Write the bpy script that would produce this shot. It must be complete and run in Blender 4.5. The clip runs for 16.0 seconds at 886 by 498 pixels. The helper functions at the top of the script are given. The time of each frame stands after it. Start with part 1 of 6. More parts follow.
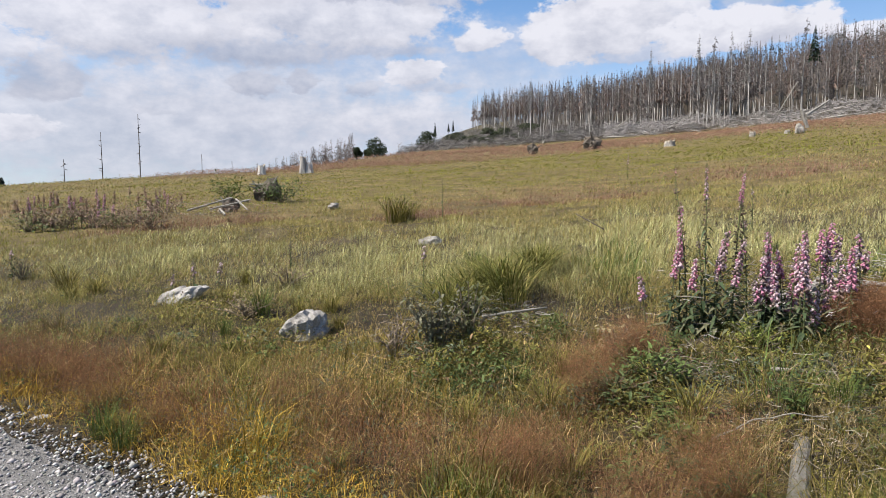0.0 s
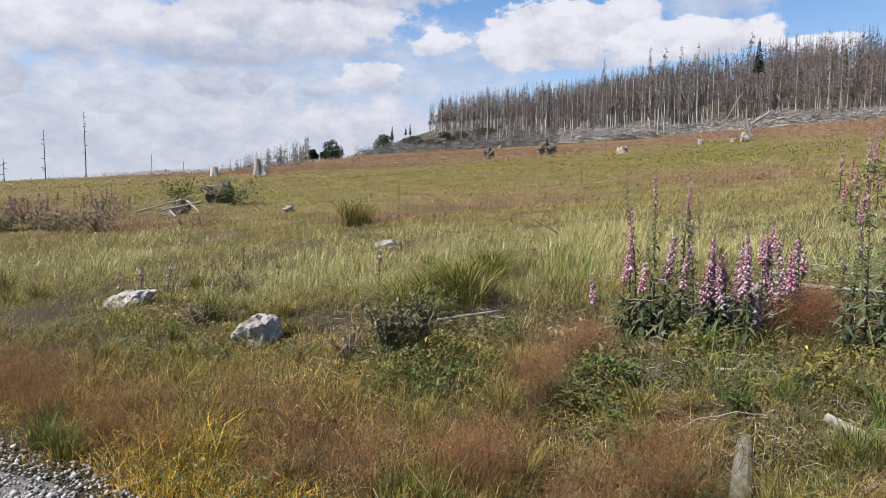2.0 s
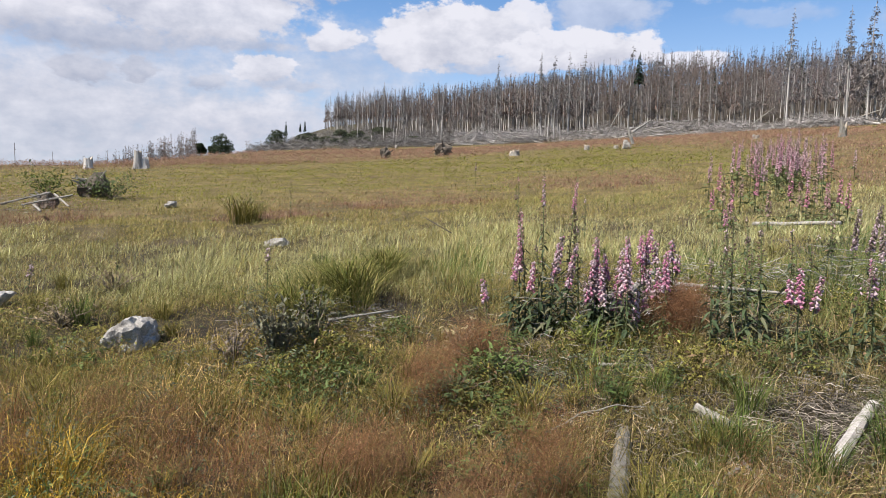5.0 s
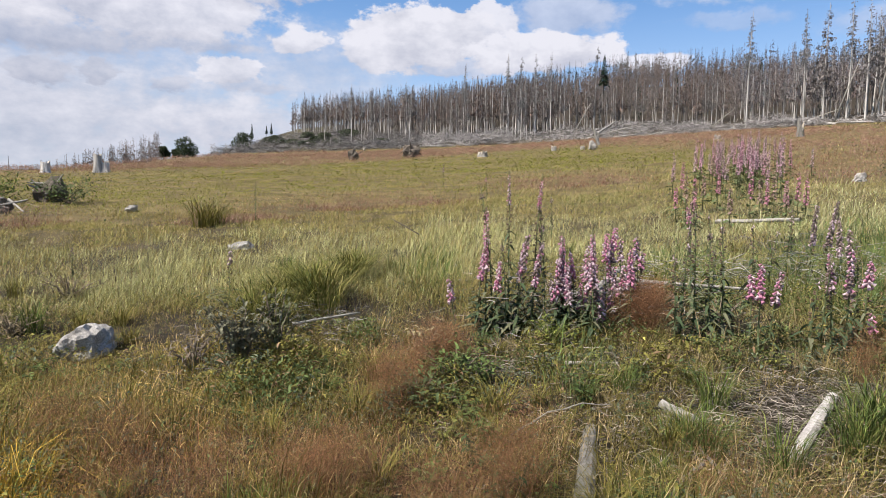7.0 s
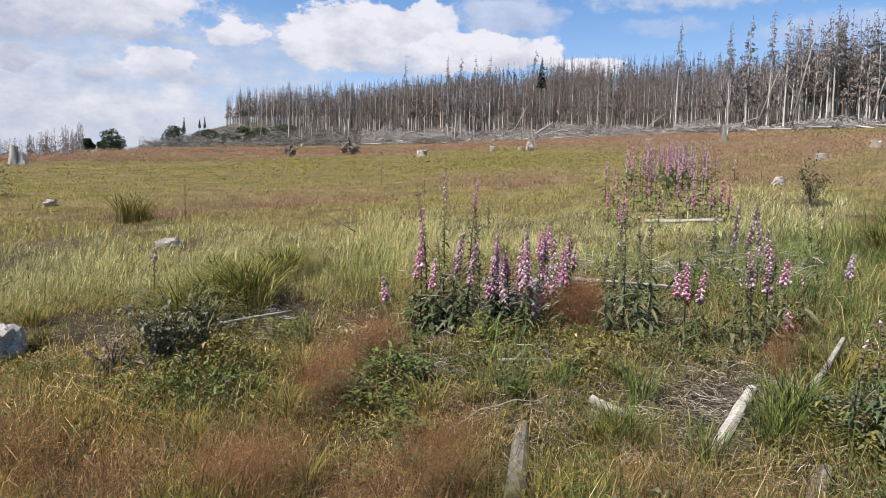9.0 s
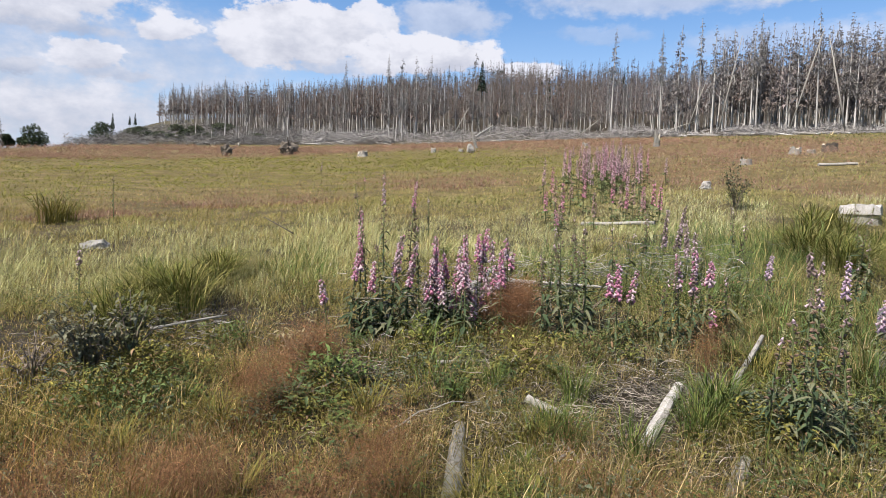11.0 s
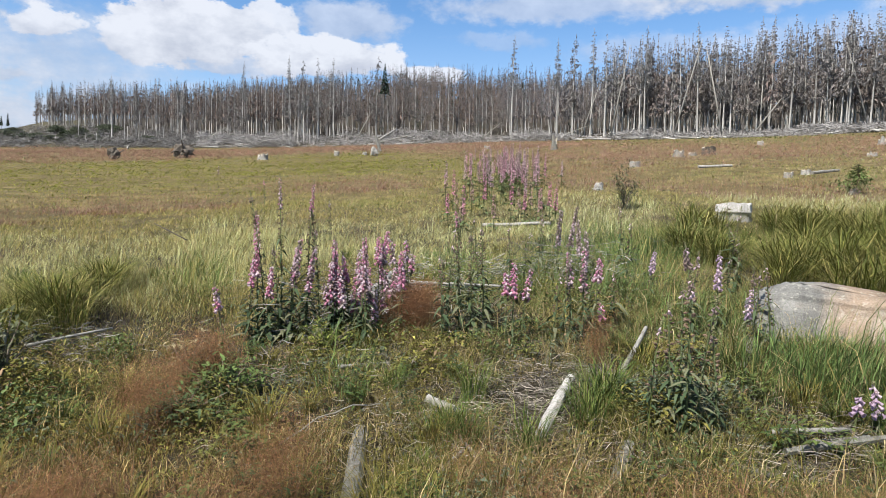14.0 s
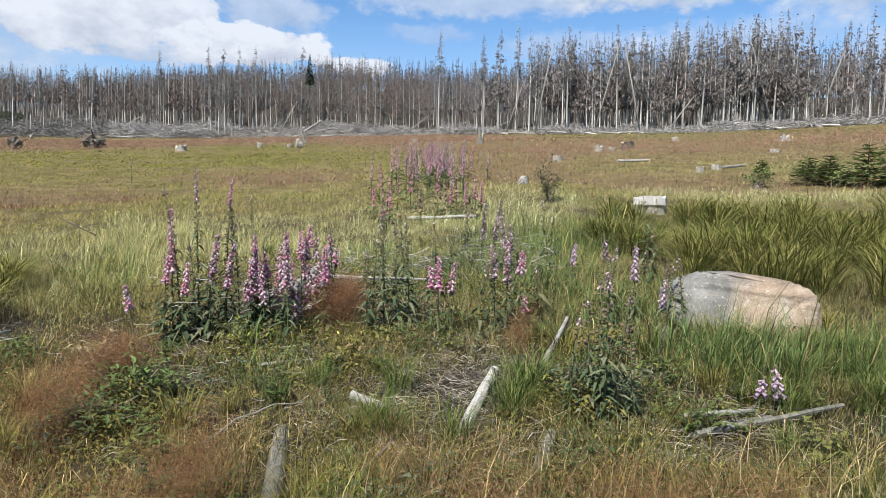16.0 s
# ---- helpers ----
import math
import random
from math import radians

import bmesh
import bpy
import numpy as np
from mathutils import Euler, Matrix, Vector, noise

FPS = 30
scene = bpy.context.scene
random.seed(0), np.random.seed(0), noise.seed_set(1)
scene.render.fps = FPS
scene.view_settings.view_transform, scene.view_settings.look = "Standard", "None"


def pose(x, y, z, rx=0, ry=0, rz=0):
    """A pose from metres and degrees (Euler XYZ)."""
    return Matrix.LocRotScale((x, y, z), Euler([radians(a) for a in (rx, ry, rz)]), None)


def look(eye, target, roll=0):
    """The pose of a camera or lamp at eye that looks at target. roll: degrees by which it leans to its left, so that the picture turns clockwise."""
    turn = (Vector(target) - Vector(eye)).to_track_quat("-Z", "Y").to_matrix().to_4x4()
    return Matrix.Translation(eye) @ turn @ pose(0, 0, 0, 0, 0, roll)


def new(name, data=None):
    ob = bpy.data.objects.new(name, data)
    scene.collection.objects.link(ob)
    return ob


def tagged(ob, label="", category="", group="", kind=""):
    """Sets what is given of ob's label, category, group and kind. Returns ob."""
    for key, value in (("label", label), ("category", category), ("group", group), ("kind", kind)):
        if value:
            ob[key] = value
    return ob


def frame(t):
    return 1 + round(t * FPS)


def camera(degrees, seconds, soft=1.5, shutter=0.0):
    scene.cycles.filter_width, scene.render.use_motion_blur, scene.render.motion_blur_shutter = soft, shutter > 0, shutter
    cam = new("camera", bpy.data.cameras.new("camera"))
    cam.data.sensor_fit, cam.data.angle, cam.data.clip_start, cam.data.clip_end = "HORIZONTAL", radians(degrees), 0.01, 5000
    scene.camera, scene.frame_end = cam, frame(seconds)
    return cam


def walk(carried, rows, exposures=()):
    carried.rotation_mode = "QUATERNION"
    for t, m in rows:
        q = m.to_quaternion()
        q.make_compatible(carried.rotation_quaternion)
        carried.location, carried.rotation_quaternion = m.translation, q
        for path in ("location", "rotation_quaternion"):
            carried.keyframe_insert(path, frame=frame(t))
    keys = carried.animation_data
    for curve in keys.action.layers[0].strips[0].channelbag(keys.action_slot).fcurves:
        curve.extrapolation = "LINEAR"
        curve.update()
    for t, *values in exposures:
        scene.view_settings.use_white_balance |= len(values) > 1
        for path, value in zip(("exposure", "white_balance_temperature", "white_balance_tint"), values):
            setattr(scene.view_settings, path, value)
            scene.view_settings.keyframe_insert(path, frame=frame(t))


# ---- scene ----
# ---- camera and walk: a person turning on the spot beside a track ----
cam = camera(69.66, 16.0, soft=0.75)
PATH = [
    (0.0, pose(0.000, 0.000, 1.600, 84.92, 0.06, 0.00)),
    (0.5, pose(0.005, 0.001, 1.596, 84.52, 0.01, -1.15)),
    (1.0, pose(0.004, 0.011, 1.599, 84.46, -0.33, -2.83)),
    (1.5, pose(0.002, 0.003, 1.598, 84.96, -0.33, -2.79)),
    (2.0, pose(0.013, -0.006, 1.600, 85.25, -0.42, -3.85)),
    (2.5, pose(0.024, -0.004, 1.599, 85.29, -0.37, -5.19)),
    (3.0, pose(0.027, 0.004, 1.598, 85.61, -0.75, -6.95)),
    (3.5, pose(0.035, 0.004, 1.596, 85.54, -0.71, -7.70)),
    (4.0, pose(0.039, 0.013, 1.599, 85.41, -0.95, -9.66)),
    (6.5, pose(0.084, 0.088, 1.573, 85.52, -1.29, -15.52)),
    (7.0, pose(0.098, 0.090, 1.575, 85.59, -0.94, -15.90)),
    (7.5, pose(0.116, 0.095, 1.571, 85.91, -1.20, -17.07)),
    (8.0, pose(0.133, 0.100, 1.569, 85.74, -1.14, -18.39)),
    (8.5, pose(0.139, 0.110, 1.568, 85.50, -1.37, -20.09)),
    (9.0, pose(0.144, 0.124, 1.560, 85.59, -1.64, -21.33)),
    (11.5, pose(0.157, 0.092, 1.575, 86.07, -1.85, -27.88)),
    (12.0, pose(0.157, 0.076, 1.578, 86.41, -1.65, -29.00)),
    (12.5, pose(0.162, 0.065, 1.579, 86.77, -1.43, -30.09)),
    (13.0, pose(0.167, 0.053, 1.576, 86.77, -1.58, -32.10)),
    (13.5, pose(0.179, 0.049, 1.574, 86.76, -1.41, -33.85)),
    (14.0, pose(0.194, 0.057, 1.570, 86.38, -1.23, -35.04)),
    (14.5, pose(0.208, 0.070, 1.566, 86.00, -1.19, -36.40)),
    (15.0, pose(0.218, 0.081, 1.567, 85.80, -1.54, -38.35)),
    (15.5, pose(0.229, 0.073, 1.571, 85.56, -1.22, -39.48)),
    (16.0, pose(0.234, 0.064, 1.571, 85.90, -1.17, -41.50)),
]
walk(cam, PATH, [(0.0, 1.10, 6560, 14), (9.0, 1.12, 6560, 15), (12.5, 1.15, 6420, 12), (16.0, 1.15, 6230, 9)])

# ---- daylight: high summer sun from behind and to one side, broken cumulus ----
SUN_AZ, SUN_EL = 105.0, 54.0          # degrees; azimuth counts anticlockwise from +y
sun_from = Vector((-math.sin(radians(SUN_AZ)) * math.cos(radians(SUN_EL)), math.cos(radians(SUN_AZ)) * math.cos(radians(SUN_EL)), math.sin(radians(SUN_EL))))
sun = new("sun", bpy.data.lights.new("sun", "SUN"))
sun.data.energy, sun.data.angle, sun.data.color = 5.0, radians(0.6), (1.0, 0.94, 0.82)
sun.matrix_world = look(sun_from * 50, (0, 0, 0))

# cumulus and layers: azimuth, elevation, half width, half height (degrees), brightness, thickness, softness of the edge
CLOUDS = (
    (14, 9.0, 30, 10.0, 0.80, 0.72, 0.9), (24, 5.0, 36, 7.5, 0.82, 0.9, 0.7), (-5, 11.0, 11, 5.5, 0.82, 0.5, 0.9), (2, 6.0, 10, 3.0, 0.85, 0.8, 0.7),
    (26, 13.6, 11, 3.6, 0.98, 1.0, 0.3), (36, 10.5, 5, 2.2, 0.95, 0.9, 0.3), (9, 14.6, 12, 2.8, 0.96, 1.0, 0.3), (21, 18.5, 18, 4.0, 0.84, 1.0, 0.4), (0, 17.5, 7, 2.2, 0.86, 0.9, 0.4),
    (31.5, 8.6, 3.4, 1.9, 0.66, 0.75, 0.35), (16, 11.6, 9, 1.6, 0.70, 0.85, 0.5), (27, 11.0, 5, 1.0, 0.74, 0.6, 0.5), (6, 12.2, 7, 1.0, 0.72, 0.75, 0.5), (8, 16.6, 9, 0.8, 0.68, 0.7, 0.5),
    (16.0, 9.1, 2.6, 1.2, 0.66, 0.75, 0.3), (12.2, 9.5, 1.5, 1.2, 0.66, 0.75, 0.3), (7.0, 8.9, 2.0, 0.7, 0.70, 0.6, 0.35), (30.0, 7.6, 1.4, 0.5, 0.68, 0.5, 0.35), (24, 6.6, 2.0, 0.35, 0.72, 0.4, 0.4),
    (2.6, 10.4, 2.7, 1.4, 1.0, 1.0, 0.22), (1.0, 9.2, 3.6, 0.8, 0.76, 0.6, 0.4), (-3.0, 13.2, 2.7, 1.3, 1.0, 1.0, 0.22), (34.0, 5.0, 3.6, 1.1, 0.98, 0.9, 0.25),
    (-13.5, 13.9, 7.0, 3.1, 1.0, 1.2, 0.2), (-10.0, 12.4, 4.0, 1.6, 0.93, 1.0, 0.25), (-19.0, 15.0, 3.2, 1.9, 1.0, 1.0, 0.2), (-26.5, 15.6, 6.0, 2.2, 0.88, 0.62, 0.5), (-24.5, 12.6, 8.0, 1.9, 1.02, 1.2, 0.2), (-33, 11.6, 4.0, 1.0, 1.02, 1.0, 0.25), (-16, 11.4, 5.0, 1.0, 0.88, 0.8, 0.4),
    (-45, 17.2, 15, 1.5, 0.93, 0.6, 0.6), (-62, 17.6, 14, 1.8, 0.92, 0.8, 0.5), (-52, 13.6, 9, 1.5, 0.88, 0.42, 0.7), (-66, 13.4, 11, 2.0, 0.90, 0.5, 0.7), (-76, 16.0, 9, 2.6, 0.9, 0.7, 0.6), (-40, 14.6, 5, 0.9, 0.86, 0.3, 0.6), (-80, 12.0, 9, 3.0, 0.85, 0.5, 0.6),
    # unseen clouds overhead and behind, added for the skylight
    (5, 30, 40, 6, 0.85, 0.8, 0.5), (-60, 38, 25, 7, 0.9, 0.8, 0.5), (70, 35, 30, 9, 0.9, 0.8, 0.5), (140, 25, 40, 8, 0.9, 0.8, 0.5), (-140, 25, 40, 8, 0.9, 0.8, 0.5),
)
world = bpy.data.worlds.new("sky")
scene.world = world
world.use_nodes = True
wn, wl = world.node_tree.nodes, world.node_tree.links
wn.clear()


def calc(op, a, b=None, c=None):
    """One Math node of the sky; sockets or numbers in, a socket out."""
    node = wn.new("ShaderNodeMath")
    node.operation = op
    for i, v in enumerate((a, b, c)):
        if v is None:
            continue
        if isinstance(v, (int, float)):
            node.inputs[i].default_value = v
        else:
            wl.new(v, node.inputs[i])
    return node.outputs[0]


def ramp01(value, low, high):
    node = wn.new("ShaderNodeMapRange")
    node.interpolation_type = "SMOOTHSTEP"
    wl.new(value, node.inputs[0])
    node.inputs[1].default_value, node.inputs[2].default_value = low, high
    return node.outputs[0]


def blend(fac, a, b):
    node = wn.new("ShaderNodeMix")
    node.data_type = "RGBA"
    if isinstance(fac, float):
        node.inputs[0].default_value = fac
    else:
        wl.new(fac, node.inputs[0])
    for i, v in ((6, a), (7, b)):
        if isinstance(v, tuple):
            node.inputs[i].default_value = (*v, 1)
        else:
            wl.new(v, node.inputs[i])
    return node.outputs[2]


coord = wn.new("ShaderNodeTexCoord")
axes = wn.new("ShaderNodeSeparateXYZ")
wl.new(coord.outputs["Generated"], axes.inputs[0])
azimuth = calc("MULTIPLY", calc("ARCTAN2", calc("MULTIPLY", axes.outputs[0], -1.0), axes.outputs[1]), 57.29578)
elevation = calc("MULTIPLY", calc("ARCSINE", axes.outputs[2]), 57.29578)
flat = wn.new("ShaderNodeCombineXYZ")
wl.new(azimuth, flat.inputs[0]), wl.new(elevation, flat.inputs[1])


def puffs(scale, detail, offset, rough=0.6):
    node = wn.new("ShaderNodeTexNoise")
    shift = wn.new("ShaderNodeVectorMath")
    shift.operation = "MULTIPLY_ADD"
    wl.new(flat.outputs[0], shift.inputs[0])
    shift.inputs[1].default_value, shift.inputs[2].default_value = (0.8, 1.25, 1), (offset, offset * 0.7, offset)
    wl.new(shift.outputs[0], node.inputs["Vector"])
    node.inputs["Scale"].default_value, node.inputs["Detail"].default_value, node.inputs["Roughness"].default_value = scale, detail, rough
    return calc("SUBTRACT", node.outputs[0], 0.5)


billow, fine = puffs(0.34, 7, 3.0), puffs(1.1, 5, 11.0)
warp_az, warp_el = calc("MULTIPLY_ADD", puffs(0.5, 5, 41.0), 3.2, azimuth), calc("MULTIPLY_ADD", puffs(0.5, 5, 57.0), 2.2, elevation)
sky = wn.new("ShaderNodeTexSky")
sky.sky_type, sky.sun_disc = "NISHITA", False
sky.sun_elevation, sky.sun_rotation = radians(SUN_EL), radians(-SUN_AZ)
sky.altitude, sky.air_density, sky.dust_density, sky.ozone_density = 700, 1.0, 0.4, 1.6
SKY_GAIN = 0.15
gain = wn.new("ShaderNodeVectorMath")
gain.operation = "SCALE"
wl.new(sky.outputs[0], gain.inputs[0])
gain.inputs[3].default_value = SKY_GAIN
tone_up = blend(1.0, gain.outputs[0], (0.78, 1.05, 1.22))
tone_up.node.blend_type = "MULTIPLY"
haze = ramp01(elevation, 19.0, 2.0)
shade = blend(calc("MULTIPLY", haze, 0.62), tone_up, (0.66, 0.78, 0.92))
for c_az, c_el, half_w, half_h, bright, thick, edge in CLOUDS:
    dx = calc("MULTIPLY", calc("SUBTRACT", warp_az, float(c_az)), 1.0 / half_w)
    dy = calc("MULTIPLY", calc("SUBTRACT", warp_el, float(c_el)), 1.0 / half_h)
    far = calc("SQRT", calc("ADD", calc("MULTIPLY", dx, dx), calc("MULTIPLY", dy, dy)))
    body = calc("SUBTRACT", 1.0, far)
    body = calc("MULTIPLY_ADD", billow, 1.25, body)
    body = calc("MULTIPLY_ADD", fine, 0.35, body)
    cover = calc("MULTIPLY", ramp01(body, 0.0, edge), min(1.0, thick * 0.95))
    # a cumulus is whiter on top and greyer at its base
    lit = calc("MULTIPLY_ADD", dy, 0.13, calc("MULTIPLY_ADD", billow, 1.0, 0.90))
    lit = calc("MINIMUM", calc("MULTIPLY", lit, bright), 1.0)
    tone = wn.new("ShaderNodeCombineColor")
    wl.new(calc("MULTIPLY", lit, 0.895), tone.inputs[0])
    wl.new(calc("MULTIPLY_ADD", lit, 0.855, 0.072), tone.inputs[1])
    wl.new(calc("MULTIPLY_ADD", lit, 0.76, 0.24), tone.inputs[2])
    shade = blend(cover, shade, tone.outputs[0])
back = wn.new("ShaderNodeBackground")
wl.new(shade, back.inputs[0])
back.inputs[1].default_value = 0.425
out = wn.new("ShaderNodeOutputWorld")
wl.new(back.outputs[0], out.inputs[0])

# ---- lie of the land (shared by the ground sheet and everything that stands on it) ----
AZ_SLOPE = ((-180, 0.02), (-120, 0.10), (-90, 0.122), (-76, 0.1245), (-66, 0.1225), (-52, 0.122), (-41, 0.1155), (-28, 0.1035),
            (-20, 0.0945), (-13, 0.087), (-3, 0.0785), (5, 0.071), (16, 0.059), (26, 0.045), (35, 0.034), (60, 0.0), (120, -0.04), (180, 0.02))
AZ_EDGE = ((-180, 160), (-90, 155), (-76, 142), (-66, 122), (-52, 130), (-41, 146), (-29, 162), (-20, 168), (-12, 165), (-3, 150),
           (2, 140), (5, 115), (9, 85), (16, 64), (35, 60), (180, 60))
AZ_WOOD = ((-180, 165), (-90, 160), (-76, 150), (-66, 128), (-52, 136), (-41, 154), (-29, 176), (-20, 200), (-12, 236), (-8, 272), (-3, 320), (180, 320))
AZ_BACK = ((-180, 0.0), (-90, 0.16), (-76, 0.17), (-66, 0.175), (-52, 0.178), (-40, 0.207), (-32, 0.222), (-24, 0.196), (-12, 0.15), (-3, 0.128), (0, 0.10), (3, 0.05), (6, -0.03), (9, -0.08), (16, -0.11), (180, -0.1))


def table(rows, az):
    a, b = zip(*rows)
    return np.interp(az, a, b)


def lattice(x, y, cell, seed):
    """Smooth value noise in -1..1 on a square lattice."""
    x, y = np.asarray(x, float) / cell, np.asarray(y, float) / cell
    xi, yi = np.floor(x).astype(np.int64), np.floor(y).astype(np.int64)
    fx, fy = x - xi, y - yi
    fx, fy = fx * fx * (3 - 2 * fx), fy * fy * (3 - 2 * fy)

    def hashed(i, j):
        h = (i * 374761393 + j * 668265263 + seed * 1442695041) & 0x7FFFFFFF
        h = ((h ^ (h >> 13)) * 1274126177) & 0x7FFFFFFF
        return ((h ^ (h >> 16)) & 0xFFFF) / 32767.5 - 1
    a = hashed(xi, yi) * (1 - fx) + hashed(xi + 1, yi) * fx
    b = hashed(xi, yi + 1) * (1 - fx) + hashed(xi + 1, yi + 1) * fx
    return a * (1 - fy) + b * fy


def polar(x, y):
    return np.hypot(x, y), np.degrees(np.arctan2(-np.asarray(x, float), np.asarray(y, float)))


def ground_z(x, y):
    """Height of the ground; the track beside the camera is at zero."""
    x, y = np.asarray(x, float), np.asarray(y, float)
    r, az = polar(x, y)
    slope = (table(AZ_SLOPE, az - 4) + table(AZ_SLOPE, az) * 2 + table(AZ_SLOPE, az + 4)) / 4
    edge = table(AZ_EDGE, az)
    back = (table(AZ_BACK, az - 3) + table(AZ_BACK, az) * 2 + table(AZ_BACK, az + 3)) / 4
    z = slope * np.minimum(r, edge) + back * np.clip(r - edge, 0, 260) - 0.06 * np.clip(r - edge - 300, 0, 900)
    rough = np.clip((r - 2.5) / 3, 0, 1) * np.clip(1.5 - r / 400, 0, 1)
    return z + rough * (0.05 * lattice(x, y, 1.7, 3) + 0.09 * lattice(x, y, 5.5, 5) + np.clip(r / 40, 0, 1) * 0.3 * lattice(x, y, 23, 7))


# ---- materials ----
def material(name, rough=0.8, metal=0.0):
    m = bpy.data.materials.new(name)
    m.use_nodes = True
    b = m.node_tree.nodes["Principled BSDF"]
    b.inputs["Roughness"].default_value, b.inputs["Metallic"].default_value = rough, metal
    b.inputs["Specular IOR Level"].default_value = 0.25
    return m, m.node_tree.nodes, m.node_tree.links, b


def noise_ramp(n, l, scale, stops, detail=6, rough=0.6, source="Object", stretch=(1, 1, 1), distortion=0.0):
    """Noise at a real-world scale through a colour ramp; gives colour and value sockets."""
    tc, mp, no, cr = n.new("ShaderNodeTexCoord"), n.new("ShaderNodeMapping"), n.new("ShaderNodeTexNoise"), n.new("ShaderNodeValToRGB")
    l.new(tc.outputs[source], mp.inputs[0])
    mp.inputs["Scale"].default_value = stretch
    l.new(mp.outputs[0], no.inputs["Vector"])
    no.inputs["Scale"].default_value, no.inputs["Detail"].default_value, no.inputs["Roughness"].default_value = scale, detail, rough
    no.inputs["Distortion"].default_value = distortion
    l.new(no.outputs[0], cr.inputs[0])
    cr.color_ramp.elements[0].position, cr.color_ramp.elements[0].color = stops[0][0], (*stops[0][1], 1)
    cr.color_ramp.elements[1].position, cr.color_ramp.elements[1].color = stops[-1][0], (*stops[-1][1], 1)
    for p, c in stops[1:-1]:
        cr.color_ramp.elements.new(p).color = (*c, 1)
    return cr.outputs[0], no.outputs[0]


def mixed(n, l, a, b, fac, mode="MIX"):
    node = n.new("ShaderNodeMix")
    node.data_type, node.blend_type = "RGBA", mode
    for i, v in ((0, fac), (6, a), (7, b)):
        if isinstance(v, (int, float)):
            node.inputs[i].default_value = v
        elif isinstance(v, tuple):
            node.inputs[i].default_value = (*v, 1)
        else:
            l.new(v, node.inputs[i])
    return node.outputs[2]


def bumped(n, l, b, height, strength, distance):
    node = n.new("ShaderNodeBump")
    node.inputs["Strength"].default_value, node.inputs["Distance"].default_value = strength, distance
    l.new(height, node.inputs["Height"])
    l.new(node.outputs[0], b.inputs["Normal"])


def surface(name, scale, stops, fine_scale, fine_amount=0.5, rough=0.85, bump=0.5, bump_size=0.01, stretch=(1, 1, 1), vary=0.0):
    """A rough natural surface: large stains, fine grain, relief, and a little change from object to object."""
    m, n, l, b = material(name, rough)
    c, _ = noise_ramp(n, l, scale, stops, stretch=stretch)
    g, v = noise_ramp(n, l, fine_scale, ((0.3, (1 - fine_amount,) * 3), (0.7, (1 + fine_amount * 0.4,) * 3)), stretch=stretch)
    c = mixed(n, l, c, g, 1.0, "MULTIPLY")
    if vary:
        info, hsv, mr = n.new("ShaderNodeObjectInfo"), n.new("ShaderNodeHueSaturation"), n.new("ShaderNodeMapRange")
        l.new(info.outputs["Random"], mr.inputs[0])
        mr.inputs[3].default_value, mr.inputs[4].default_value = 1 - vary, 1 + vary
        l.new(mr.outputs[0], hsv.inputs["Value"])
        l.new(c, hsv.inputs["Color"])
        c = hsv.outputs[0]
    l.new(c, b.inputs["Base Color"])
    bumped(n, l, b, v, bump, bump_size)
    return m


def tinted(name, rough=0.75, through_light=0.35, grain=0.25, grain_scale=60.0, island=0.25):
    """Plant matter: the plant's own colour from the mesh's tint layer, varied leaf by leaf, letting light through."""
    m, n, l, b = material(name, rough)
    b.inputs["Specular IOR Level"].default_value = 0.08
    at = n.new("ShaderNodeAttribute")
    at.attribute_name = "tint"
    geo, mr, hsv = n.new("ShaderNodeNewGeometry"), n.new("ShaderNodeMapRange"), n.new("ShaderNodeHueSaturation")
    l.new(geo.outputs["Random Per Island"], mr.inputs[0])
    mr.inputs[3].default_value, mr.inputs[4].default_value = 1 - island, 1 + island
    g, v = noise_ramp(n, l, grain_scale, ((0.3, (1 - grain,) * 3), (0.7, (1 + grain,) * 3)))
    l.new(mixed(n, l, at.outputs["Color"], g, 1.0, "MULTIPLY"), hsv.inputs["Color"])
    l.new(mr.outputs[0], hsv.inputs["Value"])
    l.new(hsv.outputs[0], b.inputs["Base Color"])
    if through_light:
        tr, mx = n.new("ShaderNodeBsdfTranslucent"), n.new("ShaderNodeMixShader")
        l.new(hsv.outputs[0], tr.inputs[0])
        mx.inputs[0].default_value = through_light
        l.new(b.outputs[0], mx.inputs[1]), l.new(tr.outputs[0], mx.inputs[2])
        l.new(mx.outputs[0], n["Material Output"].inputs[0])
    return m


M_GRASS = tinted("grass", 0.7, 0.15, 0.15, 8.0)
M_LEAF = tinted("leaf", 0.55, 0.2, 0.25, 45.0)
M_PETAL = tinted("petal", 0.6, 0.4, 0.2, 90.0, 0.18)
M_NEEDLE = tinted("spruce_needles", 0.7, 0.15, 0.3, 3.0, 0.35)
M_DEADTWIG = tinted("dead_twigs", 0.9, 0.0, 0.25, 2.0, 0.3)
M_SOIL = surface("thatch_soil", 1.3, ((0.3, (0.04, 0.032, 0.017)), (0.5, (0.065, 0.053, 0.028)), (0.7, (0.115, 0.092, 0.055))), 40.0, 0.6, 0.95, 0.9, 0.03)
n, l, b = M_SOIL.node_tree.nodes, M_SOIL.node_tree.links, M_SOIL.node_tree.nodes["Principled BSDF"]
at = n.new("ShaderNodeAttribute")
at.attribute_name = "tint"
l.new(mixed(n, l, b.inputs["Base Color"].links[0].from_socket, at.outputs["Color"], 1.0, "MULTIPLY"), b.inputs["Base Color"])
M_PEBBLE = tinted("pebble", 0.9, 0.0, 0.3, 70.0, 0.2)
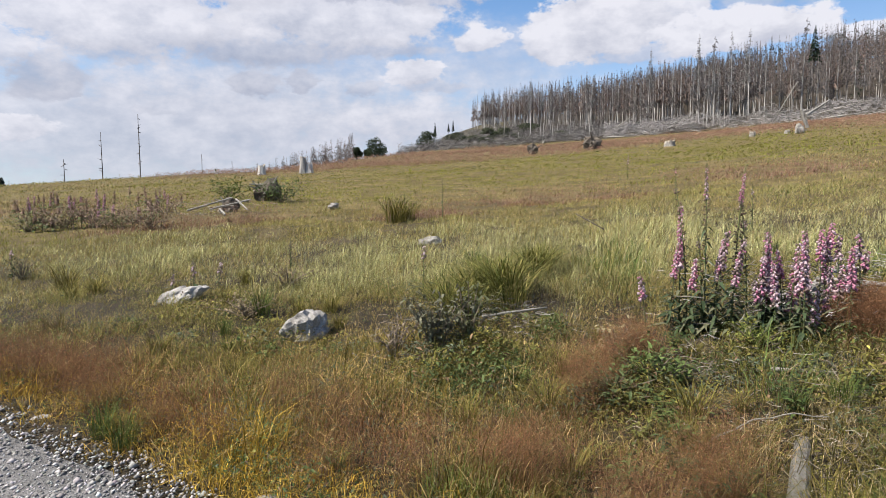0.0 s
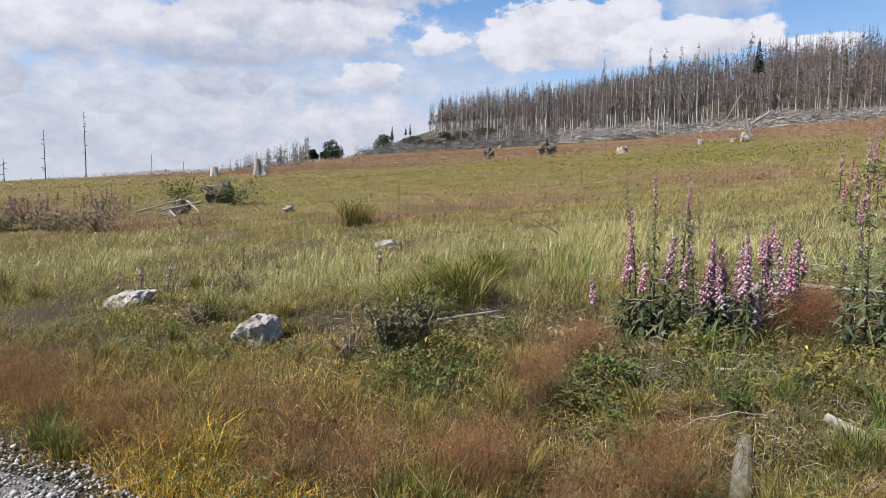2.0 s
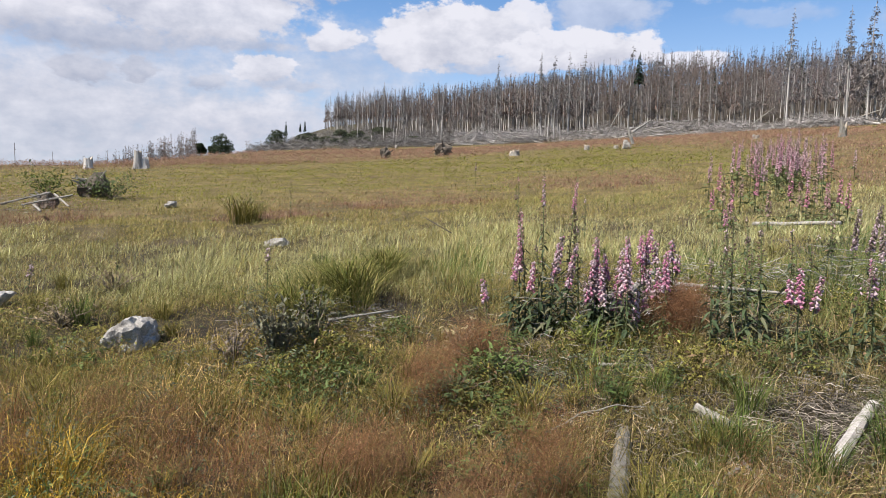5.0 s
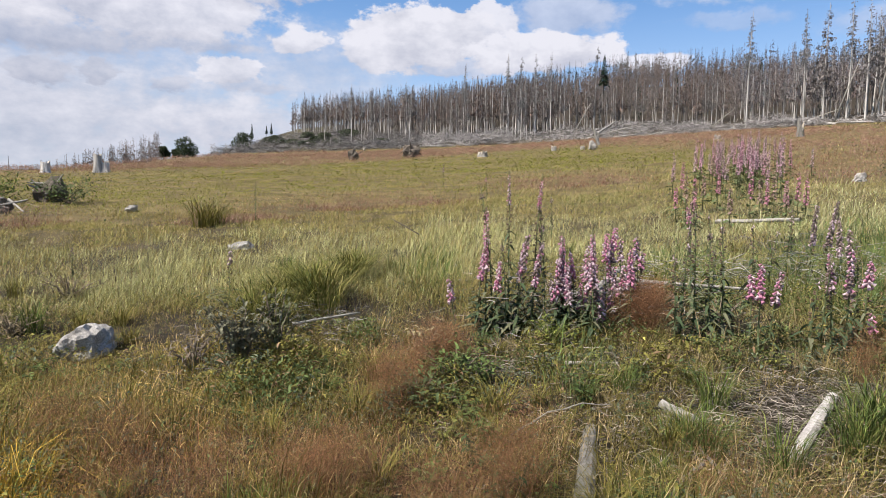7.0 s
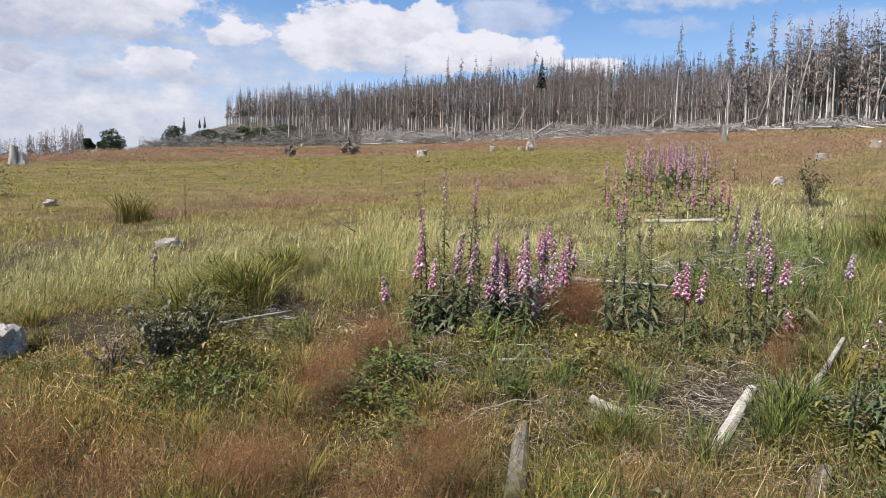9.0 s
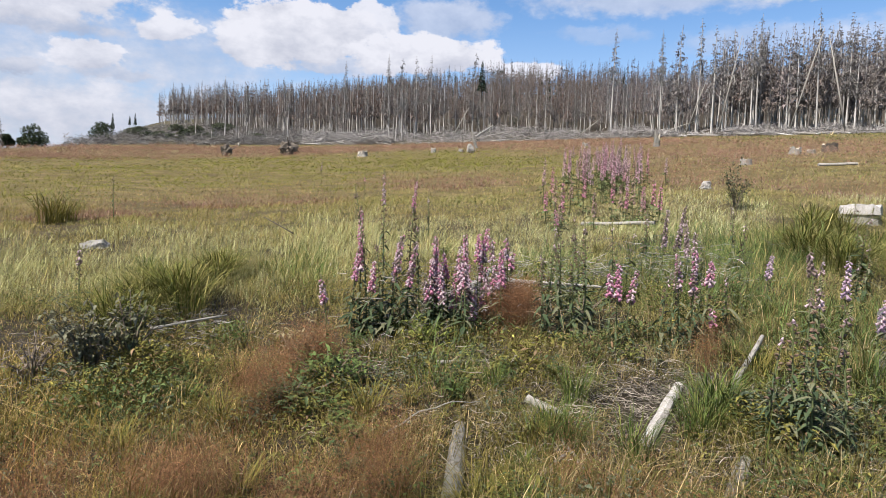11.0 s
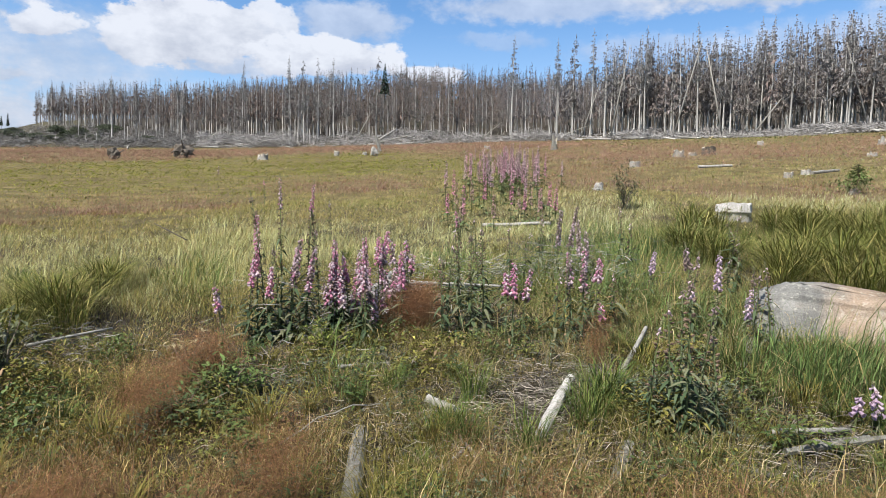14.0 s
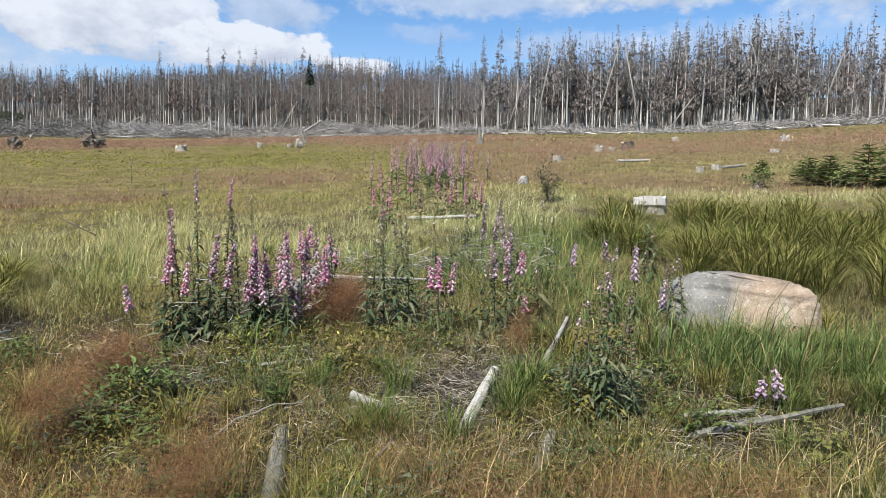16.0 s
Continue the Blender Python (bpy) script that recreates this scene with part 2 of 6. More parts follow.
M_TRUNK = surface("bleached_bark", 0.9, ((0.3, (0.22, 0.207, 0.192)), (0.52, (0.40, 0.387, 0.365)), (0.72, (0.53, 0.515, 0.49))), 7.0, 0.35, 0.9, 0.5, 0.03, (3, 3, 0.35), 0.25)
# bark with the shade inside the wood put into its colour
M_SHADEBARK = surface("shaded_bark", 0.9, ((0.3, (0.085, 0.075, 0.067)), (0.55, (0.145, 0.132, 0.122)), (0.75, (0.21, 0.197, 0.185))), 7.0, 0.35, 0.9, 0.5, 0.03, (3, 3, 0.35))
M_BARK = surface("dark_bark", 1.2, ((0.3, (0.06, 0.05, 0.04)), (0.7, (0.13, 0.11, 0.09))), 14.0, 0.5, 0.92, 0.8, 0.03, (2, 2, 0.4), 0.2)
M_GREYWOOD = surface("weathered_wood", 4.0, ((0.3, (0.15, 0.14, 0.12)), (0.5, (0.25, 0.238, 0.215)), (0.75, (0.345, 0.33, 0.30))), 55.0, 0.45, 0.85, 0.7, 0.006, (6, 6, 0.5), 0.18)
M_OLDWOOD = surface("rotting_wood", 5.0, ((0.3, (0.09, 0.084, 0.072)), (0.5, (0.17, 0.163, 0.145)), (0.75, (0.26, 0.25, 0.225))), 60.0, 0.5, 0.9, 0.9, 0.008, (6, 6, 0.6), 0.18)
M_WHITEWOOD = surface("sun_bleached_wood", 5.0, ((0.3, (0.26, 0.245, 0.225)), (0.5, (0.41, 0.39, 0.37)), (0.7, (0.52, 0.50, 0.475))), 40.0, 0.4, 0.85, 0.7, 0.008, (6, 6, 1))
M_STUMPTOP = surface("cut_wood", 9.0, ((0.3, (0.24, 0.20, 0.16)), (0.7, (0.44, 0.40, 0.34))), 60.0, 0.35, 0.85, 0.5, 0.005)
M_GRAVEL = surface("gravel_bed", 2.2, ((0.35, (0.115, 0.114, 0.113)), (0.6, (0.19, 0.188, 0.186)), (0.75, (0.25, 0.247, 0.242))), 75.0, 0.6, 0.95, 1.0, 0.02)


M_ROCK = surface("pale_granite", 5.0, ((0.3, (0.14, 0.13, 0.118)), (0.48, (0.29, 0.278, 0.258)), (0.72, (0.43, 0.415, 0.39))), 70.0, 0.5, 0.9, 0.8, 0.012, (1, 1, 1), 0.1)


def boulder_material():
    """Grey granite with an iron-stained orange flank and pale lichen."""
    m, n, l, b = material("stained_granite", 0.88)
    grey, _ = noise_ramp(n, l, 3.0, ((0.3, (0.075, 0.073, 0.069)), (0.5, (0.155, 0.151, 0.142)), (0.7, (0.27, 0.262, 0.247))))
    rust, _ = noise_ramp(n, l, 4.0, ((0.3, (0.15, 0.112, 0.08)), (0.55, (0.26, 0.195, 0.145)), (0.75, (0.35, 0.30, 0.25))))
    tc, sp, ad, mr = n.new("ShaderNodeTexCoord"), n.new("ShaderNodeSeparateXYZ"), n.new("ShaderNodeMath"), n.new("ShaderNodeMapRange")
    _, v = noise_ramp(n, l, 3.2, ((0, (0, 0, 0)), (1, (1, 1, 1))))
    l.new(tc.outputs["Object"], sp.inputs[0])
    ad.operation = "MULTIPLY_ADD"
    l.new(v, ad.inputs[0])
    ad.inputs[1].default_value = 0.9
    l.new(sp.outputs[0], ad.inputs[2])
    l.new(ad.outputs[0], mr.inputs[0])
    mr.inputs[1].default_value, mr.inputs[2].default_value = 0.30, 0.62
    c = mixed(n, l, grey, rust, mr.outputs[0])
    lichen, lv = noise_ramp(n, l, 22.0, ((0.56, (0, 0, 0)), (0.62, (1, 1, 1))))
    c = mixed(n, l, c, (0.42, 0.41, 0.35), mixed(n, l, (0, 0, 0), lichen, 0.35))
    g, gv = noise_ramp(n, l, 90.0, ((0.3, (0.6, 0.6, 0.6)), (0.7, (1.15, 1.15, 1.15))))
    l.new(mixed(n, l, c, g, 1.0, "MULTIPLY"), b.inputs["Base Color"])
    bumped(n, l, b, gv, 0.7, 0.01)
    return m


M_BOULDER = boulder_material()


# ---- building kit ----
def mesh_from(name, verts, faces, mat, tints=None, smooth=False):
    me = bpy.data.meshes.new(name)
    me.from_pydata(verts, [], faces)
    me.materials.append(mat)
    if tints is not None:
        layer = me.color_attributes.new("tint", "FLOAT_COLOR", "POINT")
        layer.data.foreach_set("color", np.column_stack([np.asarray(tints, np.float32)[:, :3], np.ones(len(tints), np.float32)]).ravel())
    if smooth:
        me.polygons.foreach_set("use_smooth", np.ones(len(me.polygons), bool))
    me.update()
    return me


def mesh_arrays(name, verts, quads, tris, mat, tints):
    """A large mesh straight from arrays."""
    me = bpy.data.meshes.new(name)
    nq, nt = len(quads), len(tris)
    me.vertices.add(len(verts))
    me.vertices.foreach_set("co", np.ascontiguousarray(verts, np.float32).ravel())
    me.loops.add(nq * 4 + nt * 3)
    me.loops.foreach_set("vertex_index", np.concatenate([quads.ravel(), tris.ravel()]).astype(np.int32))
    me.polygons.add(nq + nt)
    me.polygons.foreach_set("loop_start", np.concatenate([np.arange(nq) * 4, nq * 4 + np.arange(nt) * 3]).astype(np.int32))
    me.materials.append(mat)
    layer = me.color_attributes.new("tint", "FLOAT_COLOR", "POINT")
    layer.data.foreach_set("color", np.column_stack([tints, np.ones(len(tints))]).astype(np.float32).ravel())
    me.update(calc_edges=True)
    return me


class Shape:
    """Vertices, faces and tints gathered for one mesh."""

    def __init__(self):
        self.v, self.f, self.c = [], [], []

    def add(self, verts, faces, tint=(1, 1, 1)):
        k = len(self.v)
        self.v += [tuple(p) for p in verts]
        self.f += [tuple(i + k for i in q) for q in faces]
        self.c += [tint] * len(verts)

    def tube(self, path, radii, sides=6, tint=(1, 1, 1), cap=True, wobble=0.0, rng=random):
        path = [Vector(p) for p in path]
        rings = []
        for i, p in enumerate(path):
            way = (path[min(i + 1, len(path) - 1)] - path[max(i - 1, 0)]).normalized()
            side = way.cross(Vector((0.31, 0.17, 1)) if abs(way.z) < 0.9 else Vector((1, 0.2, 0))).normalized()
            up = side.cross(way)
            r = radii[i] if isinstance(radii, (list, tuple)) else radii
            rings.append([p + (side * math.cos(a) + up * math.sin(a)) * r * (1 + wobble * rng.uniform(-1, 1)) for a in (2 * math.pi * j / sides for j in range(sides))])
        verts = [q for ring in rings for q in ring]
        faces = [(i * sides + j, i * sides + (j + 1) % sides, (i + 1) * sides + (j + 1) % sides, (i + 1) * sides + j) for i in range(len(path) - 1) for j in range(sides)]
        if cap:
            faces += [tuple(range(sides - 1, -1, -1)), tuple((len(path) - 1) * sides + j for j in range(sides))]
        self.add(verts, faces, tint)

    def leaf(self, base, way, up, length, width, tint, droop=0.25, fold=0.25, steps=4):
        """A pointed leaf blade with a folded midrib, bending down along its length."""
        way, up = Vector(way).normalized(), Vector(up).normalized()
        side = way.cross(up).normalized()
        up = side.cross(way)
        verts = []
        for i in range(steps + 1):
            t = i / steps
            mid = Vector(base) + way * (length * t) - up * (droop * length * t * t)
            w = width * 0.5 * (math.sin(math.pi * min(1.0, 0.12 + t * 0.88)) ** 0.8 if i < steps else 0.02)
            verts += [mid - side * w + up * (fold * w), mid, mid + side * w + up * (fold * w)]
        faces = []
        for i in range(steps):
            a = i * 3
            faces += [(a, a + 1, a + 4, a + 3), (a + 1, a + 2, a + 5, a + 4)]
        self.add(verts, faces, tint)

    def mesh(self, name, mat, smooth=False):
        return mesh_from(name, self.v, self.f, mat, self.c, smooth)


def part(name, shape, mat, parent=None, label="", smooth=False, kind=""):
    ob = new(name, shape.mesh(name, mat, smooth) if isinstance(shape, Shape) else shape)
    ob.parent = parent
    return tagged(ob, label, kind=kind)


def thing(name, x, y, label, category, group="", sink=0.0, turn=0.0, kind=""):
    ob = new(name)
    ob.empty_display_size = 0.1
    ob.matrix_world = pose(x, y, float(ground_z(x, y)) - sink, 0, 0, turn)
    return tagged(ob, label, category, group, kind)


def stone_mesh(name, seed, size, mat, rough=0.18, detail=2, flat=0.0):
    """An angular, weathered rock: a lumpy ball cut by a few planes."""
    rng = random.Random(seed)
    bm = bmesh.new()
    bmesh.ops.create_icosphere(bm, subdivisions=detail, radius=1)
    cuts = [(Vector((rng.gauss(0, 1), rng.gauss(0, 1), rng.gauss(0, 1))).normalized(), rng.uniform(0.55, 0.85)) for _ in range(9)]
    cuts.append((Vector((0, 0, 1)), 1 - flat))
    off = Vector((seed * 3.1, seed * 1.7, 0))
    for v in bm.verts:
        p = v.co.copy()
        for nrm, d in cuts:
            k = p.dot(nrm) - d
            if k > 0:
                p -= nrm * k * 0.7
        p *= 1 + rough * noise.fractal(p * 1.6 + off, 0.9, 2.1, 4)
        v.co = Vector((p.x * size[0], p.y * size[1], p.z * size[2]))
    me = bpy.data.meshes.new(name)
    bm.to_mesh(me)
    bm.free()
    me.materials.append(mat)
    return me


# ---- ground: one sheet from the camera's feet to the horizon ----
def ground_sheet():
    rings = np.concatenate([[0.0], np.geomspace(0.4, 4500, 190)])
    spokes = np.radians(np.concatenate([np.arange(-84, 44, 0.75), np.arange(44, 276, 4.0)]))
    rr, aa = np.meshgrid(rings, spokes, indexing="ij")
    x, y = -rr * np.sin(aa), rr * np.cos(aa)
    z = ground_z(x, y)
    n, k = len(rings), len(spokes)
    i, j = np.meshgrid(np.arange(n - 1), np.arange(k), indexing="ij")
    quads = np.stack([i * k + j, i * k + (j + 1) % k, (i + 1) * k + (j + 1) % k, (i + 1) * k + j], -1).reshape(-1, 4)
    r, az = polar(x, y)
    past = np.clip((r - table(AZ_EDGE, az)) / 10, 0, 1)[..., None]
    # under the wood the floor's colour is darkened to stand for tree shade
    floor = np.where((az < -6)[..., None], np.array([0.5, 0.47, 0.52]), np.array([0.9, 0.95, 0.8]))
    # near soil darkened for shade between tussocks; paler ground tint farther up
    sward = np.clip((r - 10) / 8, 0, 1)[..., None]
    tint = (np.array([0.45, 0.43, 0.44]) * (1 - sward) + np.array([1.7, 1.6, 1.1]) * sward) * (1 - past) + floor * past
    me = mesh_arrays("ground", np.column_stack([x.ravel(), y.ravel(), z.ravel()]), quads, np.zeros((0, 3), int), M_SOIL, tint.reshape(-1, 3))
    return tagged(new("ground", me), "sloping clear-felled hillside under rough meadow", "ground", kind="structure")


ground_sheet()


def on_track(x, y):
    """Positive on the gravel, in metres from its ragged edge."""
    return (-0.47 * x - 0.883 * y) + 2.26 - 0.32 * np.clip(x + 1.65, 0, 8) + 0.07 * lattice(x, y, 0.4, 21) + 0.08 * lattice(x, y, 1.6, 22)


def gravel_track():
    along, across = np.arange(-24, 24.01, 0.09), np.concatenate([[0.0], np.linspace(0.08, 1.0, 22)])
    s, u = np.meshgrid(along, across, indexing="ij")
    x0, y0 = 0.883 * s + 0.47 * 2.26, -0.47 * s + 0.883 * 2.26
    inner = -(on_track(x0, y0))           # how far the edge wanders from the straight line
    w = inner + (3.7 + 0.12 * lattice(s, s * 0, 0.7, 25)) * u
    x, y = x0 - 0.47 * w, y0 - 0.883 * w
    z = ground_z(x, y) + np.where((u == 0) | (u == 1), -0.02, 0.016)
    n, k = s.shape
    i, j = np.meshgrid(np.arange(n - 1), np.arange(k - 1), indexing="ij")
    quads = np.stack([i * k + j, i * k + j + 1, (i + 1) * k + j + 1, (i + 1) * k + j], -1).reshape(-1, 4)
    me = mesh_arrays("road", np.column_stack([x.ravel(), y.ravel(), z.ravel()]), quads, np.zeros((0, 3), int), M_GRAVEL, np.ones((n * k, 3)))
    tagged(new("road", me), "grey crushed-stone forest track with a ragged grassy edge", "track", kind="structure")
    # loose stones
    rs = np.random.RandomState(8)
    m = 21000
    r, az = 1.9 * (8 / 1.9) ** rs.rand(m), rs.uniform(9, 46, m)
    x, y = -r * np.sin(np.radians(az)), r * np.cos(np.radians(az))
    q = 5000                       # and thinner over the rest of the track
    s, w = rs.uniform(-9, 9, q), rs.uniform(0.0, 3.8, q)
    x, y = np.concatenate([x, 0.883 * s - 0.47 * (w - 2.26)]), np.concatenate([y, -0.47 * s - 0.883 * (w - 2.26)])
    r = np.hypot(x, y)
    ok = on_track(x, y) > rs.uniform(-0.07, 0.06, len(x))
    x, y, r = x[ok], y[ok], r[ok]
    m = len(x)
    size = 0.0064 * np.exp(rs.normal(0, 0.38, m)) * (1 + 0.07 * r)
    octa = np.array([[1, 0, 0], [0, 1, 0], [-1, 0, 0], [0, -1, 0], [0, 0, 0.75], [0, 0, -0.75]], float)
    pts = octa[None] * size[:, None, None] * rs.uniform(0.6, 1.5, (m, 6, 1))
    a = rs.uniform(0, 6.283, m)
    ca, sa = np.cos(a)[:, None], np.sin(a)[:, None]
    px, py = pts[..., 0] * ca - pts[..., 1] * sa, pts[..., 0] * sa + pts[..., 1] * ca
    z = ground_z(x, y) + 0.016 + size * 0.15
    verts = np.stack([px + x[:, None], py + y[:, None], pts[..., 2] + z[:, None]], -1).reshape(-1, 3)
    f = np.array([[0, 1, 4], [1, 2, 4], [2, 3, 4], [3, 0, 4], [1, 0, 5], [2, 1, 5], [3, 2, 5], [0, 3, 5]])
    tris = (np.arange(m)[:, None, None] * 6 + f[None]).reshape(-1, 3)
    grey = (0.13 + 0.30 * rs.rand(m, 1) ** 1.8) * np.array([1.0, 0.985, 0.97]) * (1 + rs.normal(0, 0.03, (m, 3)))
    tagged(new("gravel", mesh_arrays("gravel", verts, np.zeros((0, 4), int), tris, M_PEBBLE, np.repeat(grey, 6, 0))), "loose grey crushed stone", "gravel", kind="stuff")


gravel_track()

# ---- the dead spruce wood ----
def dead_spruce(seed, height, crown_from, crown_w, lean=0.0, twig=(0.20, 0.165, 0.14), dense=1.0, snag=False, sides=5, coarse=1.0):
    """Trunk and crown shapes of one standing dead spruce."""
    rng = random.Random(seed)
    trunk, crown = Shape(), Shape()
    bend = Vector((rng.uniform(-1, 1), rng.uniform(-1, 1), 0)) * 0.25
    top = height * (rng.uniform(0.35, 0.7) if snag else 1.0)

    def axis(t):
        return Vector((lean * height * t, 0, 0)) + bend * math.sin(t * 3) + Vector((0, 0, t * height))
    r0 = 0.0085 * height + 0.02
    ts = [0, 0.02, 0.2, 0.45, 0.7, 0.88, 1.0]
    ts = [t for t in ts if t * height < top] + [top / height]
    trunk.tube([axis(t) - Vector((0, 0, 0.8 if t == 0 else 0)) for t in ts], [r0 * (1.35 if t == 0 else 1) * (1 - 0.93 * t) for t in ts], sides)
    for _ in range(int((26 if snag else 165) * dense)):
        t = rng.uniform(0.06, top / height if snag else crown_from) if snag or rng.random() < 0.22 else crown_from + (1 - crown_from) * rng.random() ** 1.35
        if t * height > top:
            continue
        if t < crown_from:
            size = rng.uniform(0.15, 0.9)
            if rng.random() < 0.35:
                continue
        else:
            size = crown_w * (0.12 + 0.95 * ((1 - t) / (1 - crown_from + 0.01)) ** 0.8) * rng.uniform(0.55, 1.15)
        if snag:
            size *= 0.35
        a, drop = rng.uniform(0, 6.283), rng.uniform(-0.5, 0.12)
        way = Vector((math.cos(a), math.sin(a), drop))
        p, tone = axis(t), rng.uniform(0.75, 1.3)
        tint = tuple(c * tone for c in twig)
        tip = p + way * size
        w = 0.035
        side = Vector((-way.y, way.x, 0)).normalized() * w
        crown.add([p + side, p - side, tip], [(0, 1, 2)], tint)
        if coarse == 1.0:
            crown.add([p + Vector((0, 0, w)), p - Vector((0, 0, w)), tip], [(0, 1, 2)], tint)
        if t < crown_from or snag:
            continue
        for _ in range(8 if coarse == 1.0 else 4):      # hanging side twigs
            s = rng.uniform(0.25, 1.0)
            q = p + way * size * s
            hang = Vector((rng.uniform(-1, 1) * 0.5, rng.uniform(-1, 1) * 0.5, rng.uniform(-0.75, 0.1))) * rng.uniform(0.3, 0.75) * size * coarse ** 0.5
            e = Vector((rng.uniform(-1, 1), rng.uniform(-1, 1), 0.3)).normalized() * ((0.05 + 0.075 * min(1.2, size)) if coarse == 1.0 else (0.03 + 0.05 * min(1.2, size)) * coarse)
            crown.add([q - e, q + e, q + hang], [(0, 1, 2)], tint)
    return trunk, crown


def place_trees():
    rng = random.Random(11)
    protos = []
    for k in range(7):
        hgt = (21, 19, 22.5, 20, 18, 21.5, 20)[k]
        tw = ((0.17, 0.160, 0.156), (0.145, 0.128, 0.120), (0.18, 0.172, 0.170), (0.135, 0.122, 0.116), (0.155, 0.130, 0.117), (0.175, 0.170, 0.170), (0.145, 0.136, 0.132))[k]
        tr, cr = dead_spruce(40 + k, hgt, (0.42, 0.26, 0.5, 0.3, 0.26, 0.55, 0.36)[k], (1.7, 2.1, 1.5, 2.2, 2.0, 1.4, 1.9)[k], (0, 0.015, -0.01, 0.02, 0, 0.05, -0.03)[k], tw)
        protos.append((tr.mesh("trunk", M_SHADEBARK if k in (1, 4) else M_TRUNK, True), cr.mesh("crown", M_DEADTWIG), "bare grey dead spruce at the edge of the wood"))
    for k in range(3):
        tr, cr = dead_spruce(70 + k, 17, 0.9, 0.6, (0.02, -0.02, 0.1)[k], snag=True)
        protos.append((tr.mesh("trunk", M_TRUNK, True), cr.mesh("crown", M_DEADTWIG), "broken bleached spruce snag without a top"))

    def stand(k, az, r, scale, label="", tilt=0.0, group="dead spruces"):
        x, y = -r * math.sin(radians(az)), r * math.cos(radians(az))
        ob = new("dead_spruce")
        ob.matrix_world = pose(x, y, float(ground_z(x, y)) - 0.1, rng.uniform(-1.2, 1.2), tilt + rng.uniform(-1.2, 1.2), rng.uniform(0, 360)) @ Matrix.Diagonal((scale, scale, scale, 1))
        tagged(ob, label or protos[k][2], "dead tree", group)
        for nm, me in (("trunk", protos[k][0]), ("crown", protos[k][1])):
            c = new(nm, me)
            c.parent = ob
    for i in range(190):
        az = -3.2 - 76 * ((i + rng.random()) / 190) ** 0.93
        r = float(table(AZ_WOOD, az)) + 3 + 26 * rng.random() ** 1.5
        k = (rng.choice((1, 3, 4, 6, 0)) if az > -42 else rng.randrange(7)) if rng.random() > 0.15 else rng.randrange(7, 10)
        s = rng.uniform(0.44, 0.72) if -49 < az < -27 else rng.uniform(0.66, 1.0) * (0.96 if az > -28 else 0.8 if az < -69.5 else 1.0)
        stand(k, az, r, s)
    for i in range(46):      # the tall close stand
        az = rng.uniform(-69.5, -50)
        stand(rng.choice((0, 1, 2, 3, 4, 6)), az, float(table(AZ_WOOD, az)) + rng.uniform(0, 18), rng.uniform(0.82, 1.06))
    # the ones that stand out above the rest: azimuth, distance, height factor
    for az, r, s in ((-21.5, 196, 1.08), (-22.5, 195, 1.14), (-24.0, 193, 1.1), (-25.3, 190, 1.08), (-29.0, 178, 1.12), (-41, 152, 1.08), (-46.3, 146, 1.15), (-45.0, 147, 1.0),
                     (-47.8, 143, 1.04), (-49.0, 140, 1.02), (-52.3, 137, 1.0), (-56.5, 133, 0.98), (-63.2, 130, 1.0), (-64.9, 128, 0.98), (-67.1, 129, 0.95), (-69.9, 136, 0.97),
                     (-70.8, 138, 0.92), (-74.9, 148, 1.03), (-17.6, 208, 1.02), (-12.5, 222, 0.95)):
        stand(rng.choice((0, 2, 3, 5)), az, r, s)
    # back rows, past counting
    simple = [dead_spruce(90 + k, 19.5, 0.34 if k < 4 else 0.15, 2.0, 0, ((0.135, 0.112, 0.098), (0.142, 0.110, 0.094), (0.122, 0.107, 0.098), (0.150, 0.106, 0.085), (0.032, 0.042, 0.030))[k], 0.33, sides=3, coarse=2.3) for k in range(5)]
    crowns = [(np.array(c.v), np.array(c.f), np.array(c.c)) for _, c in simple]
    trunks = [(np.array(t.v), [f for f in t.f if len(f) == 4]) for t, _ in simple]
    cv, cf, cc, sv, sq, fv, fq = [], [], [], [], [], [], []
    nv = ns = nf = 0
    spots = []
    for i in range(3200):
        az = rng.uniform(-92, -2.6) if i < 2500 else rng.uniform(-26, -3.2)
        depth = rng.random() ** 1.25
        r = float(table(AZ_WOOD, az)) + 4 + 236 * depth
        live = rng.random() < (0.75 if depth > 0.72 and -44 < az < -20 else 0.10 if depth > 0.5 else 0.03)
        spots.append((az, r, depth, 4 if live else rng.randrange(4), rng.uniform(0.75, 1.1) * (0.72 if -49 < az < -24 and depth < 0.45 else 0.9 if az > -24 else 1.0)))
    for i in range(650):      # close brown ranks on the hill behind
        az, depth = rng.uniform(-54, -17), rng.uniform(0.5, 1.0)
        spots.append((az, float(table(AZ_WOOD, az)) + 4 + 236 * depth, depth, 4 if depth > 0.8 and rng.random() < 0.4 else rng.choice((1, 3, 3)), rng.uniform(0.6, 0.85)))
    for i in range(130):      # a stand behind the ridge
        az, r = 8.0 + 8.7 * rng.random() ** 1.25, rng.uniform(105, 165)
        top = 1.6 + r * math.tan(radians(5.05 - 0.34 * (az - 8.3) + rng.uniform(-0.75, 0.15)))
        spots.append((az, r, 1.0, rng.randrange(4), (top - float(ground_z(*(-r * math.sin(radians(az)), r * math.cos(radians(az)))))) / 19.5))
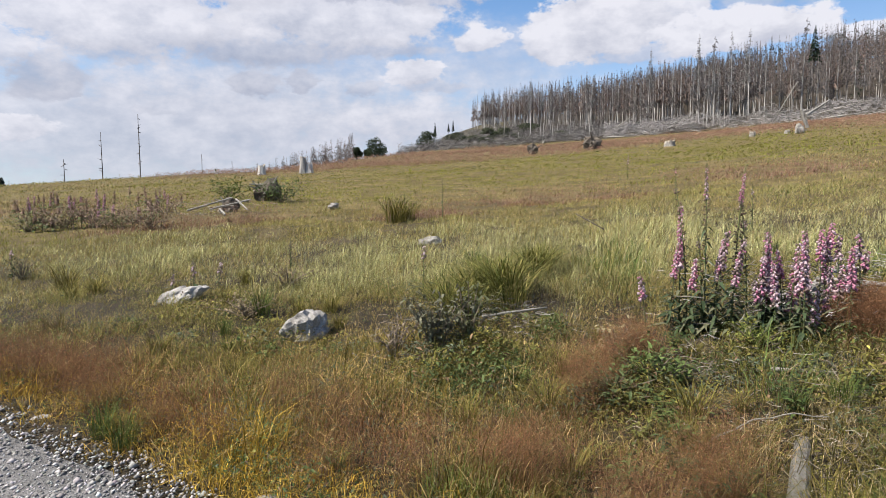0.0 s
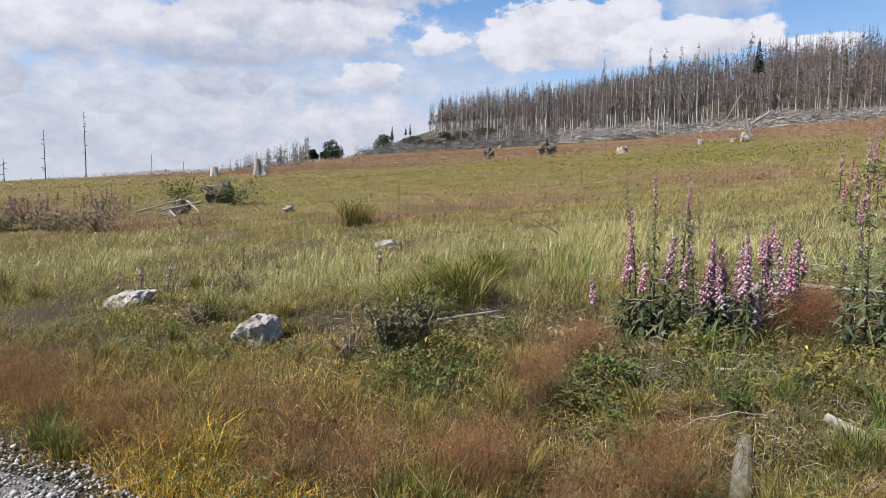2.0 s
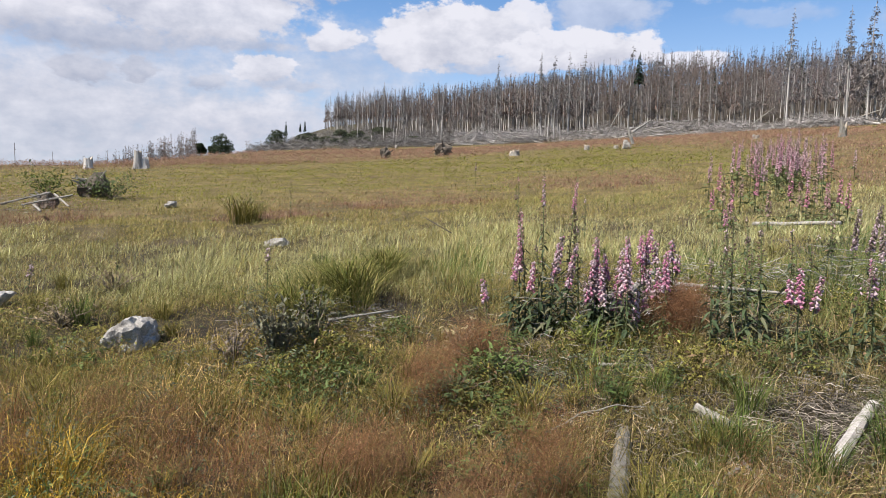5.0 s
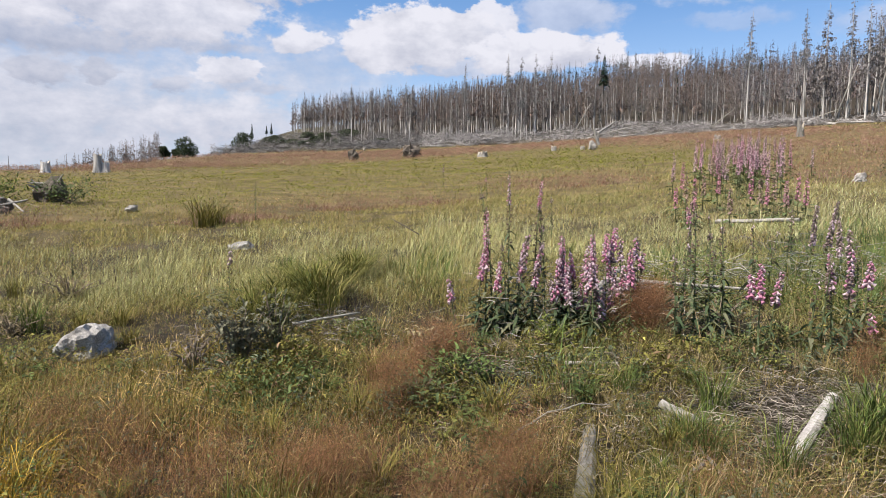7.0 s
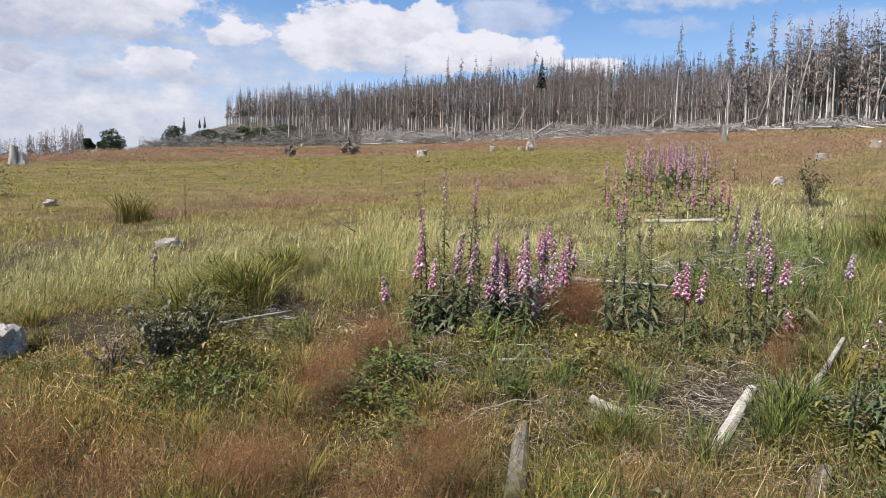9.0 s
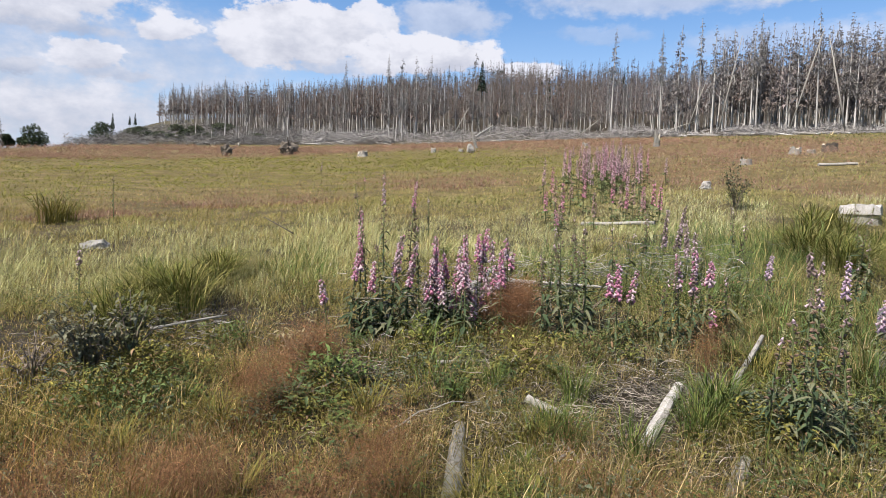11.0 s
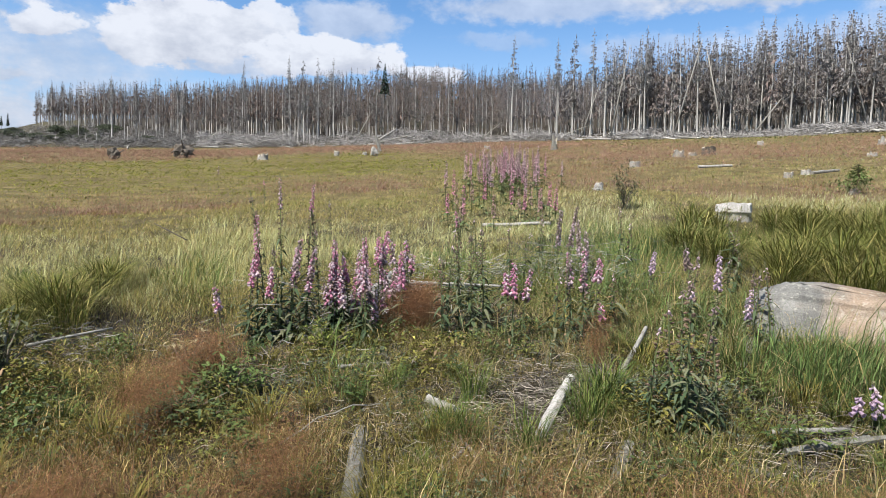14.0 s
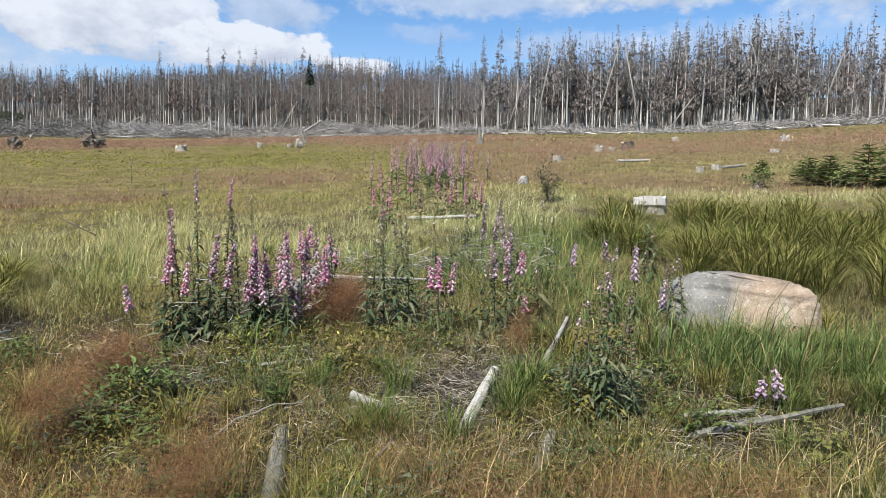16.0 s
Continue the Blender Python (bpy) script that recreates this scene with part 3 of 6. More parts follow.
    for az, r, depth, k, s in spots:
        x, y = -r * math.sin(radians(az)), r * math.cos(radians(az))
        z, a = float(ground_z(x, y)), rng.uniform(0, 6.283)
        ca, sa = math.cos(a) * s, math.sin(a) * s
        for (v, f, c), is_crown in ((crowns[k], True), ((trunks[k][0], np.array(trunks[k][1]), None), False)):
            w = np.column_stack([v[:, 0] * ca - v[:, 1] * sa + x, v[:, 0] * sa + v[:, 1] * ca + y, v[:, 2] * s + z])
            if is_crown:
                # bluer, lighter crowns, most past -40 degrees: haze put into the tint
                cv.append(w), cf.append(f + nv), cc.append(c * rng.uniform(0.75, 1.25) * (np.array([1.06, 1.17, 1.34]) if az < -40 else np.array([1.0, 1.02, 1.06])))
                nv += len(w)
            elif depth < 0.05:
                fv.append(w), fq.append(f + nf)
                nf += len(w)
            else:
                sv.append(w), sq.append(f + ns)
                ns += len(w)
    for i in range(40):      # thin survivors in front of the closed wood
        az = rng.uniform(-24, -3.6)
        r = rng.uniform(float(table(AZ_EDGE, az)) + 6, float(table(AZ_WOOD, az)))
        stand(rng.choice((7, 8, 9, 2, 5, 1, 3)), az, r, rng.uniform(0.45, 0.8))
    none4, none3 = np.zeros((0, 4), int), np.zeros((0, 3), int)
    wood = new("spruce_wood")
    tagged(wood, "grey-brown dead spruce forest covering the hill", "forest", kind="stuff")
    cm = np.concatenate(cv)
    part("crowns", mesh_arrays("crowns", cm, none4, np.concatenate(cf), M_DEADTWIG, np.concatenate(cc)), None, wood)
    sm = np.concatenate(sv)
    # trunks behind the edge wear the bark darkened for shade
    part("trunks", mesh_arrays("trunks", sm, np.concatenate(sq), none3, M_SHADEBARK, np.ones((len(sm), 3))), None, wood)
    fm = np.concatenate(fv)
    part("front_trunks", mesh_arrays("front_trunks", fm, np.concatenate(fq), none3, M_TRUNK, np.ones((len(fm), 3))), None, wood, "pale bleached trunks at the edge of the wood")


place_trees()

# ---- poles, trees and brushwood along the skyline and the foot of the wood ----
def at_polar(az, r):
    return -r * math.sin(radians(az)), r * math.cos(radians(az))


def bare_pole(az, r, top_el, stubs):
    x, y = at_polar(az, r)
    base = float(ground_z(x, y))
    height = 1.6 + r * math.tan(radians(top_el)) - base
    ob = thing("bare_trunk", x, y, "slender dead trunk standing bare on the ridge", "dead tree", "bare trunks")
    rng = random.Random(int(az * 10))
    sh = Shape()
    sh.tube([(0, 0, -0.5), (0.05, 0, height * 0.5), (0, 0.05, height)], [0.085, 0.065, 0.03], 6)
    part("trunk", sh, M_SHADEBARK, ob)
    for _ in range(stubs):
        br = Shape()
        z, a, k = rng.uniform(0.35, 0.97) * height, rng.uniform(0, 6.28), rng.uniform(0.15, 0.5)
        br.tube([(0, 0, z), (math.cos(a) * k, math.sin(a) * k, z + rng.uniform(-0.2, 0.3))], [0.05, 0.02], 4, (0.13, 0.11, 0.1))
        part("branch_stub", br, M_DEADTWIG, ob)


for az, r, el, stubs in ((28.0, 95, 4.75, 6), (25.3, 90, 6.25, 14), (30.6, 95, 2.55, 9), (20.6, 110, 3.22, 3), (18.2, 120, 2.7, 4), (12.2, 75, 3.1, 3)):
    bare_pole(az, r, el, stubs)


def leaf_cloud(shape, rng, centre, size, count, leaf, tint):
    """Leaves scattered through a lumpy blob, thicker near its skin."""
    for _ in range(count):
        d = Vector((rng.gauss(0, 1), rng.gauss(0, 1), rng.gauss(0, 1))).normalized() * rng.uniform(0.45, 1.0)
        p = Vector(centre) + Vector((d.x * size[0], d.y * size[1], d.z * size[2]))
        a, b = Vector((rng.gauss(0, 1), rng.gauss(0, 1), rng.gauss(0, 0.5))).normalized(), Vector((rng.gauss(0, 1), rng.gauss(0, 1), rng.gauss(0, 1))).normalized()
        k = leaf * rng.uniform(0.6, 1.4)
        tone = rng.uniform(0.6, 1.35)
        shape.add([p - a * k, p + b * k * 0.45, p + a * k, p - b * k * 0.45], [(0, 1, 2, 3)], tuple(c * tone for c in tint))


def round_tree(az, r, low_el, top_el, wide_deg, seed, tint=(0.036, 0.05, 0.025), label="small dark green broadleaf tree on the ridge"):
    x, y = at_polar(az, r)
    rng = random.Random(seed)
    base = float(ground_z(x, y))
    low, top, half = 1.6 + r * math.tan(radians(low_el)) - base, 1.6 + r * math.tan(radians(top_el)) - base, r * math.tan(radians(wide_deg)) / 2
    ob = thing("broadleaf_tree", x, y, label, "tree", "ridge trees")
    trunk, crown = Shape(), Shape()
    mid = (low + top) / 2
    low -= 0.35 * (top - low)
    mid = (low + top) / 2
    trunk.tube([(0, 0, -1.0), (0.1, 0, mid * 0.5), (0, 0.1, mid)], [0.35, 0.26, 0.16], 7)
    for k in range(7):
        a = k * 0.9 + rng.random()
        e = (math.cos(a) * half * 0.55, math.sin(a) * half * 0.55, mid + rng.uniform(-0.32, 0.22) * (top - low))
        trunk.tube([(0, 0, mid * rng.uniform(0.5, 0.95)), e], [0.14, 0.04], 5)
        leaf_cloud(crown, rng, e, (half * 0.5, half * 0.5, (top - low) * 0.27), 260, 0.26, tint)
    leaf_cloud(crown, rng, (0, 0, top - (top - low) * 0.3), (half * 0.6, half * 0.6, (top - low) * 0.3), 420, 0.26, tint)
    part("trunk", trunk, M_BARK, ob)
    part("crown", crown, M_LEAF, ob)


for k, (az, r, lo, hi, wd) in enumerate(((7.6, 175, 3.3, 4.0, 0.95), (6.6, 170, 3.3, 3.9, 0.9), (5.9, 165, 3.45, 4.9, 2.0), (1.5, 190, 4.3, 5.5, 1.9), (-1.9, 200, 4.1, 5.05, 1.5), (-4.6, 205, 4.3, 5.4, 1.3))):
    round_tree(az, r, lo, hi, wd, 200 + k)
rng = random.Random(61)
for k in range(12):      # low bushes on the slope at the end of the wood
    az, r = rng.uniform(-11, 0.5), rng.uniform(165, 250)
    x, y = at_polar(az, r)
    low = math.degrees(math.atan2(float(ground_z(x, y)) - 1.6, r))
    round_tree(az, r, low + 0.15, low + rng.uniform(0.4, 0.85), rng.uniform(1.2, 2.4), 230 + k, (0.075, 0.085, 0.055), "low grey-green scrub tree in brushwood")


def live_spruce(az, r, low_el, top_el, seed):
    """A dark living spruce: tiers of drooping needle fans."""
    x, y = at_polar(az, r)
    rng = random.Random(seed)
    base = float(ground_z(x, y))
    height = 1.6 + r * math.tan(radians(top_el)) - base
    ob = thing("live_spruce", x, y, "dark living spruce among dead ones", "tree", "living spruces")
    tr, cr = Shape(), Shape()
    tr.tube([(0, 0, -0.5), (0, 0, height)], [0.012 * height, 0.02], 6)
    start = max(0.15, (1.6 + r * math.tan(radians(low_el)) - base) / height)
    for k in range(300):
        t = start + (1 - start) * rng.random()
        size = height * 0.075 * (1 - t) / (1 - start) + 0.2
        a = rng.uniform(0, 6.28)
        p = Vector((0, 0, t * height))
        q = p + Vector((math.cos(a), math.sin(a), -0.35)) * size * rng.uniform(0.6, 1.1)
        s = Vector((-math.sin(a), math.cos(a), 0)) * size * 0.22
        cr.add([p, q - s, q + Vector((0, 0, -0.2 * size)), q + s], [(0, 1, 2, 3)], tuple(c * rng.uniform(0.7, 1.3) for c in (0.028, 0.042, 0.026)))
    part("trunk", tr, M_BARK, ob)
    part("needles", cr, M_NEEDLE, ob)


for k, (az, r, lo, hi) in enumerate(((-29.7, 200, 10.0, 12.45), (-0.9, 330, 5.4, 6.35), (-0.5, 325, 5.4, 6.05), (-41.9, 250, 8.5, 11.9), (34.6, 140, 0.3, 1.15), (0.7, 300, 5.0, 6.15), (-35.6, 240, 8, 11.2))):
    live_spruce(az, r, lo, hi, 300 + k)


def fallen_trunks():
    rng = random.Random(5)
    for k in range(75):
        az = rng.uniform(-78, -5)
        r = float(table(AZ_EDGE, az)) + rng.uniform(-2, 14)
        x, y = at_polar(az, r)
        length = rng.uniform(7, 17)
        ob = tagged(new("fallen_trunk", None), "bleached fallen spruce trunk lying in brushwood", "log", "fallen trunks")
        heading = az + 90 + rng.gauss(0, 28)
        sh = Shape()
        sh.tube([(-length / 2, 0, 0), (0, 0.2, 0.1), (length / 2, 0, 0)], [rng.uniform(0.14, 0.2), 0.13, 0.05], 6)
        a = radians(heading)
        dx, dy = math.cos(a) * length / 2, math.sin(a) * length / 2
        z0, z1 = float(ground_z(x - dx, y - dy)), float(ground_z(x + dx, y + dy))
        ob.matrix_world = pose(x, y, (z0 + z1) / 2 + 0.18, 0, -math.degrees(math.atan2(z1 - z0, length)) + rng.gauss(0, 1.2), heading)
        part("stem", sh, M_GREYWOOD if rng.random() < 0.5 else M_TRUNK, ob, smooth=True)
        for _ in range(6):
            br = Shape()
            s, b = rng.uniform(-0.45, 0.5) * length, rng.uniform(0.2, 2.9)
            q = rng.uniform(0.3, 1.1)
            br.tube([(s, 0, 0.05), (s + 0.3 * q, math.cos(b) * q, math.sin(b) * q)], [0.035, 0.012], 3, (0.3, 0.28, 0.25), False)
            part("branch", br, M_DEADTWIG, ob)


fallen_trunks()


def leaning_trunk(az, r, length, tilt, heading, rad=0.17):
    x, y = at_polar(az, r)
    ob = thing("leaning_trunk", x, y, "pale broken spruce trunk leaning over", "dead tree", "leaning trunks")
    sh = Shape()
    a, t = radians(heading), radians(tilt)
    sh.tube([(0, 0, -0.3), (math.cos(a) * math.cos(t) * length * 0.5, math.sin(a) * math.cos(t) * length * 0.5, math.sin(t) * length * 0.5), (math.cos(a) * math.cos(t) * length, math.sin(a) * math.cos(t) * length, math.sin(t) * length)], [rad, rad * 0.8, rad * 0.35], 6)
    part("trunk", sh, M_GREYWOOD, ob, smooth=True)


for row in ((-27.0, 165, 10, 62, -30), (-27.6, 160, 17, 14, -28), (-44.5, 146, 9, 20, -45), (-49.5, 136, 19, 80, -50), (-54.6, 132, 19, 76, -55), (-58.5, 128, 17, 78, 120), (-60.5, 126, 8, 55, -60),
            (-68.5, 132, 16, 75, 105), (-17.5, 175, 14, 20, -20), (-14, 178, 10, 35, -15), (-38, 152, 7, 40, -40), (-47, 142, 12, 72, -50), (-71.5, 140, 14, 74, -70)):
    leaning_trunk(*row)


def brush_band():
    """Grey brash along the foot of the wood and on the slope at its end."""
    rs = np.random.RandomState(17)
    m = 110000
    az = np.where(rs.rand(m) < 0.3, rs.uniform(-22, 3, m), rs.uniform(-84, 4, m))
    wood, edge = table(AZ_WOOD, az), table(AZ_EDGE, az)
    r = edge - 3 + (np.minimum(wood - edge, 190) * 0.9 + 12) * rs.rand(m) ** 1.3
    x, y = -r * np.sin(np.radians(az)), r * np.cos(np.radians(az))
    clump = lattice(x, y, 6, 71) + 0.6 * lattice(x, y, 2.2, 72)
    ok = clump > rs.uniform(-0.9, 0.5, m)
    x, y, r, clump = x[ok], y[ok], r[ok], clump[ok]
    m = len(x)
    high = (0.5 + (1.2 + 1.0 * (r > 150)) * np.clip(clump + 0.2, 0, 1)) * rs.rand(m)
    c = np.column_stack([x, y, ground_z(x, y) + high])
    d = rs.normal(0, 1, (m, 3)) * np.array([1, 1, 0.45])
    d *= (rs.uniform(0.35, 1.3, m) / np.linalg.norm(d, axis=1))[:, None]
    s = rs.normal(0, 1, (m, 3))
    s *= (rs.uniform(0.03, 0.075, m) / np.linalg.norm(s, axis=1))[:, None]
    verts = np.stack([c - d + s, c - d - s, c + d], 1).reshape(-1, 3)
    tone = rs.uniform(0.10, 0.36, (m, 1)) * np.array([1.0, 0.95, 0.92])
    tone *= np.where(polar(x, y)[1] > -14, 0.6, 1.0)[:, None]
    ob = new("brushwood", mesh_arrays("brushwood", verts, np.zeros((0, 4), int), np.arange(m * 3).reshape(-1, 3), M_DEADTWIG, np.repeat(tone, 3, 0)))
    tagged(ob, "grey tangled brash of dead branches below the wood", "brushwood", kind="stuff")


brush_band()

# ---- meadow ----
# patches of plants: azimuth, distance, half width in degrees, half depth as a ratio, amount
PALE_PATCHES = ((9, 9.3, 13, 0.24, 1.0), (-5, 9.6, 12, 0.28, 1.0), (-20, 10.2, 10, 0.34, 0.9), (-35, 10.0, 8, 0.3, 0.7), (26, 12.0, 13, 0.24, 1.0), (-46, 12.5, 8, 0.3, 0.6), (-11, 6.9, 5, 0.14, 0.6), (38, 10, 6, 0.2, 0.8), (-66, 16, 9, 0.12, 0.5))
BILBERRY = ((15, 25, 15, 0.3, 1.0), (3, 30, 14, 0.5, 1.1), (-13, 34, 12, 0.55, 1.1), (-27, 42, 9, 0.5, 1.2), (34, 18, 5, 0.2, 1.0), (24, 31, 9, 0.25, 0.9), (-36, 34, 6, 0.35, 0.7))
RUSHES = ((-69, 10.2, 10, 0.27, 1.2), (-58, 9.6, 6, 0.2, 0.7))
LUSH = ((-67, 4.65, 9, 0.11, 1.2), (-77, 4.9, 6, 0.16, 1.1), (-51, 7.6, 9, 0.32, 0.9), (-37, 7.4, 4, 0.2, 0.6), (-58, 5.8, 7, 0.2, 0.7), (-28, 4.2, 3.5, 0.1, 0.8), (-49.5, 3.9, 1.6, 0.08, 1.0), (-38.5, 3.35, 2.2, 0.07, 0.9), (-15, 8.0, 3, 0.2, 0.5), (18, 3.45, 3, 0.08, 0.7), (-2, 2.8, 5, 0.08, 0.6))
HERB_PATCHES = ((-20, 4.2, 8, 0.17, 1.0), (-15, 3.9, 4, 0.1, 1.1), (-27, 4.9, 5, 0.12, 0.9), (-33, 4.5, 5, 0.15, 0.8), (-42, 4.9, 7, 0.12, 0.4), (-56, 4.1, 6, 0.2, 0.9), (-5, 5.4, 7, 0.16, 0.8), (-30, 6.6, 9, 0.14, 0.25), (12, 5.4, 6, 0.12, 0.45), (20, 6.6, 7, 0.12, 0.4), (-52, 6.2, 8, 0.15, 0.3), (-47, 3.6, 4, 0.12, 0.5), (-2, 4.4, 7, 0.14, 0.6))
RED_PATCHES = ((34, 5.6, 8, 0.12, 0.8), (26, 4.4, 6, 0.12, 0.9), (-11, 3.0, 9, 0.14, 0.65), (-23, 2.8, 5, 0.12, 0.7), (7, 3.5, 9, 0.16, 0.55), (-17, 4.6, 4, 0.1, 0.8), (-33, 5.35, 2.6, 0.08, 1.2), (-55, 2.6, 18, 0.12, 0.55), (-12.4, 3.85, 3, 0.08, 0.8),
               (2, 15, 6, 0.09, 1.3), (-9, 17, 9, 0.09, 1.3), (-27, 20.5, 8, 0.10, 0.9), (22, 16.5, 9, 0.10, 0.9), (-8, 95, 16, 0.42, 1.5), (-25, 110, 14, 0.35, 1.4), (-40, 78, 10, 0.55, 0.85),
               (-55, 45, 14, 0.55, 0.8), (-62, 18, 14, 0.14, 0.75), (-72, 55, 12, 0.6, 0.75), (-47, 22, 6, 0.3, 0.7), (10, 55, 14, 0.22, 1.0), (28, 24, 9, 0.12, 0.8), (6, 75, 12, 0.3, 1.0))
# thick stands of the red bent: azimuth, distance, half width, half depth, amount
RED_STANDS = ((31.5, 5.4, 4.2, 0.05, 1.0), (36, 5.9, 4, 0.06, 0.9), (29.2, 4.7, 2.8, 0.05, 0.75), (24.7, 4.0, 2.2, 0.05, 0.5), (20.8, 3.55, 2.0, 0.045, 0.4), (10.4, 3.1, 4.2, 0.06, 0.55), (-5.5, 2.95, 3.6, 0.06, 0.9), (-9.0, 2.85, 2.6, 0.05, 0.5), (14.3, 3.9, 3.0, 0.05, 0.5), (9.8, 3.6, 2.4, 0.05, 0.35),
              (-16.9, 4.6, 1.5, 0.04, 0.8), (-12.4, 3.88, 2.2, 0.05, 0.8), (-23.6, 2.75, 3.0, 0.05, 0.9), (-17, 2.5, 3.4, 0.06, 0.7), (3.5, 2.9, 3.0, 0.06, 0.5), (-33.0, 5.38, 1.9, 0.035, 2.0), (-34.3, 5.45, 1.4, 0.03, 0.9), (-49.9, 4.5, 0.6, 0.02, 0.22), (-49, 2.42, 4, 0.06, 0.5), (-62, 2.55, 5, 0.06, 0.6), (-70, 2.75, 4, 0.06, 0.5), (-40.4, 2.85, 1.6, 0.05, 0.25), (-14.6, 4.3, 1.4, 0.05, 0.4))
BARE_PATCHES = ((-30, 3.2, 1.5, 0.15, 1.5), (-47, 3.8, 2.3, 0.14, 1.6), (-44.8, 3.5, 4.0, 0.11, 1.5), (-30, 2.85, 2.4, 0.12, 1.2), (-45.0, 3.85, 3.6, 0.14, 1.3), (-33, 4.75, 2.2, 0.05, 0.9), (-66, 3.4, 5, 0.07, 1.0), (-52.6, 3.3, 2.4, 0.08, 0.9), (-63.2, 3.3, 2.5, 0.05, 0.9), (-21.7, 5.2, 2.0, 0.05, 0.8), (-7, 5.75, 2.0, 0.04, 0.5), (-39, 5.3, 3, 0.05, 0.7))
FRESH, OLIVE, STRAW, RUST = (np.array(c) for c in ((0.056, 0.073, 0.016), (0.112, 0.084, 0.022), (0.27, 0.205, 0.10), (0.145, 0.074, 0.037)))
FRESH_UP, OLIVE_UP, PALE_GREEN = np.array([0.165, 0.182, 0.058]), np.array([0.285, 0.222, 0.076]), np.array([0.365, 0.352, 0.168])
BILBERRY_LEAF, RUSH_GREEN, LUSH_GREEN, GOLD = np.array([0.172, 0.182, 0.028]), np.array([0.112, 0.120, 0.028]), np.array([0.088, 0.122, 0.034]), np.array([0.26, 0.185, 0.036])


def amount(patches, r, az, rough=0.0):
    total = np.zeros_like(r)
    lr = np.log(np.maximum(r, 0.1))
    for a, d, wa, wd, k in patches:
        q = ((az - a) / wa) ** 2 + ((lr - math.log(d)) / wd) ** 2
        total = np.maximum(total, k * np.clip(1.35 - q + rough, 0, 1))
    return total


class Cover:
    """What grows at each of many places: shares of the plant kinds, lumpiness, distance from the track's edge."""

    def __init__(self, x, y):
        self.fill(x, y)

    def fill(self, x, y):
        self.x, self.y = x, y
        self.r, self.az = r, az = polar(x, y)
        self.patchy = p = 0.45 * lattice(x, y, 0.7, 31) + 0.4 * lattice(x, y, 2.6, 32) + np.clip(r / 30, 0, 1) * 0.5 * lattice(x, y, 9, 33)
        self.lump = 0.55 * lattice(x, y, 0.33, 51) + 0.55 * lattice(x, y, 0.9, 52) + 0.25 * lattice(x, y, 0.14, 53)
        self.pale, self.bilberry, self.rush, self.lush = (amount(q, r, az, p) for q in (PALE_PATCHES, BILBERRY, RUSHES, LUSH))
        self.herb, self.red, self.bare = amount(HERB_PATCHES, r, az, p), amount(RED_PATCHES, r, az, p), amount(BARE_PATCHES, r, az, p * 0.5)
        self.track = on_track(x, y)
        self.verge = np.exp(-((self.track + 0.25) / 0.38) ** 2) * (az > -4)

    def only(self, keep):
        self.fill(self.x[keep], self.y[keep])


def scatter(rs, count, near, far):
    r, az = near * (far / near) ** rs.rand(count), rs.uniform(-83, 41, count)
    ok = r < table(AZ_EDGE, az) + 4
    r, az = r[ok], az[ok]
    return -r * np.sin(np.radians(az)), r * np.cos(np.radians(az))


def spread_of(rs, tint, where, share, colour, vary=0.15):
    """Give a share of the places another plant's colour."""
    pick = rs.rand(len(tint)) < np.clip(where * share, 0, 0.97)
    tint[pick] = colour * np.exp(rs.normal(0, vary, (pick.sum(), 1)))


def grass_tints(rs, c):
    n = len(c.r)
    # near tones lowered in place of shaded gaps, rising to paler ones uphill
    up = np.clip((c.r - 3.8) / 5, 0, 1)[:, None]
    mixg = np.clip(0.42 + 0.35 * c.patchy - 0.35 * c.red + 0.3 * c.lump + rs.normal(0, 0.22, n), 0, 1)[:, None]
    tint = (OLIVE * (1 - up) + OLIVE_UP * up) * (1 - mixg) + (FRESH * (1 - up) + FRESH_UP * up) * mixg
    spread_of(rs, tint, np.clip(0.28 + 0.1 * c.red - 0.25 * c.lush - 0.15 * c.rush, 0.03, 1), 0.8, STRAW, 0.25)
    spread_of(rs, tint, c.red, 0.65, RUST)
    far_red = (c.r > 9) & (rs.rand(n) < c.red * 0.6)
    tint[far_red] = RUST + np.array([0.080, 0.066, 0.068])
    spread_of(rs, tint, c.pale, 0.62, PALE_GREEN, 0.12)
    spread_of(rs, tint, c.bilberry, 0.85, BILBERRY_LEAF, 0.16)
    spread_of(rs, tint, c.rush, 0.8, RUSH_GREEN, 0.25)
    spread_of(rs, tint, c.lush, 0.8, LUSH_GREEN, 0.2)
    spread_of(rs, tint, (c.verge > 0.4) * 1.0, 0.8, GOLD, 0.25)
    tint *= 1 + np.clip((-c.az - 15) / 36, 0, 1)[:, None] * np.array([-0.05, 0.0, 0.16])     # greyer, bluer green towards negative azimuth
    tint *= 1 + (np.clip((c.az + 14) / 14, 0, 1) * np.clip((7 - c.r) / 2, 0, 1))[:, None] * np.array([0.26, 0.18, 0.0])     # drier by the track
    return tint


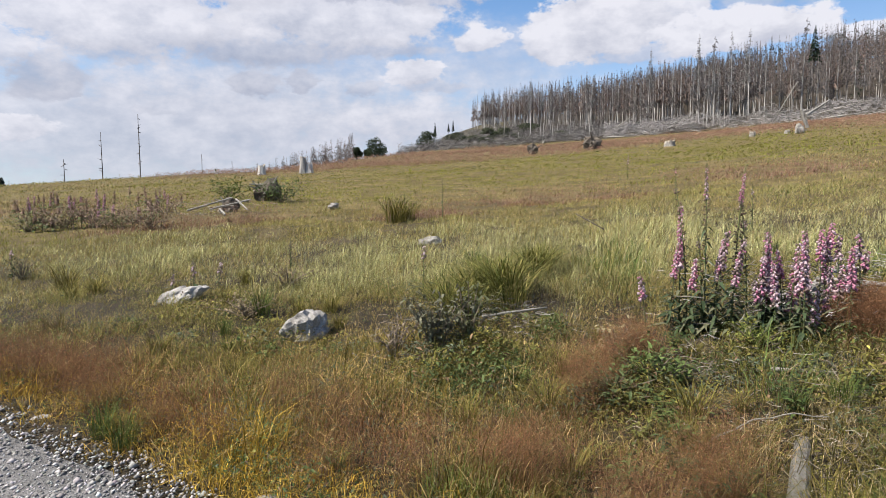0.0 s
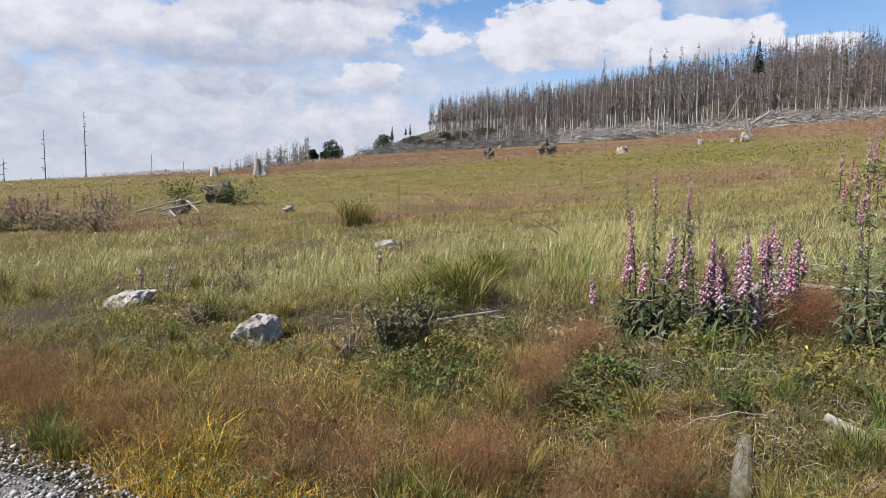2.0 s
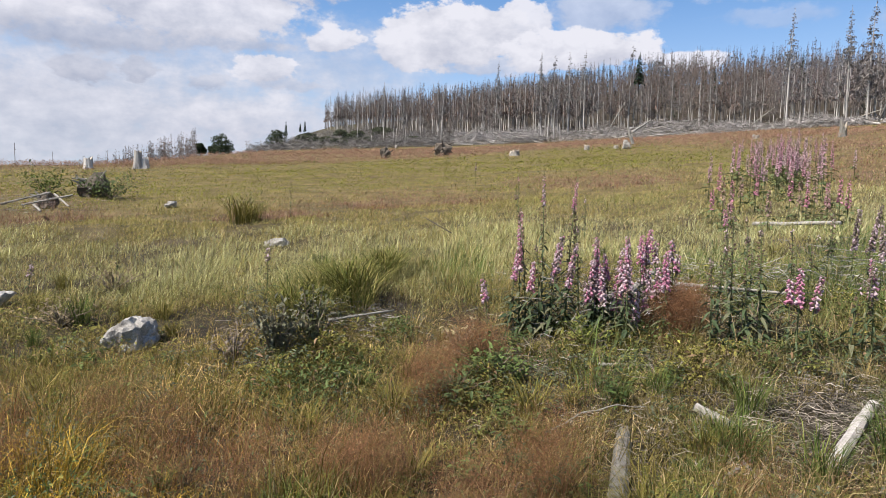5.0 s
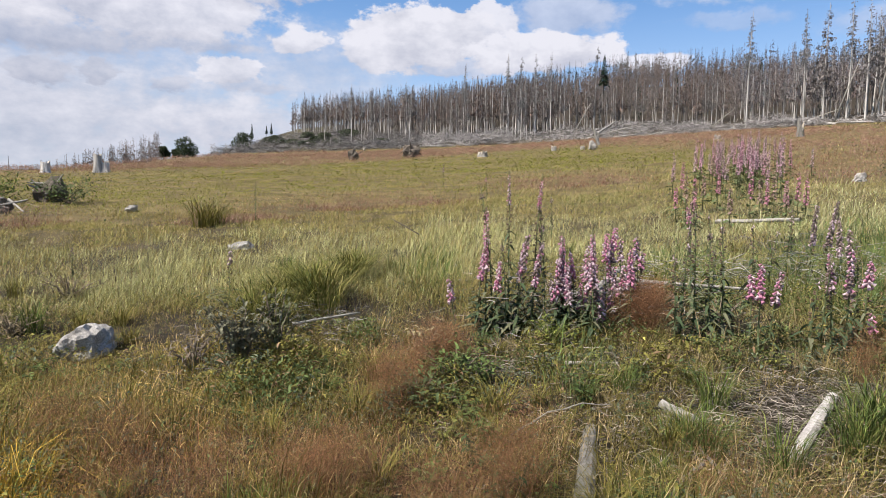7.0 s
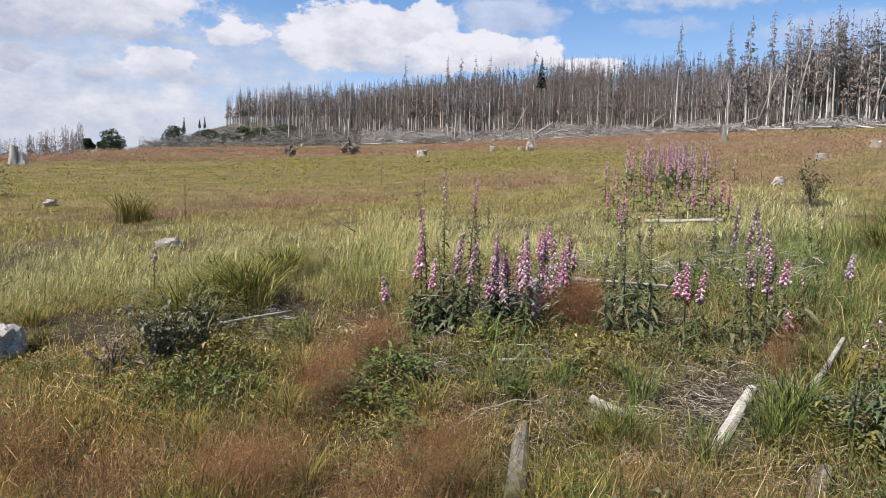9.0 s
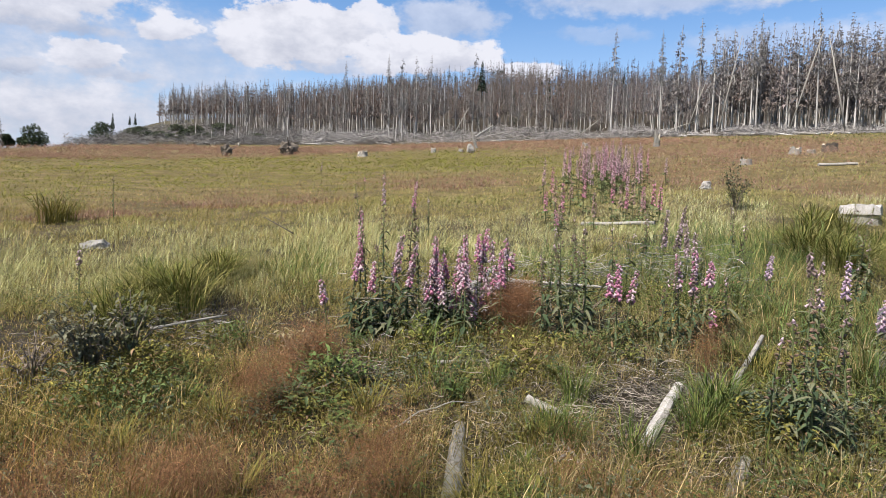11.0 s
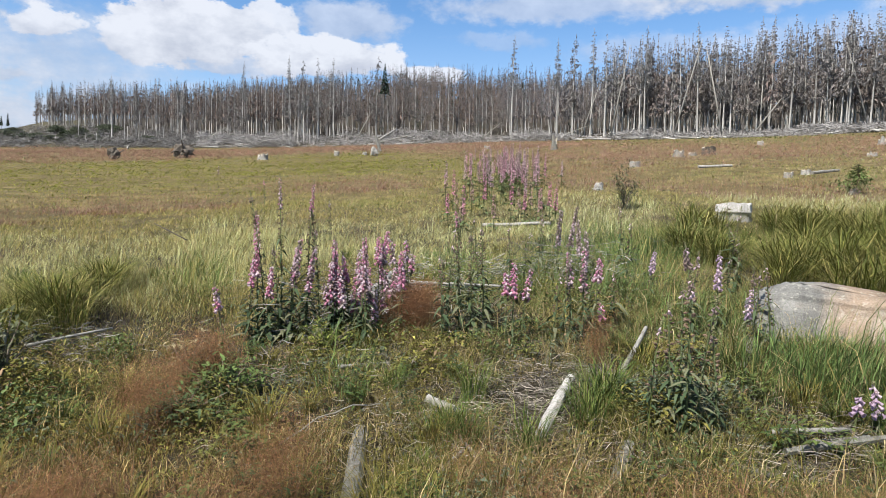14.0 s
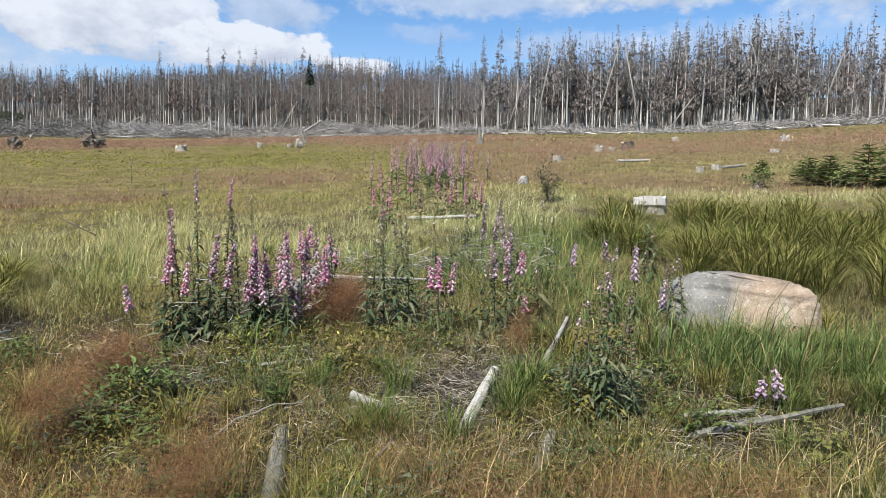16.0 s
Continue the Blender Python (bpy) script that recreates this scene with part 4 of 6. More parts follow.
def blades(name, tussocks, each, seed, near, far, label, fine=0.0036, droop=0.8, short=1.0):
    """Grass in tussocks: blades spring from a common foot and bend outward and down-wind."""
    rs = np.random.RandomState(seed)
    c = Cover(*scatter(rs, tussocks, near, far))
    c.only((rs.rand(len(c.r)) > c.bare * 0.97) & (c.track < 0.0) & (rs.rand(len(c.r)) > 0.2 * np.clip(c.herb, 0, 1)) & (c.lump > rs.uniform(-1.5, -0.2, len(c.r))))
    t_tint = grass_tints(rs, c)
    t_tall = np.clip(0.115 - 0.03 * (c.r > 6) + 0.085 * np.clip(c.lump, -0.6, 1) + 0.03 * c.patchy + 0.05 * c.pale + 0.15 * c.rush + 0.10 * c.lush - 0.03 * c.bilberry - 0.06 * c.verge, 0.045, 0.62) * np.exp(rs.normal(0, 0.25, len(c.r))) * short
    i = np.repeat(np.arange(len(c.r)), each)
    n = len(i)
    foot = (0.03 + 0.009 * c.r)[i]
    ox, oy = rs.normal(0, 1, n) * foot, rs.normal(0, 1, n) * foot
    x, y, rr = c.x[i] + ox, c.y[i] + oy, c.r[i]
    tall = t_tall[i] * np.exp(rs.normal(-0.1, 0.35, n))
    width = np.maximum(fine, 0.00058 * rr) * rs.uniform(0.5, 1.5, n) * (1 + 0.35 * np.clip(c.rush + c.lush, 0, 1)[i])
    tint = t_tint[i] * np.exp(rs.normal(0, 1, n) * np.clip(0.32 - 0.02 * rr, 0.10, 0.30))[:, None]
    odd = rs.rand(n) < np.clip(0.13 - 0.006 * rr, 0.02, 0.12)
    tint[odd] = (STRAW * rs.uniform(0.6, 1.25, (n, 1)))[odd]
    out = np.arctan2(oy, ox) + rs.normal(0, 0.8, n)
    lean = np.abs(rs.normal(droop + 0.25 * np.clip((rr - 5) / 3, 0, 1), 0.55, n)) * tall * (1 - 0.35 * np.clip(c.lush + c.pale, 0, 1)[i])
    over = np.column_stack([np.cos(out) * lean + 0.12 * tall, np.sin(out) * lean - 0.05 * tall, np.zeros(n)])
    face = out + np.pi / 2 + rs.normal(0, 0.6, n)
    base = np.column_stack([x, y, ground_z(x, y) - 0.02])
    side = np.column_stack([np.cos(face), np.sin(face), np.zeros(n)]) * (width / 2)[:, None]
    up = np.column_stack([np.zeros(n), np.zeros(n), tall])
    mid, tip = base + over * 0.32 + up * 0.6, base + over + up * np.clip(1 - 0.33 * (lean / tall) ** 2, 0.25, 1)[:, None]
    verts = np.stack([base - side, base + side, mid + side * 0.85, mid - side * 0.85, tip], 1).reshape(-1, 3)
    k = np.arange(n)[:, None] * 5
    ob = new(name, mesh_arrays(name, verts, k + np.array([[0, 1, 2, 3]]), k + np.array([[3, 2, 4]]), M_GRASS, np.repeat(tint, 5, 0)))
    return tagged(ob, label, "grass", kind="stuff")


def sward(name, count, seed, near, far, label):
    """Close-standing fine blades, one face each, that cover the slope."""
    rs = np.random.RandomState(seed)
    c = Cover(*scatter(rs, count, near, far))
    c.only((rs.rand(len(c.r)) > c.bare * 0.97) & (c.track < -0.1) & (rs.rand(len(c.r)) > 0.15 * np.clip(c.herb, 0, 1)) & (c.lump > rs.uniform(-1.6, -0.1, len(c.r))))
    n = len(c.r)
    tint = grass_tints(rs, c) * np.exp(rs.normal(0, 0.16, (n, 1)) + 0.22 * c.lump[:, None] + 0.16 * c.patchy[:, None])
    tall = np.clip(0.065 + 0.065 * c.lump + 0.04 * c.pale + 0.12 * c.rush + 0.07 * c.lush - 0.02 * c.bilberry, 0.03, 0.5) * np.exp(rs.normal(0, 0.3, n))
    a = rs.normal(0.3, 1.5, n)
    lean = tall * np.abs(rs.normal(0.6, 0.5, n))
    base = np.column_stack([c.x, c.y, ground_z(c.x, c.y) - 0.02])
    face = rs.uniform(0, 6.283, n)
    side = np.column_stack([np.cos(face), np.sin(face), np.zeros(n)]) * (0.00036 * c.r * rs.uniform(0.7, 1.4, n))[:, None]
    tip = base + np.column_stack([np.cos(a) * lean, np.sin(a) * lean, tall])
    verts = np.stack([base - side, base + side, tip], 1).reshape(-1, 3)
    ob = new(name, mesh_arrays(name, verts, np.zeros((0, 4), int), np.arange(n * 3).reshape(-1, 3), M_GRASS, np.repeat(tint, 3, 0)))
    return tagged(ob, label, "grass", kind="stuff")


def herbs(name, count, seed, near, far, label, leaf=0.009, high=0.13, patches_only=False):
    """Low leafy growth: folded leaves heaped into cushions between the tussocks."""
    rs = np.random.RandomState(seed)
    c = Cover(*scatter(rs, count, near, far))
    want = np.clip(c.herb, 0, 1) if patches_only else np.clip(0.42 + 0.35 * c.herb + 0.5 * c.bilberry - 0.05 * c.pale - 0.3 * c.rush - 0.25 * np.clip(c.red * (c.r > 9), 0, 1), 0.05, 1)
    c.only((rs.rand(len(c.r)) > c.bare * 0.93) & (c.track < -0.05) & (c.lump > rs.uniform(-1.1, 0.5, len(c.r))) & (rs.rand(len(c.r)) < want))
    n = len(c.r)
    size = np.maximum(leaf, 0.00095 * c.r) * np.exp(rs.normal(0, 0.4, n))
    z = ground_z(c.x, c.y) + (0.015 + high * np.clip(c.lump + 0.45, 0.05, 1.4) * rs.rand(n) ** 0.55) * (1 + 0.5 * np.clip(c.herb, 0, 1) + 0.5 * np.clip(c.bilberry, 0, 1))
    a, tip = rs.uniform(0, 6.283, n), rs.normal(0.05, 0.5, n)
    d = np.column_stack([np.cos(a) * np.cos(tip), np.sin(a) * np.cos(tip), np.sin(tip)]) * size[:, None]
    s = np.column_stack([-np.sin(a), np.cos(a), rs.normal(0, 0.35, n)]) * (size * 0.36)[:, None]
    m = np.column_stack([c.x, c.y, z])
    fold = np.column_stack([np.zeros(n), np.zeros(n), size * 0.22])
    verts = np.stack([m - d, m + s + fold, m + d - fold, m - s + fold], 1).reshape(-1, 3)
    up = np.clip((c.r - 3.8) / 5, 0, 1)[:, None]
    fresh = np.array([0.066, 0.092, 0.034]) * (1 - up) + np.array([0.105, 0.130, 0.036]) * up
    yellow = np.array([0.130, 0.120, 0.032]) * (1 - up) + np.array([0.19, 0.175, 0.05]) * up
    kind = lattice(c.x, c.y, 0.55, 43) + 0.6 * lattice(c.x, c.y, 0.22, 45) + rs.normal(0, 0.25, n)
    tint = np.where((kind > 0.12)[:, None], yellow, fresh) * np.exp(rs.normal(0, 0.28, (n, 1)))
    cold = lattice(c.x, c.y, 0.4, 44) + rs.normal(0, 0.25, n) > 0.42
    tint[cold] = (np.array([0.085, 0.105, 0.068]) * np.exp(rs.normal(0, 0.25, (n, 1))))[cold]
    brown = rs.rand(n) < 0.10 + 0.25 * c.red
    tint[brown] = np.array([0.19, 0.125, 0.075]) * rs.uniform(0.5, 1.3, (brown.sum(), 1))
    spread_of(rs, tint, c.bilberry, 0.9, BILBERRY_LEAF * 0.9, 0.1)
    k = np.arange(n)[:, None] * 4
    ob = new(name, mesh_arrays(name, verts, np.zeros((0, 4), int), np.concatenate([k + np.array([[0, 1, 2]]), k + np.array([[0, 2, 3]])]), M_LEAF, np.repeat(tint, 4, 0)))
    return tagged(ob, label, "herbs", kind="stuff")


def seed_stalks(name, count, seed, near, far, label):
    """Thin leaning stalks with pale narrow seed heads."""
    rs = np.random.RandomState(seed)
    c = Cover(*scatter(rs, count, near, far))
    c.only((rs.rand(len(c.r)) < np.clip(0.10 + 0.5 * c.pale + 0.25 * c.lush - 0.3 * c.bilberry, 0.03, 1)) & (rs.rand(len(c.r)) > c.bare) & (c.track < -0.1))
    n, m = len(c.r), 4
    tall = rs.uniform(0.24, 0.42, n) + 0.12 * c.pale
    a = rs.normal(-0.2, 1.3, n)
    lean = np.column_stack([np.cos(a), np.sin(a), np.zeros(n)]) * (tall * np.abs(rs.normal(0.25, 0.2, n)))[:, None]
    base = np.column_stack([c.x, c.y, ground_z(c.x, c.y) - 0.01])
    top = base + lean + np.column_stack([np.zeros(n), np.zeros(n), tall])
    face = rs.uniform(0, 6.283, n)
    side = np.column_stack([np.cos(face), np.sin(face), np.zeros(n)]) * np.maximum(0.0009, 0.0002 * c.r)[:, None]
    t = rs.uniform(0.78, 1.02, (n, m, 1))
    q = base[:, None] * (1 - t) + top[:, None] * t + rs.normal(0, 0.012, (n, m, 3))
    d = rs.normal(0, 1, (n, m, 3)) * np.array([0.5, 0.5, 1.0])
    d *= (rs.uniform(0.010, 0.022, (n, m)) * np.maximum(1, 0.14 * c.r)[:, None] / np.linalg.norm(d, axis=2))[..., None]
    e = rs.normal(0, 1, (n, m, 3))
    e *= (np.maximum(0.0018, 0.0004 * c.r)[:, None] / np.linalg.norm(e, axis=2))[..., None]
    verts = np.concatenate([np.stack([base - side, base + side, top], 1).reshape(-1, 3), np.stack([q - d, q + e, q + d], 2).reshape(-1, 3)])
    tone = np.array([0.29, 0.262, 0.155]) * np.exp(rs.normal(0, 0.2, (n, 1)))
    tints = np.concatenate([np.repeat(tone * 0.8, 3, 0), np.repeat(np.repeat(tone, m, 0), 3, 0)])
    ob = new(name, mesh_arrays(name, verts, np.zeros((0, 4), int), np.arange(len(verts)).reshape(-1, 3), M_GRASS, tints))
    return tagged(ob, label, "grass", kind="stuff")


def bent_grass(name, count, seed, near, far, label, twigs, spots=()):
    """Red bent: hair-thin stalks, each with an open cloud of tiny spikelets; thick stands read as a rust-red mist."""
    rs = np.random.RandomState(seed)
    x, y = scatter(rs, count, near, far)
    c = Cover(x, y)
    keep = (rs.rand(len(x)) < np.clip(c.red * 1.1, 0, 1) ** 1.5) & (rs.rand(len(x)) > c.bare) & (c.track < -0.05) & ((c.r > 9) | (c.lump > rs.uniform(-0.9, 0.5, len(x))))
    x, y = x[keep], y[keep]
    for a, d, wa, wd, k in spots:
        m = int(620 * k)
        sa, sr = a + rs.normal(0, 0.55, m) * wa, d * np.exp(rs.normal(0, 0.55, m) * wd)
        x, y = np.concatenate([x, -sr * np.sin(np.radians(sa))]), np.concatenate([y, sr * np.cos(np.radians(sa))])
    ok = on_track(x, y) < -0.08
    x, y = x[ok], y[ok]
    r, n = np.hypot(x, y), len(x)
    swell = 1 + 0.35 * lattice(x, y, 0.3, 61)
    tall = rs.uniform(0.20, 0.40, n) * swell
    a = rs.normal(-0.4, 1.4, n)
    lean = np.column_stack([np.cos(a), np.sin(a), np.zeros(n)]) * (tall * np.abs(rs.normal(0.2, 0.15, n)))[:, None]
    base = np.column_stack([x, y, ground_z(x, y) - 0.01])
    top = base + lean + np.column_stack([np.zeros(n), np.zeros(n), tall])
    face = rs.uniform(0, 6.283, n)
    side = np.column_stack([np.cos(face), np.sin(face), np.zeros(n)]) * np.maximum(0.0004, 0.00012 * r)[:, None]
    t = 0.5 + 0.55 * rs.rand(n, twigs, 1) ** 0.8
    q = base[:, None] * (1 - t) + top[:, None] * t
    q = q + rs.normal(0, 1, (n, twigs, 3)) * np.array([1, 1, 0.5]) * 0.05 * (1.25 - t) / 0.5 * (1 + 0.03 * r)[:, None, None]
    d = rs.normal(0, 1, (n, twigs, 3))
    d *= (rs.uniform(0.005, 0.011, (n, twigs)) * np.maximum(1, 0.17 * r)[:, None] / np.linalg.norm(d, axis=2))[..., None]
    e = rs.normal(0, 1, (n, twigs, 3))
    e *= (np.maximum(0.0012, 0.00042 * r)[:, None] * rs.uniform(0.6, 1.3, (n, twigs)) / np.linalg.norm(e, axis=2))[..., None]
    verts = np.concatenate([np.stack([base - side, base + side, top], 1).reshape(-1, 3), np.stack([q - d, q + e, q + d], 2).reshape(-1, 3)])
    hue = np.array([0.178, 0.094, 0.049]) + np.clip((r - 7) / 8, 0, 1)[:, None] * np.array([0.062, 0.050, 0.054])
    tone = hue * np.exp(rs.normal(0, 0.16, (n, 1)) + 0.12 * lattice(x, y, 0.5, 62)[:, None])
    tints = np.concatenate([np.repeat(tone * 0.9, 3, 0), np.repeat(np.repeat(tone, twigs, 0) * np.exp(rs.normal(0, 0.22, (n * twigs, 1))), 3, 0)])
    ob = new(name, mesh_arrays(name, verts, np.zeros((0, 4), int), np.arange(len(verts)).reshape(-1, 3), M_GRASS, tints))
    return tagged(ob, label, "grass", kind="stuff")


blades("meadow_grass", 26000, 11, 5, 2.4, 190.0, "rough uncut meadow grass, green turning straw")
sward("close_grass", 340000, 35, 5.0, 17.0, "close soft grass on the slope, pale green with ripe tips")
sward("upper_grass", 120000, 36, 15.0, 70.0, "short grass between bilberry on the upper slope")
blades("bank_grass", 12600, 13, 15, 1.5, 7.5, "fine drying grass on the bank above the track", 0.0030, 0.9)
herbs("low_herbs", 260000, 6, 6.0, 120.0, "low leafy herbs and bilberry between the tussocks")
herbs("bank_herbs", 260000, 26, 1.9, 8.0, "small leafy herbs between grass tussocks on the bank", 0.0095, 0.13)
herbs("leafy_herbs", 420000, 16, 2.6, 7.5, "dark leafy herbs heaped on the bank", 0.014, 0.17, True)
seed_stalks("seed_stalks", 22000, 7, 2.0, 90.0, "pale dry seed heads of meadow grass")
bent_grass("red_bent_grass", 34000, 9, 2.0, 14.0, "rust-red airy panicles of bent grass", 26, RED_STANDS)
bent_grass("red_bent_grass", 80000, 19, 11.0, 170.0, "drift of rust-pink bent grass in flower", 7)


def far_side():
    """Plain grass on the banks that the walk never faces."""
    rs = np.random.RandomState(44)
    n = 36000
    r, az = 1.6 * (26 / 1.6) ** rs.rand(n), rs.uniform(41, 277, n)
    x, y = -r * np.sin(np.radians(az)), r * np.cos(np.radians(az))
    ok = (on_track(x, y) < -0.05) | (on_track(x, y) > 3.8)
    x, y, r = x[ok], y[ok], r[ok]
    n = len(x)
    tall, a = rs.uniform(0.12, 0.3, n), rs.uniform(0, 6.283, n)
    base = np.column_stack([x, y, ground_z(x, y) - 0.02])
    side = np.column_stack([np.cos(a), np.sin(a), np.zeros(n)]) * (0.004 + 0.0012 * r)[:, None]
    tip = base + np.column_stack([rs.normal(0, 0.4, n) * tall, rs.normal(0, 0.4, n) * tall, tall])
    verts = np.stack([base - side, base + side, tip], 1).reshape(-1, 3)
    tint = (OLIVE * 0.6 + FRESH * 0.7) * np.exp(rs.normal(0, 0.3, (n, 1)))
    ob = new("bank_grass", mesh_arrays("bank_grass", verts, np.zeros((0, 4), int), np.arange(n * 3).reshape(-1, 3), M_GRASS, np.repeat(tint, 3, 0)))
    tagged(ob, "short rough grass on the far side of the track", "grass", kind="stuff")


far_side()

# ---- single tussocks and rush clumps that stand out from the meadow ----
def tussock_mesh(seed, count, high, spread, width, tints, arch):
    """Arching blades springing from one foot."""
    rng = random.Random(seed)
    sh = Shape()
    for _ in range(count):
        a, d = rng.uniform(0, 6.283), rng.random() ** 0.6
        foot = Vector((math.cos(a), math.sin(a), 0)) * spread * d * 0.35
        b = a + rng.gauss(0, 0.7)
        out = Vector((math.cos(b), math.sin(b), 0))
        h, reach = high * rng.uniform(0.55, 1.1), spread * rng.uniform(0.3, 1.2) * arch
        w = Vector((-out.y, out.x, 0)) * width * rng.uniform(0.6, 1.3) * 0.5
        verts = []
        for t in (0.0, 0.4, 0.75):
            c = foot + out * reach * t * t + Vector((0, 0, h * (t * 1.35 - 0.42 * t * t) - 0.02))
            verts += [c - w * (1 - 0.35 * t), c + w * (1 - 0.35 * t)]
        verts.append(foot + out * reach * 1.25 + Vector((0, 0, h * rng.uniform(0.62, 0.95))))
        tone = rng.uniform(0.65, 1.3)
        tint = tuple(c * tone for c in rng.choice(tints))
        sh.add(verts, [(0, 1, 3, 2), (2, 3, 5, 4), (4, 5, 6)], tint)
    return sh.mesh("grass_tussock", M_GRASS)


DARK_RUSH, LIGHT_TUFT, OLIVE_TUFT, STRAW_TUFT = ((0.055, 0.07, 0.016), (0.10, 0.108, 0.024), (0.15, 0.145, 0.038), (0.22, 0.19, 0.07)), ((0.095, 0.125, 0.032), (0.125, 0.145, 0.04), (0.06, 0.09, 0.024)), \
    ((0.14, 0.125, 0.03), (0.17, 0.14, 0.04), (0.10, 0.10, 0.025)), ((0.20, 0.155, 0.075), (0.15, 0.115, 0.055), (0.10, 0.09, 0.03))
RUSH = [tussock_mesh(k, 150, 0.56, 0.5, 0.009, DARK_RUSH, 1.25) for k in range(3)]
TUFT = [tussock_mesh(10 + k, 130, 0.30, 0.22, 0.0042, LIGHT_TUFT, 0.8) for k in range(3)]
OLIVE_T = [tussock_mesh(20 + k, 110, 0.26, 0.22, 0.005, OLIVE_TUFT, 1.0) for k in range(3)]
DRY_T = [tussock_mesh(30 + k, 90, 0.22, 0.24, 0.0045, STRAW_TUFT, 1.2) for k in range(3)]
TUSSOCK_KINDS = {"r": (RUSH, "dark green arching rush clump in the meadow"), "t": (TUFT, "bright yellow-green grass tussock"), "o": (OLIVE_T, "olive grass tussock drying at the tips"), "d": (DRY_T, "dry straw-coloured grass tussock")}


def tussock(kind, x, y, scale, seed):
    rng = random.Random(seed)
    meshes, label = TUSSOCK_KINDS[kind]
    ob = new("grass_tussock", rng.choice(meshes))
    ob.matrix_world = pose(x, y, float(ground_z(x, y)) - 0.01, 0, 0, rng.uniform(0, 360)) @ Matrix.Diagonal((scale, scale, scale * rng.uniform(0.85, 1.15), 1))
    tagged(ob, label, "grass", "tussocks")


PLACED = (("t", 2.30, 2.29, 1.0), ("t", 2.78, 2.34, 1.1), ("t", 3.00, 2.43, 1.3), ("t", 2.13, 2.57, 0.9), ("t", 2.20, 4.46, 1.0), ("t", 2.16, 2.77, 0.9), ("t", 2.22, 3.45, 0.8), ("t", 3.12, 2.50, 1.1), ("o", 3.66, 2.66, 1.1),
          ("t", 2.52, 3.02, 1.0), ("o", 1.39, 3.43, 1.0), ("t", 1.35, 4.30, 1.0), ("t", -2.03, 3.68, 0.8), ("t", -1.82, 3.51, 0.8), ("o", -4.92, 8.26, 1.6), ("o", -2.0, 3.80, 0.45), ("o", -1.95, 3.74, 0.4), ("d", -1.1, 3.26, 0.35), ("d", -2.85, 4.15, 0.4), ("d", -2.6, 4.1, 0.35), ("t", -0.55, 3.15, 0.6), ("o", -1.0, 13.46, 2.6), ("o", -0.8, 13.8, 2.4))
seed_t = 0
for kind, x, y, s in PLACED:
    seed_t += 1
    tussock(kind, x, y, s, seed_t)
rng = random.Random(91)
for _ in range(60):          # the wet hollow behind the boulder
    az, r = rng.uniform(-78, -56), rng.uniform(7.6, 12.8)
    tussock(rng.choice("rrrt"), -r * math.sin(radians(az)), r * math.cos(radians(az)), rng.uniform(0.65, 1.15), rng.random())
for _ in range(24):          # and thicker down to the boulder's back
    az, r = rng.uniform(-79, -63), rng.uniform(6.5, 9.8)
    tussock("r", -r * math.sin(radians(az)), r * math.cos(radians(az)), rng.uniform(0.7, 1.05), rng.random())
for _ in range(13):          # the rush clump by the dark shrub
    t = rng.random()
    tussock("r", -0.1 + 1.35 * t + rng.gauss(0, 0.16), 5.75 + 1.9 * t + rng.gauss(0, 0.16), rng.uniform(0.65, 0.95), rng.random())
for _ in range(20):          # fresh tall grass below the boulder
    az, r = rng.uniform(-77, -60), rng.uniform(4.3, 5.2)
    tussock("t", -r * math.sin(radians(az)), r * math.cos(radians(az)), rng.uniform(0.6, 1.0), rng.random())
for _ in range(130):         # here and there along the near bank
    az, r = rng.uniform(-80, 38), 2.6 * (9 / 2.6) ** rng.random()
    x, y = -r * math.sin(radians(az)), r * math.cos(radians(az))
    if on_track(x, y) < -0.2 and amount(BARE_PATCHES, np.array([r]), np.array([az]))[0] < 0.5:
        tussock(rng.choice("tooodoot"), x, y, rng.uniform(0.45, 0.95) * (0.8 + 0.06 * r), rng.random())

# ---- foxgloves ----
def bell_mesh(name, tint, throat):
    """One foxglove flower: a drooping flared tube with a lip, open at the mouth."""
    sh = Shape()
    rings = ((0.0, 0.003), (0.006, 0.006), (0.020, 0.0095), (0.032, 0.0105), (0.040, 0.0145))
    verts, faces, k = [], [], 7
    for d, r in rings:
        verts += [(d, math.cos(2 * math.pi * j / k) * r, math.sin(2 * math.pi * j / k) * r * 0.85 - (0.003 if d > 0.035 and math.sin(2 * math.pi * j / k) < 0 else 0)) for j in range(k)]
    for i in range(len(rings) - 1):
        faces += [(i * k + j, i * k + (j + 1) % k, (i + 1) * k + (j + 1) % k, (i + 1) * k + j) for j in range(k)]
    sh.add(verts, faces, tint)
    sh.add([(0.012, math.cos(2 * math.pi * j / k) * 0.006, math.sin(2 * math.pi * j / k) * 0.006) for j in range(k)], [tuple(range(k))], throat)
    return sh.mesh(name, M_PETAL, True)


def leaf_mesh(name, tint, droop, wide):
    sh = Shape()
    sh.leaf((0, 0, 0), (1, 0, 0.25), (0, 0, 1), 1.0, wide, tint, droop, 0.35, 5)
    return sh.mesh(name, M_LEAF, True)


